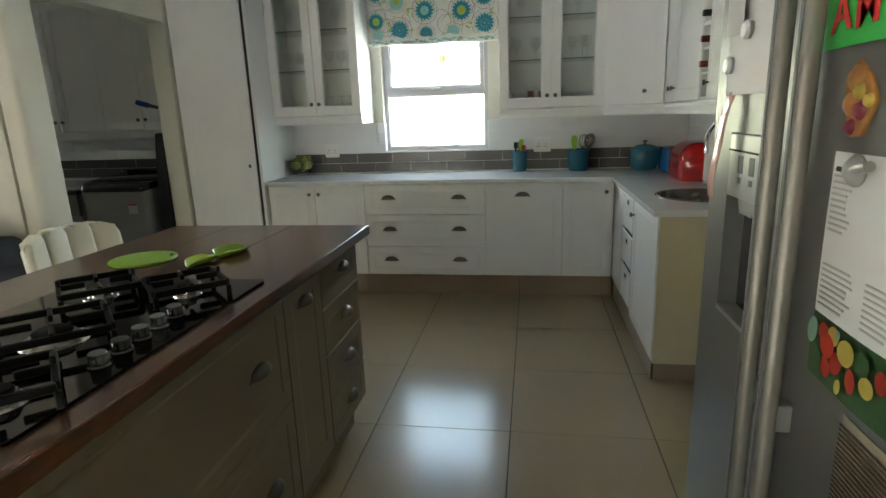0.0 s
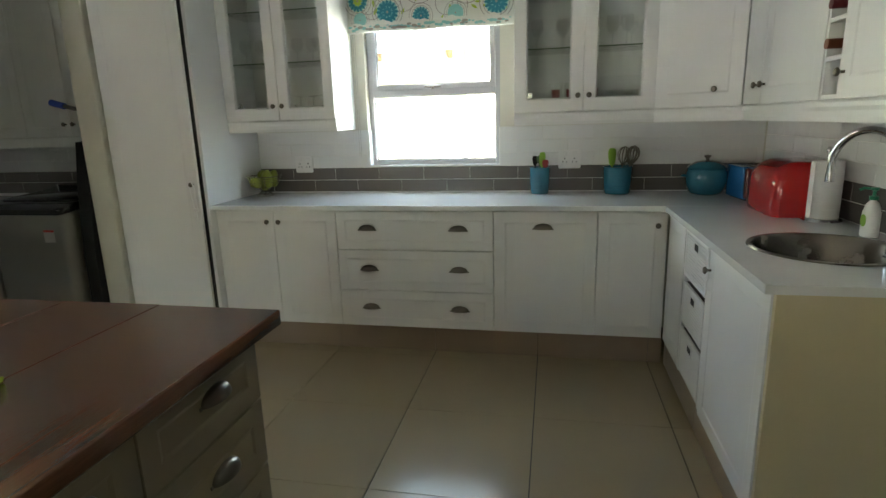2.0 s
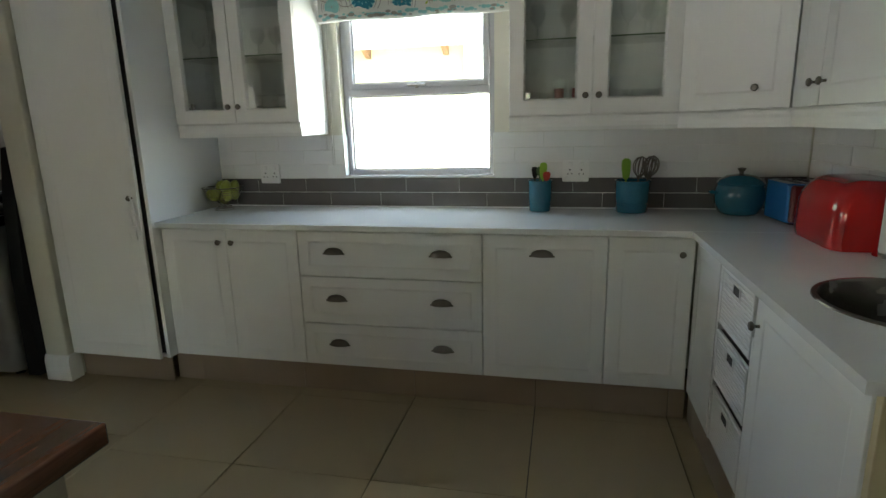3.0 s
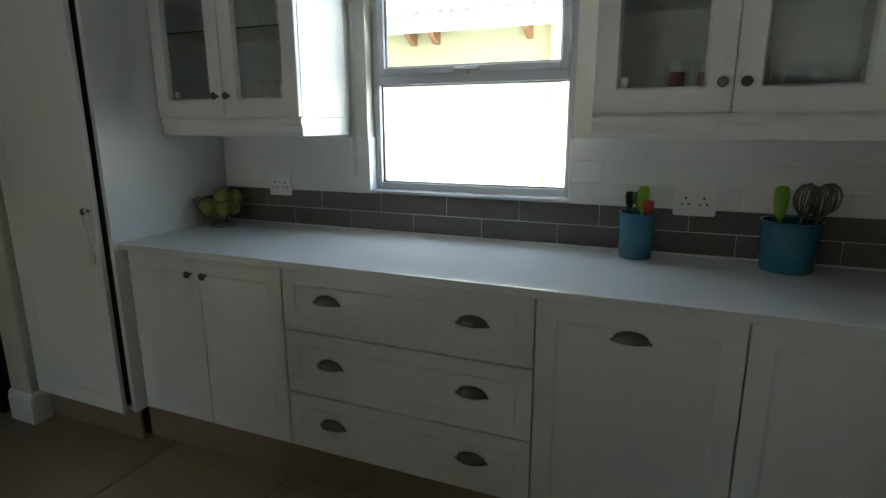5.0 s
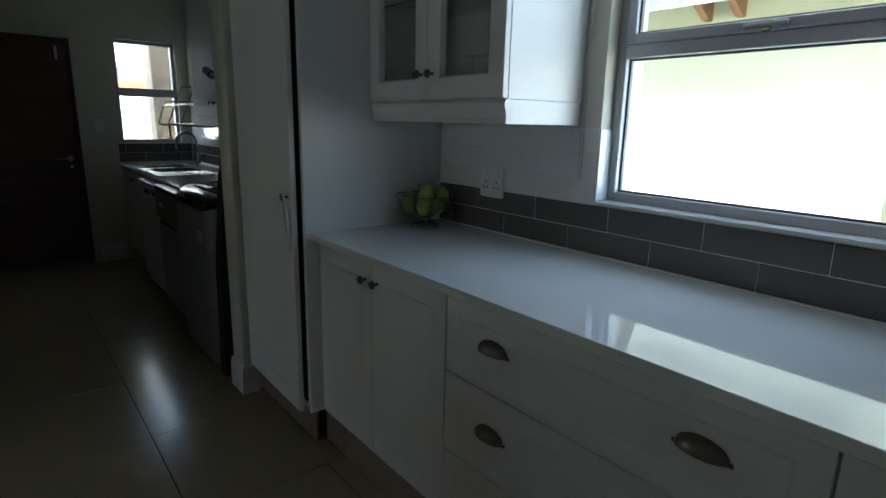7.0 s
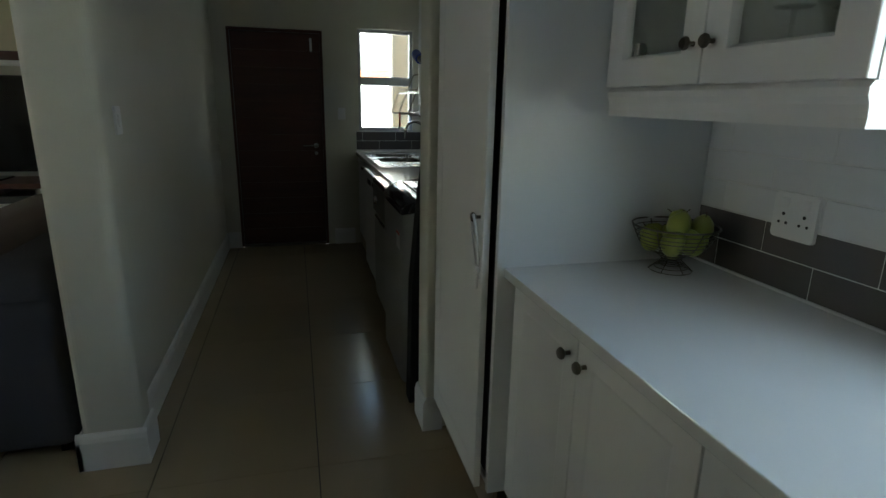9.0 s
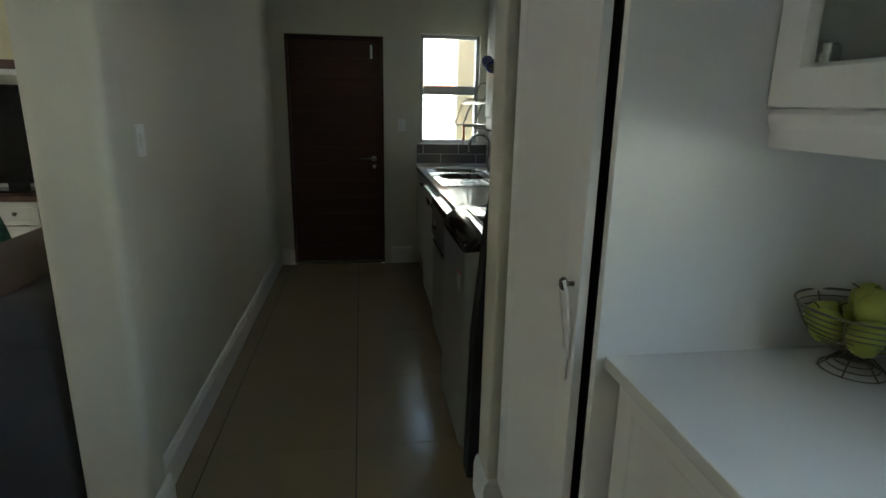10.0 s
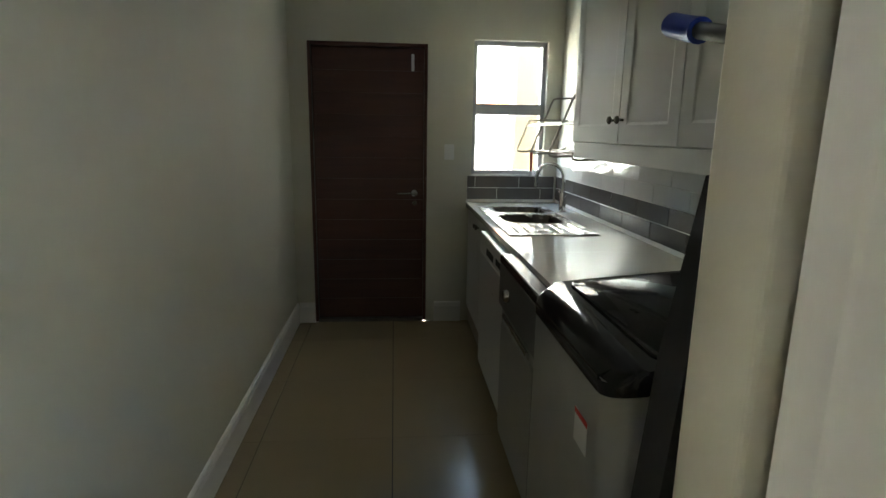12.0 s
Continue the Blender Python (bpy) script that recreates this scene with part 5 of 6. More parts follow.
def petals(cx, cz, r, n, r0, wid, y=6.086):
    bm = bmesh.new()
    for k in range(n):
        a = 2 * math.pi * k / n
        pts = []
        for q in range(9):
            s = q / 8
            rr = r0 + (r - r0) * s
            w = wid * math.sin(math.pi * (0.12 + 0.85 * s)) ** 0.8
            pts.append((rr, w))
        loop = [(x, w) for x, w in pts] + [(x, -w) for x, w in pts[::-1]]
        bm.faces.new([bm.verts.new((cx + x * math.cos(a) - w * math.sin(a), y, cz + x * math.sin(a) + w * math.cos(a))) for x, w in loop])
    return bm


def disc(bm, cx, cz, r, y, n=20):
    bm.faces.new([bm.verts.new((cx + r * math.cos(2 * math.pi * k / n), y, cz + r * math.sin(2 * math.pi * k / n))) for k in range(n)])


def ringline(bm, cx, cz, r, w, y, a0=0, a1=360, n=40):
    for k in range(n):
        p, q = radians(a0 + (a1 - a0) * k / n), radians(a0 + (a1 - a0) * (k + 1) / n)
        bm.faces.new([bm.verts.new((cx + rr * math.cos(a), y, cz + rr * math.sin(a))) for rr, a in ((r, p), (r + w, p), (r + w, q), (r, q))])


def flower(cx, cz, r, inner, outer):
    back = bmesh.new()
    disc(back, cx, cz, r * 0.93, 6.0869, 28)
    part("printed_flower", back, INKAQUA, bl)
    part("printed_flower", petals(cx, cz, r, 16, r * 0.42, r * 0.13, 6.0865), outer, bl)
    bm = petals(cx, cz, r * 0.5, 9, r * 0.14, r * 0.11, 6.0855)
    disc(bm, cx, cz, r * 0.2, 6.0853)
    part("printed_flower", bm, inner, bl)
    g = bmesh.new()
    ringline(g, cx, cz, r * 1.32, r * 0.06, 6.0868)
    ringline(g, cx, cz, r * 1.05, r * 0.05, 6.0866)
    disc(g, cx, cz, r * 0.1, 6.0848)
    part("printed_vine", g, INKGREY, bl)


for cx, cz, r, a, b in ((-1.255, 2.13, 0.066, INKLIME, INKTEAL), (-1.062, 2.055, 0.074, INKTEAL, INKTEAL), (-0.852, 2.195, 0.076, INKAQUA, INKTEAL), (-0.845, 2.02, 0.056, INKTEAL, INKTEAL), (-0.555, 2.18, 0.078, INKLIME, INKTEAL), (-0.372, 2.075, 0.076, INKTEAL, INKTEAL), (-0.625, 2.025, 0.052, INKAQUA, INKAQUA), (-1.245, 2.018, 0.045, INKAQUA, INKAQUA), (-1.08, 2.27, 0.060, INKLIME, INKAQUA), (-1.25, 2.345, 0.07, INKTEAL, INKTEAL), (-0.70, 2.37, 0.07, INKTEAL, INKTEAL), (-0.375, 2.275, 0.07, INKTEAL, INKTEAL), (-0.95, 2.39, 0.05, INKLIME, INKLIME)):
    flower(cx, cz, r, a, b)
hm = bmesh.new()
for k in range(46):
    cx, cz, rr_ = BX0 + 0.02 + (BX1 - BX0 - 0.04) * k / 45, random.uniform(1.953, 1.978), random.uniform(0.005, 0.013)
    hm.faces.new([hm.verts.new((cx + rr_ * 1.4 * math.cos(0.7 * q), 6.0745, cz + rr_ * 0.8 * math.sin(0.7 * q))) for q in range(9)])
part("printed_border", hm, INKAQUA, bl)
hm = bmesh.new()
for k in range(24):
    cx, cz, rr_ = random.uniform(BX0 + 0.03, BX1 - 0.03), random.uniform(1.952, 1.98), random.uniform(0.006, 0.014)
    hm.faces.new([hm.verts.new((cx + rr_ * 1.5 * math.cos(0.7 * q), 6.0741, cz + rr_ * 0.7 * math.sin(0.7 * q))) for q in range(9)])
part("printed_border", hm, INKGREY, bl)
lf = bmesh.new()
for k in range(70):
    cx, cz, a, ln_ = random.uniform(BX0 + 0.03, BX1 - 0.03), random.uniform(2.0, 2.43), random.uniform(0, 6.28), random.uniform(0.012, 0.026)
    lf.faces.new([lf.verts.new((cx + ln_ * u * math.cos(a) - ln_ * v * math.sin(a), 6.0872, cz + ln_ * u * math.sin(a) + ln_ * v * math.cos(a))) for u, v in ((-1, 0), (-0.3, 0.35), (0.5, 0.3), (1, 0), (0.5, -0.3), (-0.3, -0.35))])
part("printed_leaves", lf, INKLIME, bl)
vn = bmesh.new()
for k in range(16):
    ringline(vn, random.uniform(BX0 + 0.1, BX1 - 0.1), random.uniform(2.06, 2.36), random.uniform(0.05, 0.09), 0.004, 6.0876, random.uniform(0, 360), random.uniform(400, 560), 24)
for v in vn.verts:
    v.co.x, v.co.z = min(max(v.co.x, BX0), BX1), min(max(v.co.z, 2.0), 2.44)
part("printed_vine", vn, INKGREY, bl)


# ---- glassware in the cabinets ----
def tumbler(x, y, z, r, h, fill=None, group="glasses in the wall cabinets"):
    own = thing("drinking_glass", (x, y, z), "clear glass tumbler standing in the cabinet" if fill is None else "clear tumbler with a dark red inside", "glass", group)
    part("glass_wall", lathe([(0, 0.0005), (r * 0.8, 0.0005), (r * 0.85, 0.004), (r, h), (r * 0.97, h)], (x, y, z), 20), DRINKGLASS, own, smooth=True).visible_shadow = False
    if fill:
        part("candle", lathe([(0, 0.020), (r * 0.58, 0.021), (r * 0.62, h * 0.74), (0, h * 0.74)], (x, y, z), 18), fill, own, "dark red filling", True)


def goblet(x, y, z, r, h, upturned=False):
    own = thing("wine_glass", (x, y, z), "clear stemmed wine glass standing in the cabinet", "glass", "glasses in the wall cabinets")
    part("glass_wall", lathe([(0, 0.0005), (r * 0.9, 0.0005), (r * 0.85, 0.003), (0.005, 0.007), (0.004, h * 0.42), (r * 0.5, h * 0.48), (r, h * 0.68), (r * 0.86, h), (r * 0.84, h)], (x, y, z), 18) if not upturned else lathe([(r * 0.84, 0), (r * 0.86, 0.0005), (r, h * 0.32), (r * 0.5, h * 0.52), (0.004, h * 0.58), (0.005, h - 0.007), (r * 0.85, h - 0.003), (r * 0.9, h), (0, h)], (x, y, z), 18), DRINKGLASS, own, smooth=True).visible_shadow = False


B0 = UZ0 + 0.018
for x, y in ((-0.135, 5.90), (-0.07, 5.98), (0.28, 5.90), (0.36, 5.90), (0.33, 6.0), (0.44, 5.97)):
    tumbler(x, y, B0, 0.034, 0.095)
for x, y in ((-0.01, 5.90), (0.075, 5.93), (0.205, 5.90)):
    tumbler(x, y, B0, 0.038, 0.145, REDFILL)
for x, y in ((-1.61, 5.90), (-1.53, 5.92), (-1.45, 5.90), (-1.57, 6.0), (-1.48, 6.01)):
    goblet(x, y, B0, 0.040, 0.13, True)
tumbler(-1.93, 5.97, B0, 0.033, 0.11)
for x, y in ((-0.12, 5.93), (0.02, 5.98), (0.03, 5.88), (0.30, 5.93), (0.41, 5.98), (0.37, 5.87)):
    goblet(x, y, 1.7585, 0.036, 0.165)
for x, y in ((-1.97, 5.92), (-1.90, 5.99), (-1.84, 5.91), (-1.62, 5.93), (-1.54, 5.98), (-1.47, 5.92)):
    goblet(x, y, 1.7585, 0.038, 0.15)
for x in (-1.95, -1.55, -0.08, 0.34):
    goblet(x, 5.95, 2.0615, 0.036, 0.17)
for x0, x1, h, mt, lb in ((-1.80, -1.735, 0.085, PAPER, "small white box standing in the glass cabinet"), (-1.64, -1.43, 0.115, PAPER, "white stoneware platter leaning inside the cabinet")):
    solo("storage_box", box(x0, x1, 6.06, 6.12, B0, B0 + h, 0.004), mt, lb, "box")

# ---- fridge ----
BEFORE_FRIDGE = set(bpy.data.objects)
FXF, FY1, FYM, FY2 = 0.47, 2.17, 2.632, 3.165
fg = thing("fridge_freezer", (0.85, 2.7, 0.0), "steel side-by-side fridge freezer with papers and magnets", "fridge")
part("cabinet_body", box(FXF + 0.065, 1.42, FY1 + 0.004, FY2 - 0.004, -0.31, 1.87, 0.006), DARKPLASTIC, fg)
part("plinth", box(FXF + 0.08, 1.40, FY1 + 0.02, FY2 - 0.02, -0.353, -0.31), BLACKPLASTIC, fg)
part("gasket", box(FXF + 0.055, FXF + 0.066, FY1 + 0.01, FY2 - 0.01, -0.29, 1.86), GREYGASKET, fg)


def fridge_door(y0, y1, hole=None):
    if not hole:
        return box(FXF, FXF + 0.056, y0, y1, -0.29, 1.875, 0.012, 3)
    t = bmesh.new()
    a, b, c, d = hole
    for p in ((y0, a, -0.29, 1.875), (b, y1, -0.29, 1.875), (a, b, -0.29, c), (a, b, d, 1.875)):
        box(FXF, FXF + 0.056, p[0], p[1], p[2], p[3], bm=t)
    return t


HOLE = (2.822, 3.028, 0.805, 1.29)
fz = part("freezer_door", fridge_door(FYM + 0.003, FY2, HOLE), FRIDGESTEEL, fg)
rc = bmesh.new()
box(FXF + 0.05, FXF + 0.054, HOLE[0], HOLE[1], HOLE[2], HOLE[3], bm=rc)
part("dispenser_recess", rc, BLACKPLASTIC, fz, "dark recess of the water dispenser")
dp = box(FXF - 0.002, FXF + 0.05, HOLE[0] + 0.002, HOLE[1] - 0.002, 1.125, HOLE[3] - 0.002, 0.004)
part("dispenser_panel", dp, SILVER, fz, "grey control panel of the dispenser")
pg = bmesh.new()
for k in range(2):
    box(FXF - 0.0035, FXF, 2.86 + k * 0.07, 2.89 + k * 0.07, 1.19, 1.235, 0.001, 1, bm=pg)
    box(FXF - 0.003, FXF, 2.865 + k * 0.07, 2.885 + k * 0.07, 1.165, 1.18, bm=pg)
part("dispenser_keys", pg, DARKPLASTIC, fz)
part("dispenser_line", box(FXF - 0.003, FXF, HOLE[0], HOLE[1], 1.243, 1.248), BLACKPLASTIC, fz)
part("paddle", prism([(2.87, 1.125), (2.985, 1.125), (2.965, 1.085), (2.89, 1.085)], 0, 0.012, 0.002, m=Matrix(((0, 0, 1, FXF + 0.012), (1, 0, 0, 0), (0, 1, 0, 0), (0, 0, 0, 1)))), SILVER, fz)
part("drip_tray", box(FXF - 0.004, FXF + 0.05, HOLE[0], HOLE[1], 0.800, 0.812, 0.002), SILVER, fz)
fd = part("fridge_door", fridge_door(FY1, FYM - 0.003), FRIDGESTEEL, fg)
for door, y in ((fz, 2.688), (fd, 2.580)):
    h = part("door_handle", prism(rounded(FXF - 0.058, FXF - 0.026, y - 0.022, y + 0.022, 0.012), -0.15, 1.80, 0.006), HANDLEMETAL, door, "long upright steel door handle", True)
    part("handle_groove", box(FXF - 0.0595, FXF - 0.057, y - 0.006, y + 0.006, -0.13, 1.78), GREYGASKET, h)
    for z in (-0.12, 0.70, 1.72):
        part("handle_bracket", box(FXF - 0.030, FXF + 0.002, y - 0.016, y + 0.016, z, z + 0.06, 0.004), SILVER, h)


def pinned(name, y0, y1, z0, z1, mat, label, category, th=0.0012, bow=0.004):
    """Sheet held on the fridge door, bowed slightly off it."""
    bm = bmesh.new()
    n = 10
    rows_ = []
    for i in range(n + 1):
        s = i / n
        rows_.append([bm.verts.new((FXF - 0.0025 - bow * math.sin(math.pi * j / 6) * (1 - s) - 0.001 * math.sin(4 * s + j), y0 + (y1 - y0) * j / 6, z0 + (z1 - z0) * s)) for j in range(7)])
    for a, b in zip(rows_, rows_[1:]):
        for j in range(6):
            bm.faces.new((a[j], a[j + 1], b[j + 1], b[j]))
    ret_ = bmesh.ops.extrude_face_region(bm, geom=bm.faces[:])
    for v in ret_["geom"]:
        if isinstance(v, bmesh.types.BMVert):
            v.co.x += th
    own = thing(name, (FXF, (y0 + y1) / 2, z0), label, category, "papers on the fridge door")
    part("sheet", bm, mat, own, smooth=True)
    return own


gp = pinned("green_card", 2.36, 2.61, 1.449, 1.64, GREENPAPER, "bright green card with red lettering on the fridge", "card")
for k, chh in enumerate("AM"):
    cu = bpy.data.curves.new("letter", "FONT")
    cu.body, cu.size, cu.extrude, cu.offset = chh, 0.085, 0.0006, 0.002
    tmp = bpy.data.objects.new("letter_tmp", cu)
    me = bpy.data.meshes.new_from_object(tmp)
    bpy.data.objects.remove(tmp)
    me.transform(Matrix(((0, 0, -1, 0), (-1, 0, 0, 0), (0, 1, 0, 0), (0, 0, 0, 1))))
    me.transform(Matrix.Translation((FXF - 0.0085, 2.578 - 0.066 * k, 1.475)) @ pose(0, 0, 0, -4, 0, 0))
    me.materials.append(REDINK)
    lt = new("letter", me)
    lt.parent = gp
    lt.matrix_parent_inverse = Matrix.Translation(ROOT_AT[gp.name]).inverted()
mg = thing("fruit_magnet", (FXF, 2.48, 1.31), "orange and plum fruit-basket fridge magnet", "magnet", "magnets on the fridge")
part("board", prism([(2.455, 1.40), (2.49, 1.425), (2.52, 1.40), (2.515, 1.35), (2.49, 1.30), (2.46, 1.305), (2.43, 1.36)], 0, 0.006, 0.002, m=Matrix(((0, 0, -1, FXF), (1, 0, 0, 0), (0, 1, 0, 0), (0, 0, 0, 1)))), ORANGE, mg)
for y, z, r, mt in ((2.49, 1.395, 0.021, ORANGE), (2.495, 1.355, 0.02, ORANGE), (2.468, 1.345, 0.017, PURPLE), (2.475, 1.375, 0.014, YELLOWVEG), (2.49, 1.318, 0.014, PURPLE), (2.447, 1.36, 0.012, YELLOWVEG)):
    part("fruit", xf(lathe([(0, -0.008), (0.7, -0.006), (1, 0), (0.7, 0.006), (0, 0.008)], n=14), Matrix.Translation((FXF - 0.006, y, z)) @ pose(0, 0, 0, 0, -90, 0) @ Matrix.Diagonal((r, r, 1, 1))), mt, mg, smooth=True)
pp = pinned("printed_letter", 2.27, 2.528, 0.985, 1.276, PAPER, "white printed sheet clipped to the fridge door", "paper")
tx = bmesh.new()
for col in range(2):
    z = 1.245
    while z > 1.0:
        if not (1.085 < z < 1.135) and not (z > 1.14 and col == 1):
            ya = 2.512 - col * 0.125
            box(FXF - 0.0085, FXF - 0.0070, ya - random.uniform(0.06, 0.10) * (0.6 if z > 1.14 else 1.0), ya, z, z + 0.0035, bm=tx)
        z -= 0.0105
part("text_lines", tx, INK, pp)
cm = thing("clip_magnet", (FXF, 2.455, 1.24), "grey magnetic clip holding the printed sheet", "magnet", "magnets on the fridge")
part("disc", xf(lathe([(0, 0), (0.026, 0), (0.027, 0.004), (0.020, 0.012), (0.012, 0.018), (0, 0.019)], n=22), Matrix.Translation((FXF - 0.006, 2.452, 1.250)) @ pose(0, 0, 0, 0, -90, 0)), SILVER, cm, smooth=True)
part("jaw", tube([(FXF - 0.015, 2.452, 1.250), (FXF - 0.02, 2.40, 1.262)], 0.009, 10), SILVER, cm, smooth=True)
# slot's shade drawn as a small near-black strip
part("slot", box(FXF - 0.010, FXF - 0.008, 2.478, 2.505, 1.244, 1.252), SHADOWGAP, cm)
ph = pinned("vegetable_picture", 2.28, 2.528, 0.865, 0.986, GREENVEG, "glossy colour picture of vegetables on the fridge", "picture")
blobs = ((2.505, 0.955, 0.030, MINT), (2.47, 0.965, 0.02, REDVEG), (2.455, 0.945, 0.026, REDVEG), (2.44, 0.968, 0.02, YELLOWVEG), (2.425, 0.925, 0.026, REDVEG), (2.40, 0.955, 0.026, YELLOWVEG), (2.455, 0.905, 0.022, REDVEG), (2.38, 0.915, 0.024, REDVEG), (2.36, 0.955, 0.024, GREENVEG), (2.41, 0.89, 0.016, YELLOWVEG), (2.48, 0.915, 0.02, GREENVEG), (2.34, 0.925, 0.02, YELLOWVEG), (2.31, 0.95, 0.022, REDVEG), (2.43, 0.975, 0.01, MINT))
for y, z, r, mt in blobs:
    part("printed_vegetable", xf(lathe([(0, 0), (1, 0), (1, 0.0004), (0, 0.0006)], n=18), Matrix.Translation((FXF - 0.0125 - random.uniform(0, 0.002), y, z)) @ pose(0, 0, 0, random.uniform(-40, 40), 0, 0) @ pose(0, 0, 0, 0, -90, 0) @ Matrix.Diagonal((0.85 * r, r * random.uniform(0.5, 0.95), 1, 1))), mt, ph)
nw = pinned("woven_print", 2.24, 2.402, 0.56, 0.845, NEWS, "brown woven-pattern print hung low on the fridge", "picture")
part("print_lines", (lambda bm_: [box(FXF - 0.0085, FXF - 0.0072, 2.245, 2.398, 0.575 + 0.009 * k, 0.5785 + 0.009 * k, bm=bm_) for k in range(29)] and bm_)(bmesh.new()), STALK, nw)
pf = pinned("notes_sheet", 2.815, 3.09, 1.385, 1.66, PAPER, "curling pale notes pinned on the freezer door", "paper", bow=0.02)
for k, (y, z) in enumerate(((2.935, 1.534), (3.038, 1.461))):
    own = thing("button_magnet", (FXF, y, z), "round pearly button magnet on the notes", "magnet", "magnets on the fridge")
    part("button", xf(lathe([(0, 0), (0.021, 0), (0.022, 0.004), (0.017, 0.010), (0, 0.013)], n=20), Matrix.Translation((FXF - 0.018, y, z)) @ pose(0, 0, 0, 0, -90, 0)), WHITEPLASTIC, own, smooth=True)
    part("button_back", xf(lathe([(0, 0), (0.021, 0), (0.021, 0.012), (0, 0.012)], n=16), Matrix.Translation((FXF - 0.005, y, z)) @ pose(0, 0, 0, 0, -90, 0)), SILVER, own)
nt = box(FXF - 0.024, FXF - 0.0225, 2.95, 3.06, 1.53, 1.64, 0.0004, 1)
solo("photo_card", nt, INK, "small grey photo card under the notes", "card", "papers on the fridge door")
sp2 = bmesh.new()
prev = None
for i in range(13):
    s = i / 12
    y, z, x = 3.00 + 0.075 * s, 1.40 - 0.29 * s, FXF - 0.012 - 0.022 * math.sin(2.6 * s) - 0.004 * math.sin(9 * s)
    row = [sp2.verts.new((x, y - 0.026, z)), sp2.verts.new((x - 0.004, y, z)), sp2.verts.new((x, y + 0.026, z))]
    if prev:
        for j in range(2):
            sp2.faces.new((prev[j], prev[j + 1], row[j + 1], row[j]))
    prev = row
ret = bmesh.ops.extrude_face_region(sp2, geom=sp2.faces[:])
for v in ret["geom"]:
    if isinstance(v, bmesh.types.BMVert):
        v.co.x += 0.0012
CLEARWRAP = material("clear_film_over_label", (0.62, 0.36, 0.32), 0.12, var=0.06, scale=40, coat=0.6)
solo("plastic_strip", sp2, CLEARWRAP, "glossy clear plastic strip hanging from the freezer door", "plastic strip", smooth=True)
# the fridge and all that is on its doors, brought to true size
TRUE_SIZE = Matrix.Translation((0.044, 0.160, 0.283)) @ Matrix.Diagonal((0.80, 0.847, 0.802, 1))
bpy.context.view_layer.update()
for ob in [o for o in bpy.data.objects if o not in BEFORE_FRIDGE and o.parent is None]:
    ob.matrix_world = TRUE_SIZE @ ob.matrix_world

# ---- bar chair ----
bc = thing("bar_chair", (-1.80, 3.44, 0.0), "white leatherette bar chair with channelled back at the island", "chair")
bk = bmesh.new()
for k in range(4):
    y0 = 3.20 + k * 0.122
    t_ = prism(rounded(-0.028, 0.028, -0.061, 0.061, 0.026), 0, 0.40, 0.028)
    for v in t_.verts:
        s = (y0 + 0.061 + v.co.y - 3.44) / 0.244
        v.co.x += 0.05 * s * s - 0.10 * v.co.z / 0.4 * 0.4
        v.co.z -= 0.05 * s ** 4 * (v.co.z / 0.4)
    xf(t_, Matrix.Translation((-1.92, y0 + 0.061, 0.575)))
    join(bk, t_)
part("backrest", bk, LEATHER, bc, smooth=True)
part("seat", prism(rounded(-1.94, -1.50, 3.21, 3.67, 0.06), 0.55, 0.63, 0.025), LEATHER, bc, smooth=True)
part("pedestal", lathe([(0, 0.0), (0.21, 0.0), (0.21, 0.008), (0.06, 0.022), (0.028, 0.03), (0.028, 0.30), (0.02, 0.305), (0.02, 0.55), (0, 0.55)], (-1.72, 3.44, 0), 28), CHROME, bc, smooth=True)
part("foot_ring", tube(arc((-1.72, 3.44, 0.24), 0.15, 0, 345, 24, (1, 0, 0), (0, 1, 0)), 0.01, 8), CHROME, bc, smooth=True)

# ---- lounge seen past the wall end ----
sf = thing("sofa", (-3.7, 3.62, 0.0), "charcoal cloth sofa with its back to the partition wall", "sofa")
part("base", box(-4.72, -2.84, 3.18, 4.06, 0.07, 0.42, 0.04, 3), SOFACLOTH, sf, smooth=True)
for x0, x1 in ((-2.98, -2.80), (-4.76, -4.58)):
    part("armrest", box(x0, x1, 3.16, 4.08, 0.05, 0.66, 0.05, 4), SOFACLOTH, sf, smooth=True)
part("backrest", box(-4.6, -2.82, 3.86, 4.09, 0.40, 0.80, 0.06, 4), SOFACLOTH, sf, smooth=True)
for x0, x1 in ((-3.78, -2.90), (-4.60, -3.80)):
    part("seat_cushion", box(x0, x1, 3.17, 3.86, 0.41, 0.55, 0.05, 4), SOFACLOTH, sf, smooth=True)
    part("back_cushion", box(x0, x1, 3.68, 3.90, 0.55, 0.90, 0.07, 4), BACKCLOTH, sf, "brown-grey loose back cushion", True)
for x in (-2.90, -4.66):
    for y in (3.22, 4.02):
        part("foot", box(x - 0.025, x + 0.025, y - 0.025, y + 0.025, 0.0, 0.07), BLACKPLASTIC, sf)
cu_ = bmesh.new()
for sgn in (1, -1):
    gv = {}
    for i in range(13):
        for j in range(13):
            u, v = i / 6 - 1, j / 6 - 1
            pin = 1 - 0.10 * (u * u * v * v) - 0.04 * (1 - u * u) * v * v - 0.04 * (1 - v * v) * u * u
            gv[i, j] = cu_.verts.new((0.21 * u * pin, 0.075 * sgn * ((1 - u ** 4) * (1 - v ** 4)) ** 0.6, 0.21 * v * pin))
    for i in range(12):
        for j in range(12):
            cu_.faces.new((gv[i, j], gv[i + 1, j], gv[i + 1, j + 1], gv[i, j + 1]))
bmesh.ops.remove_doubles(cu_, verts=cu_.verts, dist=0.0005)
solo("leaf_cushion", xf(cu_, Matrix.Translation((-3.22, 3.60, 0.745)) @ pose(0, 0, 0, -12, 18, -25)), CUSHION, "green palm-leaf patterned cushion propped on the sofa", "cushion", smooth=True)

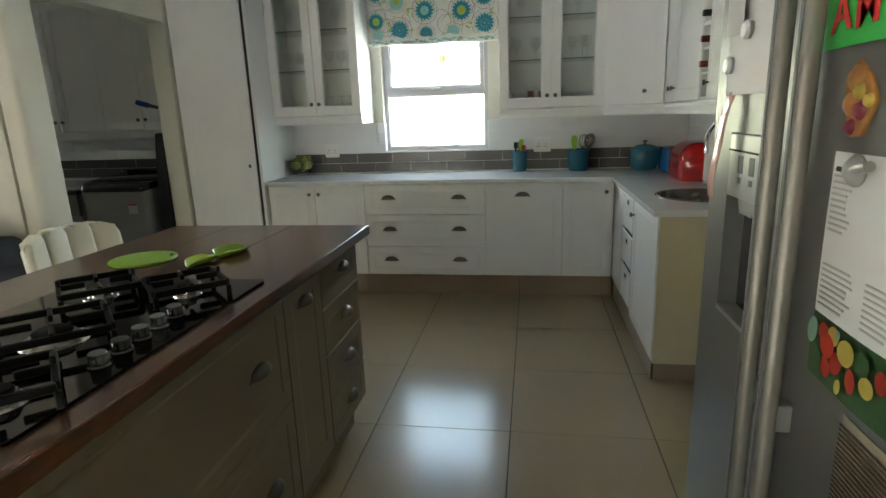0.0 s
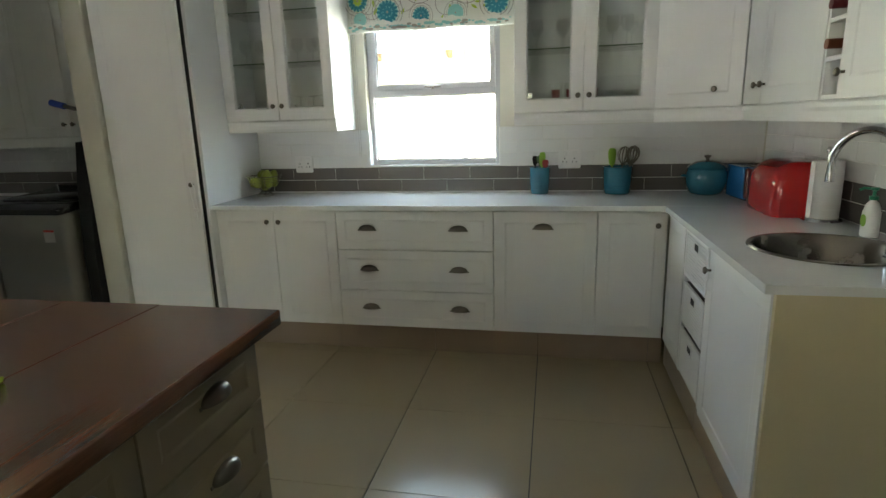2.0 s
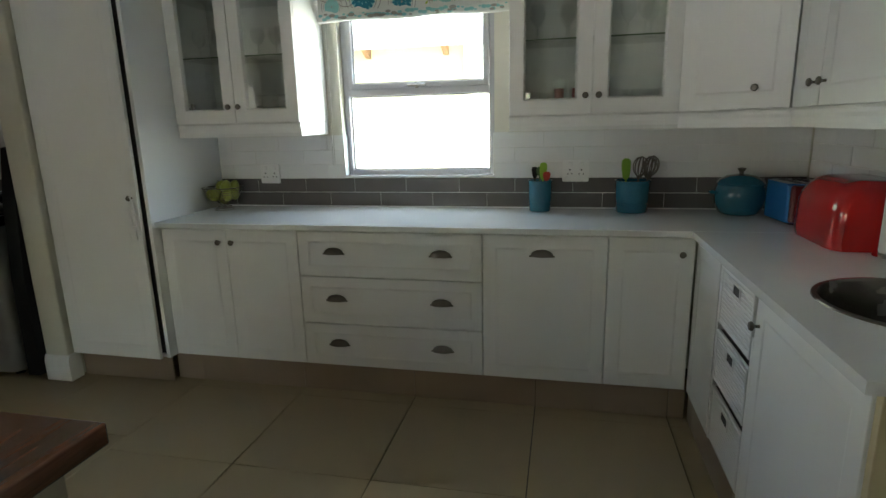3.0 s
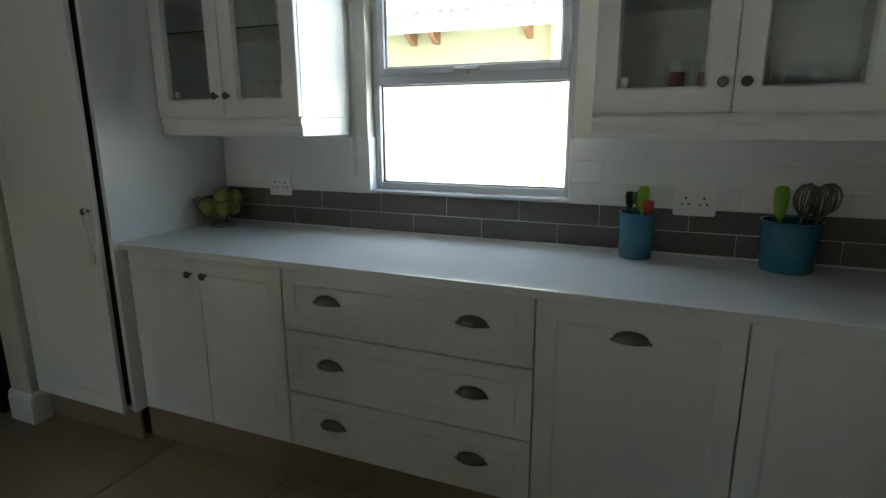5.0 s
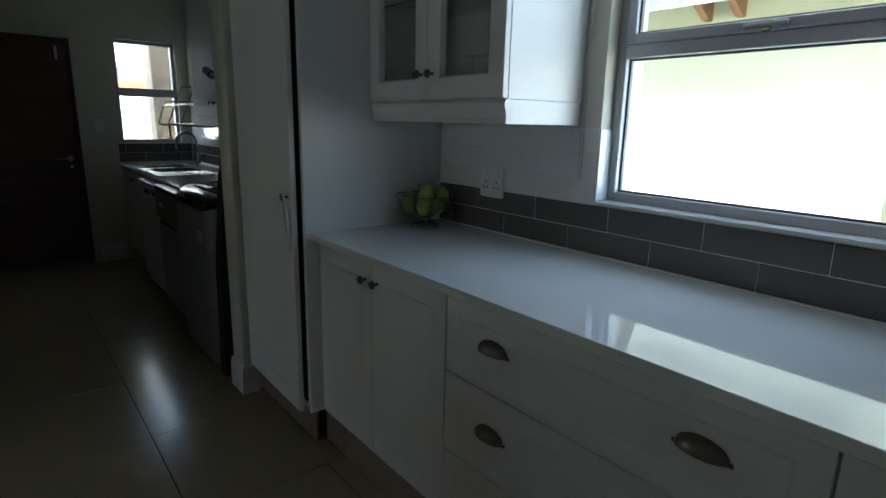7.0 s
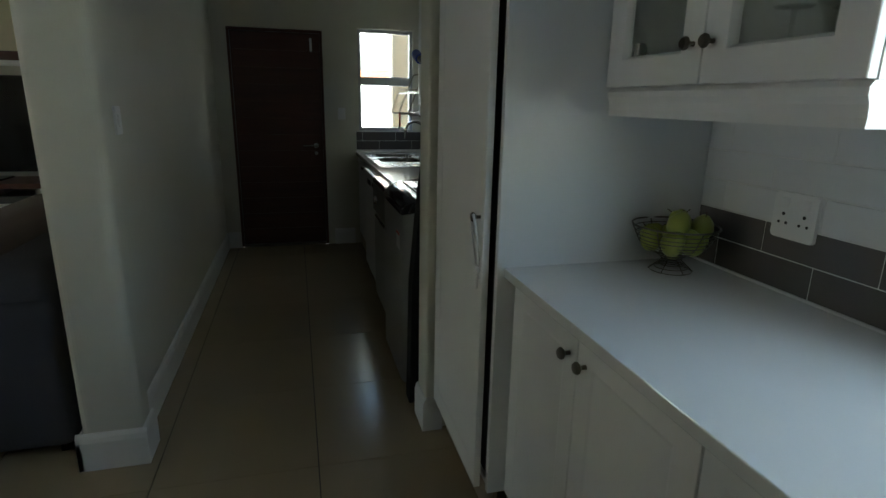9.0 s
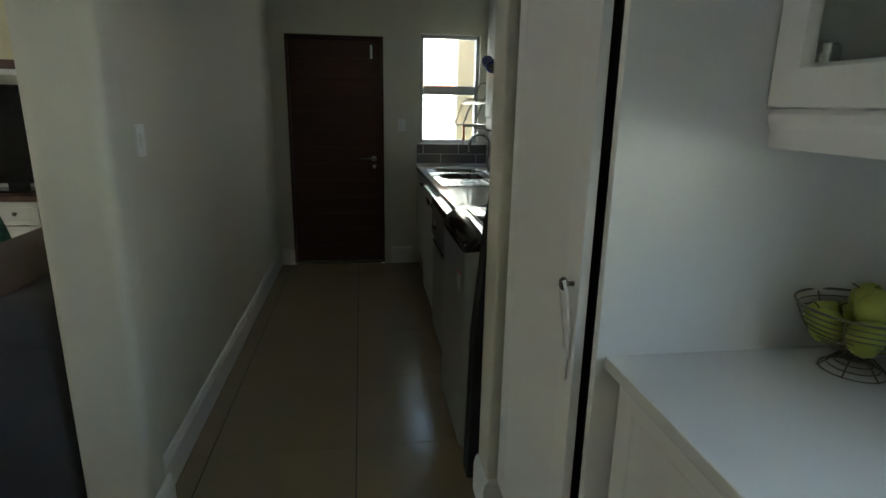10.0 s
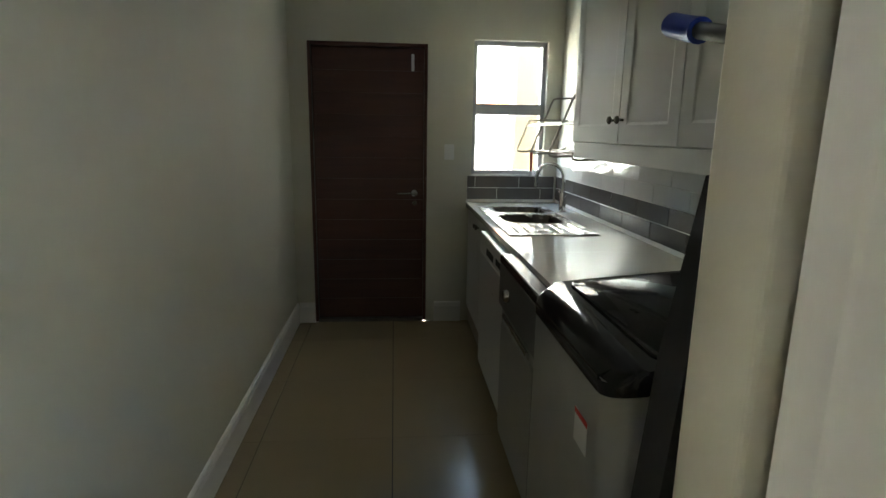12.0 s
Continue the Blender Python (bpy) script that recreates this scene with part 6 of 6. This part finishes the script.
tu = thing("tv_unit", (-5.75, 2.1, 0.0), "white lounge unit with wooden top and open shelves", "tv unit")
tb = bmesh.new()
box(-5.985, -5.54, 0.6, 3.55, 0.05, 0.08, bm=tb)
for y in (0.6, 1.5, 2.28, 2.62, 2.98, 3.53):
    box(-5.985, -5.545, y, y + 0.02, 0.08, 0.66, bm=tb)
box(-5.985, -5.975, 0.62, 3.53, 0.08, 0.66, bm=tb)
part("body", tb, WHITE, tu)
part("wooden_top", box(-5.985, -5.52, 0.58, 3.57, 0.66, 0.70, 0.004), DOORWOOD, tu, "dark wooden top board")
for y0, y1 in ((0.62, 1.5), (1.52, 2.28), (2.30, 2.62), (3.0, 3.53)):
    for z0, z1 in ((0.09, 0.47), (0.48, 0.655)):
        d = part("drawer_front", shaker(y0 + 0.004, y1 - 0.004, z0, z1, face_pose(-5.54, 0, 90), rail=0.035), WHITE, tu)
        part("knob", knob((y0 + y1) / 2, (z0 + z1) / 2, face_pose(-5.54, 0, 90)), PEWTER, d, "", True)
for z in (0.22, 0.37, 0.52):
    part("open_shelf", box(-5.97, -5.55, 2.64, 2.98, z, z + 0.014), WHITE, tu)
for z, mt in ((0.095, DARKPLASTIC), (0.24, BLACKPLASTIC), (0.54, DARKPLASTIC)):
    solo("media_box", box(-5.90, -5.60, 2.68, 2.94, z - 0.001 if z < 0.1 else z - 0.0055, z + 0.05, 0.004), mt, "dark set-top box on the open shelf", "media box", "media boxes")
tv = thing("television", (-5.8, 2.35, 0.70), "large dark flat television on the lounge unit", "television")
part("screen_frame", box(-5.84, -5.79, 1.50, 3.20, 0.76, 1.50, 0.006), BLACKPLASTIC, tv)
part("screen", box(-5.7895, -5.787, 1.515, 3.185, 0.775, 1.485), BLACKGLASS, tv)
part("stand", box(-5.92, -5.70, 2.0, 2.7, 0.70, 0.715, 0.004), BLACKPLASTIC, tv)
part("stand_neck", box(-5.86, -5.82, 2.28, 2.42, 0.71, 0.80, 0.004), BLACKPLASTIC, tv)
solo("picture_ledge", box(-5.985, -5.80, 1.2, 3.6, 1.575, 1.61, 0.003), WHITE, "white ledge on the wall above the television", "shelf")
solo("ledge_beam", box(-5.985, -5.83, 1.2, 3.6, 1.612, 1.68, 0.003), DOORWOOD, "dark wooden beam along the lounge wall", "shelf")

# ---- scullery ----
LY, LZ = 5.455, 0.888
lu = [("scullery_cabinet", -5.985, -5.04, [("door", -5.985, -5.50, 0.125, 0.852, [("knob", -5.54, 0.79)]), ("door", -5.50, -5.04, 0.125, 0.852, [("knob", -5.46, 0.79)])], "white two-door scullery base cabinet by the window")]
for nm, a, b, fr_, lb in lu:
    base_unit(0, LY + 0.06, 0, a, b, 0.61, lb, fr_, group="scullery units", name=nm, z0=0.12, z1=0.70)
solo("kick_scullery", box(-5.985, -5.04, 5.53, 5.542, 0, 0.12), KICKTILE, "beige tiled kick under the scullery cabinet", "kick board", kind="structure")
dw = thing("dishwasher", (-4.7, 5.75, 0.0), "white freestanding dishwasher under the scullery worktop", "dishwasher")
part("body", box(-5.03, -4.37, LY + 0.03, 6.10, 0.03, 0.852, 0.004), WHITEPLASTIC, dw)
part("door", box(-5.028, -4.372, LY + 0.005, LY + 0.03, 0.10, 0.74, 0.005), WHITEPLASTIC, dw)
cpn = part("control_panel", box(-5.028, -4.372, LY, LY + 0.03, 0.745, 0.85, 0.006), WHITEPLASTIC, dw)
# recess not sunk: a near-black block gives its shade
part("grip", box(-4.80, -4.62, LY - 0.003, LY + 0.004, 0.765, 0.80, 0.003), SHADOWGAP, cpn, "near-black block drawn for the grip recess's shade")
part("display", box(-4.55, -4.44, LY - 0.002, LY + 0.004, 0.775, 0.805, 0.001, 1), SHADOWGAP, cpn)
for x in (-5.0, -4.4):
    part("foot", box(x - 0.02, x + 0.02, LY + 0.08, LY + 0.12, 0.0, 0.03), BLACKPLASTIC, dw)
dr = thing("silver_dishwasher", (-4.03, 5.75, 0.0), "silver dishwasher with a dark control panel", "dishwasher")
part("body", box(-4.345, -3.715, LY + 0.02, 6.10, 0.03, 0.834, 0.006), SILVER, dr)
part("front_panel", box(-4.343, -3.717, LY - 0.005, LY + 0.02, 0.05, 0.655, 0.008), SILVER, dr)
cp2 = part("control_panel", prism([(LY - 0.02, 0.66), (LY + 0.02, 0.66), (LY + 0.02, 0.835), (LY - 0.020, 0.835)], -4.343, -3.717, m=Matrix(((0, 0, 1, 0), (1, 0, 0, 0), (0, 1, 0, 0), (0, 0, 0, 1)))), FRIDGESTEEL, dr)
part("top_strip", box(-4.345, -3.715, LY - 0.022, LY + 0.045, 0.836, 0.874, 0.008), BLACKPLASTIC, dr, "glossy black top edge")
part("dial", xf(lathe([(0, 0), (0.027, 0), (0.027, 0.012), (0.021, 0.022), (0, 0.023)], n=22), Matrix.Translation((-4.15, LY - 0.02, 0.745)) @ pose(0, 0, 0, 90, 0, 0)), STEEL, cp2, "silver dial", True)
part("door_panel", prism(rounded(-4.30, -3.76, 0.10, 0.60, 0.03), 0, 0.012, 0.004, m=Matrix.Translation((0, LY - 0.004, 0)) @ pose(0, 0, 0, 90, 0, 0)), SILVER, dr)
part("door_grip", box(-4.25, -3.81, LY - 0.024, LY - 0.014, 0.622, 0.642, 0.004), STEEL, dr)
for x in (-4.31, -3.75):
    part("foot", box(x - 0.02, x + 0.02, LY + 0.05, LY + 0.09, 0.0, 0.03), BLACKPLASTIC, dr)

wm = thing("washing_machine", (-3.34, 5.74, 0.0), "silver top-loading washing machine with glossy black lid", "washing machine")
wx0, wx1, wy0, wy1 = -3.665, -3.035, 5.40, 6.06
part("body", prism(rounded(wx0, wx1, wy0, wy1, 0.07, 7), 0.03, 0.893), SILVER, wm, smooth=True)


def deck_z(y):
    """Height of the sloping top over its low front edge."""
    s_ = (y - wy0) / (wy1 - wy0)
    return 0.055 * s_ - 0.030 * max(0.0, 1 - s_ / 0.13) ** 2


top = prism(rounded(wx0 - 0.003, wx1 + 0.003, wy0 - 0.004, wy1, 0.072, 7), 0.0, 0.05, 0.022)
bmesh.ops.bisect_plane(top, geom=top.verts[:] + top.edges[:] + top.faces[:], plane_co=(0, wy0 + 0.05, 0), plane_no=(0, 1, 0))
bmesh.ops.bisect_plane(top, geom=top.verts[:] + top.edges[:] + top.faces[:], plane_co=(0, wy0 + 0.09, 0), plane_no=(0, 1, 0))
for v in top.verts:
    v.co.z = 0.880 + v.co.z + deck_z(v.co.y) * (1 if v.co.z > 0.01 else 0.55)
part("top_deck", top, BLACKPLASTIC, wm, "glossy black sloping top deck", True)
ldp = prism(rounded(wx0 + 0.035, wx1 - 0.035, wy0 + 0.10, wy1 - 0.10, 0.03, 5), 0.0, 0.008, 0.003)
for v in ldp.verts:
    v.co.z += 0.928 + deck_z(v.co.y)
part("lid", ldp, BLACKGLASS, wm, "flush dark glass lid", True)
part("console", box(wx0 + 0.01, wx1 - 0.01, wy1 - 0.09, wy1 - 0.005, 0.965, 1.0, 0.012), BLACKPLASTIC, wm)
stk = part("sticker", box(-3.225, -3.145, wy0 - 0.0012, wy0 + 0.001, 0.685, 0.765), PAPER, wm, "white sticker with a red band")
part("sticker_band", box(-3.225, -3.145, wy0 - 0.0020, wy0 - 0.0011, 0.752, 0.765), REDINK, stk)
for x in (wx0 + 0.07, wx1 - 0.07):
    for y in (wy0 + 0.07, wy1 - 0.07):
        part("foot", lathe([(0, 0), (0.025, 0), (0.02, 0.031), (0, 0.031)], (x, y, 0), 12), BLACKPLASTIC, wm)

swt = bmesh.new()
LX0, LX1 = -5.988, -3.72
plate_hole(swt, LX0, -5.385, LY + 0.045, 6.146, -5.56, 5.775, 0.135, 0.155, LZ, 5.0)
plate_hole(swt, -5.385, -4.30, LY + 0.045, 6.146, -5.19, 5.765, 0.165, 0.165, LZ, 5.0)
box(-4.30, LX1, LY + 0.045, 6.146, LZ - 0.032, LZ, 0.001, 1, bm=swt)
box(LX0, -4.30, LY + 0.0425, LY + 0.045, LZ - 0.032, LZ + 0.0002, bm=swt)
SCTOP = material("pale_scullery_laminate", (0.60, 0.585, 0.54), 0.10, var=0.04, scale=3, fine=300, rough_var=0.03)
solo("scullery_worktop", swt, SCTOP, "pale shiny worktop over the scullery appliances", "worktop")
ss = thing("scullery_sink", (-5.1, 5.76, LZ), "stainless double-bowl sink with ribbed drainer under the window", "sink")
for bx, by, rx, ry in ((-5.56, 5.775, 0.133, 0.153), (-5.19, 5.765, 0.163, 0.163)):
    part("basin", bowl(bx, by, rx, ry, LZ + 0.001, 0.16, power=5.0, rim=0.010), BASINSTEEL, ss, smooth=True)
deck = bmesh.new()
plate_hole(deck, -5.72, -5.385, 5.545, 5.995, -5.56, 5.775, 0.138, 0.158, LZ + 0.004, 5.0, 0.003)
plate_hole(deck, -5.385, -4.68, 5.545, 5.995, -5.19, 5.765, 0.168, 0.168, LZ + 0.004, 5.0, 0.003)
box(-5.72, -4.68, 5.541, 5.545, LZ + 0.0002, LZ + 0.0062, 0.001, 1, bm=deck)
box(-4.68, -4.675, 5.541, 5.995, LZ + 0.0002, LZ + 0.0062, 0.001, 1, bm=deck)
part("deck", deck, STEEL, ss)
for k in range(7):
    part("drainer_rib", tube([(-4.99, 5.60 + k * 0.055, LZ + 0.0045), (-4.72, 5.60 + k * 0.055, LZ + 0.0045)], 0.0045, 6), STEEL, ss)
swan_tap(-5.50, 6.05, LZ + 0.001, 250, 0.30, 0.17, "scullery_tap", "chrome swan-neck tap at the scullery sink")

# wall cabinets of the scullery
VY = 5.79
for a, b, ka in ((-4.57, -3.63, -4.06), (-3.63, -2.856, -3.262)):
    wall_unit("scullery_wall_cabinet", 0, VY, 0, [(a, ka, ka - 0.035), (ka, b, ka + 0.035)], WY - VY - 0.012, "white two-door wall cabinet over the washing machine", z0=1.34, z1=2.40)
bm = box(-4.57, -2.856, VY + 0.008, VY + 0.028, 1.272, 1.339, 0.002, 1)
box(-4.57, -4.55, VY + 0.028, WY - 0.012, 1.272, 1.339, bm=bm)
solo("pelmet", bm, WHITE, "white plain pelmet under the scullery cabinets", "pelmet", "pelmets under the wall cabinets")

RACKWIRE = material("dulled_rack_wire", (0.30, 0.27, 0.24), 0.38, metal=0.8, var=0.08)
# wire plate rack on the wall by the window
rk = thing("plate_rack", (-4.9, 6.0, 1.26), "bent-wire two-tier plate rack fixed beside the window", "dish rack")
RX0, RX1 = -5.76, -4.60
for x, high in ((RX0, False), (-5.38, True), (-4.99, True), (RX1, False)):
    hoop = [(x, 6.135, 1.285), (x, 6.10, 1.268), (x, 5.83, 1.256), (x, 5.806, 1.262), (x, 5.803, 1.275)]
    hoop += [(x, 5.915, 1.555), (x, 5.925, 1.572), (x, 5.945, 1.578), (x, 6.135, 1.585)] if high else [(x, 5.875, 1.455), (x, 5.89, 1.462), (x, 6.135, 1.462)]
    part("side_hoop", tube(hoop, 0.006, 8), RACKWIRE, rk, smooth=True)
for y, z in ((6.13, 1.29), (6.13, 1.435), (5.858, 1.425), (6.13, 1.58)):
    part("long_wire", tube([(RX0 if z < 1.5 else -5.38, y, z), (RX1 if z < 1.5 else -4.99, y, z)], 0.004, 8), RACKWIRE, rk)
for y in (5.95, 6.04):
    part("plate_rail", tube([(RX0, y, 1.268 + 0.05 * (y - 5.95)), (RX1, y, 1.268 + 0.05 * (y - 5.95))], 0.003, 6), RACKWIRE, rk)
part("tray", box(RX0 + 0.02, RX1 - 0.02, 5.868, 6.12, 1.430, 1.437, 0.002, 1), RACKWIRE, rk, "thin metal shelf of the upper tier")
rdb = thing("dish_brush", (-5.38, 5.806, 1.16), "red-handled dish brush hanging from the rack", "brush")
part("handle", tube([(-5.38, 5.806, 1.264), (-5.38, 5.808, 1.15)], 0.008, 8), REDVEG, rdb)
part("bristles", lathe([(0, 0), (0.014, 0.003), (0.016, 0.03), (0, 0.032)], (-5.38, 5.808, 1.12), 12), WHITEPLASTIC, rdb)

# blue brush and folded board beside the nib
bh = thing("blue_brush", (-2.9, 5.50, 1.52), "blue handheld brush hooked on the wall nib", "brush")
part("ferrule", tube([(-2.848, 5.447, 1.505), (-2.965, 5.450, 1.533)], 0.013, 12), DARKPLASTIC, bh, "dark grey ferrule", True)
part("grip", tube([(-2.945, 5.449, 1.528), (-2.955, 5.45, 1.531), (-2.965, 5.45, 1.533), (-3.03, 5.452, 1.550), (-3.04, 5.452, 1.553)], 0.020, 14), BRUSHBLUE, bh, smooth=True)
ib = thing("ironing_board", (-2.92, 5.7, 0.0), "folded black-covered ironing board leaning by the nib", "ironing board")
outline = [(5.395, 0.03), (5.88, 0.03), (5.86, 0.55), (5.76, 0.95), (5.62, 1.22), (5.53, 1.315), (5.49, 1.31), (5.44, 1.0), (5.405, 0.6)]
part("covered_board", prism(outline, -2.955, -2.868, 0.006, m=Matrix(((0, 0, 1, 0), (1, 0, 0, 0), (0, 1, 0, 0), (0, 0, 0, 1)))), BLACKCLOTH, ib)
part("folded_leg", tube([(-2.972, 5.52, 0.012), (-2.972, 5.62, 0.95), (-2.962, 5.60, 1.1)], 0.011, 8), BLACKPLASTIC, ib)
part("folded_leg", tube([(-2.972, 5.86, 0.012), (-2.972, 5.72, 0.95), (-2.962, 5.64, 1.1)], 0.011, 8), BLACKPLASTIC, ib)
part("foot_bar", tube([(-2.972, 5.46, 0.014), (-2.972, 5.90, 0.014)], 0.013, 8), BRUSHBLUE, ib, "blue-capped foot bar")


def switch(m, label):
    own = thing("light_switch", m.translation, label, "light switch", "light switches")
    part("plate", prism(rounded(-0.034, 0.034, -0.053, 0.053, 0.006), 0, 0.009, 0.003, m=m @ pose(0, 0, 0, 90, 0, 0)), WHITEPLASTIC, own)
    part("rocker", xf(box(-0.014, 0.014, -0.014, -0.008, -0.024, 0.024, 0.003), m), WHITEPLASTIC, own)


switch(Matrix.Translation((-3.085, 4.2855, 1.272)) @ pose(0, 0, 0, 0, 0, 180), "white light switch on the passage wall")
switch(Matrix.Translation((WX + 0.0005, 5.37, 1.24)) @ pose(0, 0, 0, 0, 0, 90), "white light switch beside the back door")

# ---- outside ----
solo("ground", box(-60, 60, -60, 60, -0.4, -0.15), PAVING, "pale concrete ground around the house", "ground", kind="structure")
nb = thing("neighbour_house", (-4.5, 9.5, -0.15), "yellow plastered single-storey house with a grey sheet roof", "house")
part("wall", box(-9.5, -0.86, 8.2, 12.0, -0.15, 2.25, 0.01, 1), YELLOWWALL, nb)
part("corner_pilaster", box(-0.88, -0.70, 8.14, 8.5, -0.15, 2.25, 0.01, 1), YELLOWWALL, nb)
part("fascia", box(-9.6, -0.55, 7.87, 7.89, 2.03, 2.17, 0.003, 1), WHITEOUT, nb, "white painted fascia board")
rf = bmesh.new()
prevr = None
nx = 320
for i in range(nx + 1):
    x = -9.7 + 9.2 * i / nx
    dz = 0.018 * math.sin(2 * math.pi * x / 0.095)
    r_ = [rf.verts.new((x, 7.80, 2.165 + dz)), rf.verts.new((x, 10.2, 3.20 + dz)), rf.verts.new((x, 10.2, 3.17 + dz)), rf.verts.new((x, 7.80, 2.150 + dz))]
    if prevr:
        for k in range(4):
            j = (k + 1) % 4
            rf.faces.new((prevr[k], prevr[j], r_[j], r_[k]))
    prevr = r_
part("roof", rf, ROOFMETAL, nb)
for x in (-4.2, -3.1, -1.98, -1.78, -1.04):
    part("rafter_end", prism([(7.89, 2.14), (8.2, 2.24), (8.2, 1.985), (8.15, 1.99)], x - 0.022, x + 0.022, m=Matrix(((0, 0, 1, 0), (1, 0, 0, 0), (0, 1, 0, 0), (0, 0, 0, 1)))), BROWNWOOD, nb)
bw = thing("boundary_wall", (2.0, 11.0, -0.15), "white boundary wall beyond the neighbour's corner", "wall")
part("wall", box(-0.6, 8.0, 11.0, 11.2, -0.15, 2.4, 0.01, 1), WHITEOUT, bw)
for z in (1.55, 1.95):
    part("rail", box(-0.6, 8.0, 10.96, 11.0, z, z + 0.03), STEEL, bw)
wh = thing("outbuilding", (-10.0, 5.5, -0.15), "white plastered outbuilding with an orange brick band", "house")
part("wall", box(-12.0, -9.2, 1.0, 8.0, -0.15, 3.2, 0.01, 1), WHITEOUT, wh)
part("brick_band", box(-9.2, -9.16, 5.2, 6.8, 1.66, 1.80), BRICKRED, wh, "orange brick band over a dark strip")
part("window_pane", box(-9.2, -9.17, 5.9, 6.3, 1.66, 1.80), BLACKGLASS, wh)
part("eave", box(-9.3, -9.05, 1.0, 8.0, 1.98, 2.04), ROOFMETAL, wh)
gt = thing("gate_pillar", (-6.9, 6.2, -0.15), "beige plastered pillar outside the scullery window", "pillar")
part("shaft", box(-6.8, -6.55, 5.945, 6.6, -0.15, 2.6, 0.01, 1), PILLAR, gt)

# ---- wall and floor tiles ----
tile_field("tiles_north", "grey and white glazed wall tiles above the worktop", "x", 6.1415, -2.077, 1.2195, 5, -1.3515 - 3 * TW, (-1.254, -0.358, 1.075))
tile_field("tiles_east", "grey and white glazed wall tiles behind the sink", "y", 1.2215, 4.113, 6.13, 5, 4.113 - 0.12)
tile_field("tiles_scullery", "grey and white glazed wall tiles above the scullery worktop", "x", 6.1415, WX + 0.012, -2.853, 5, -6.05)
own = tile_field("tiles_scullery_end", "grey glazed wall tiles below the scullery window", "y", WX + 0.0085, 5.50, 6.13, 2, 5.40, None, -1)
XL = lines(-1.935, EX, -0.09, 0.615)
floor_field(XL, lines(-2.0, 6.0, 3.64, 0.615))
floor_field(lines(WX, -1.935, -0.09, 0.615), lines(-2.0, 6.0, 4.976, 0.593), 0.0008, 0.002)
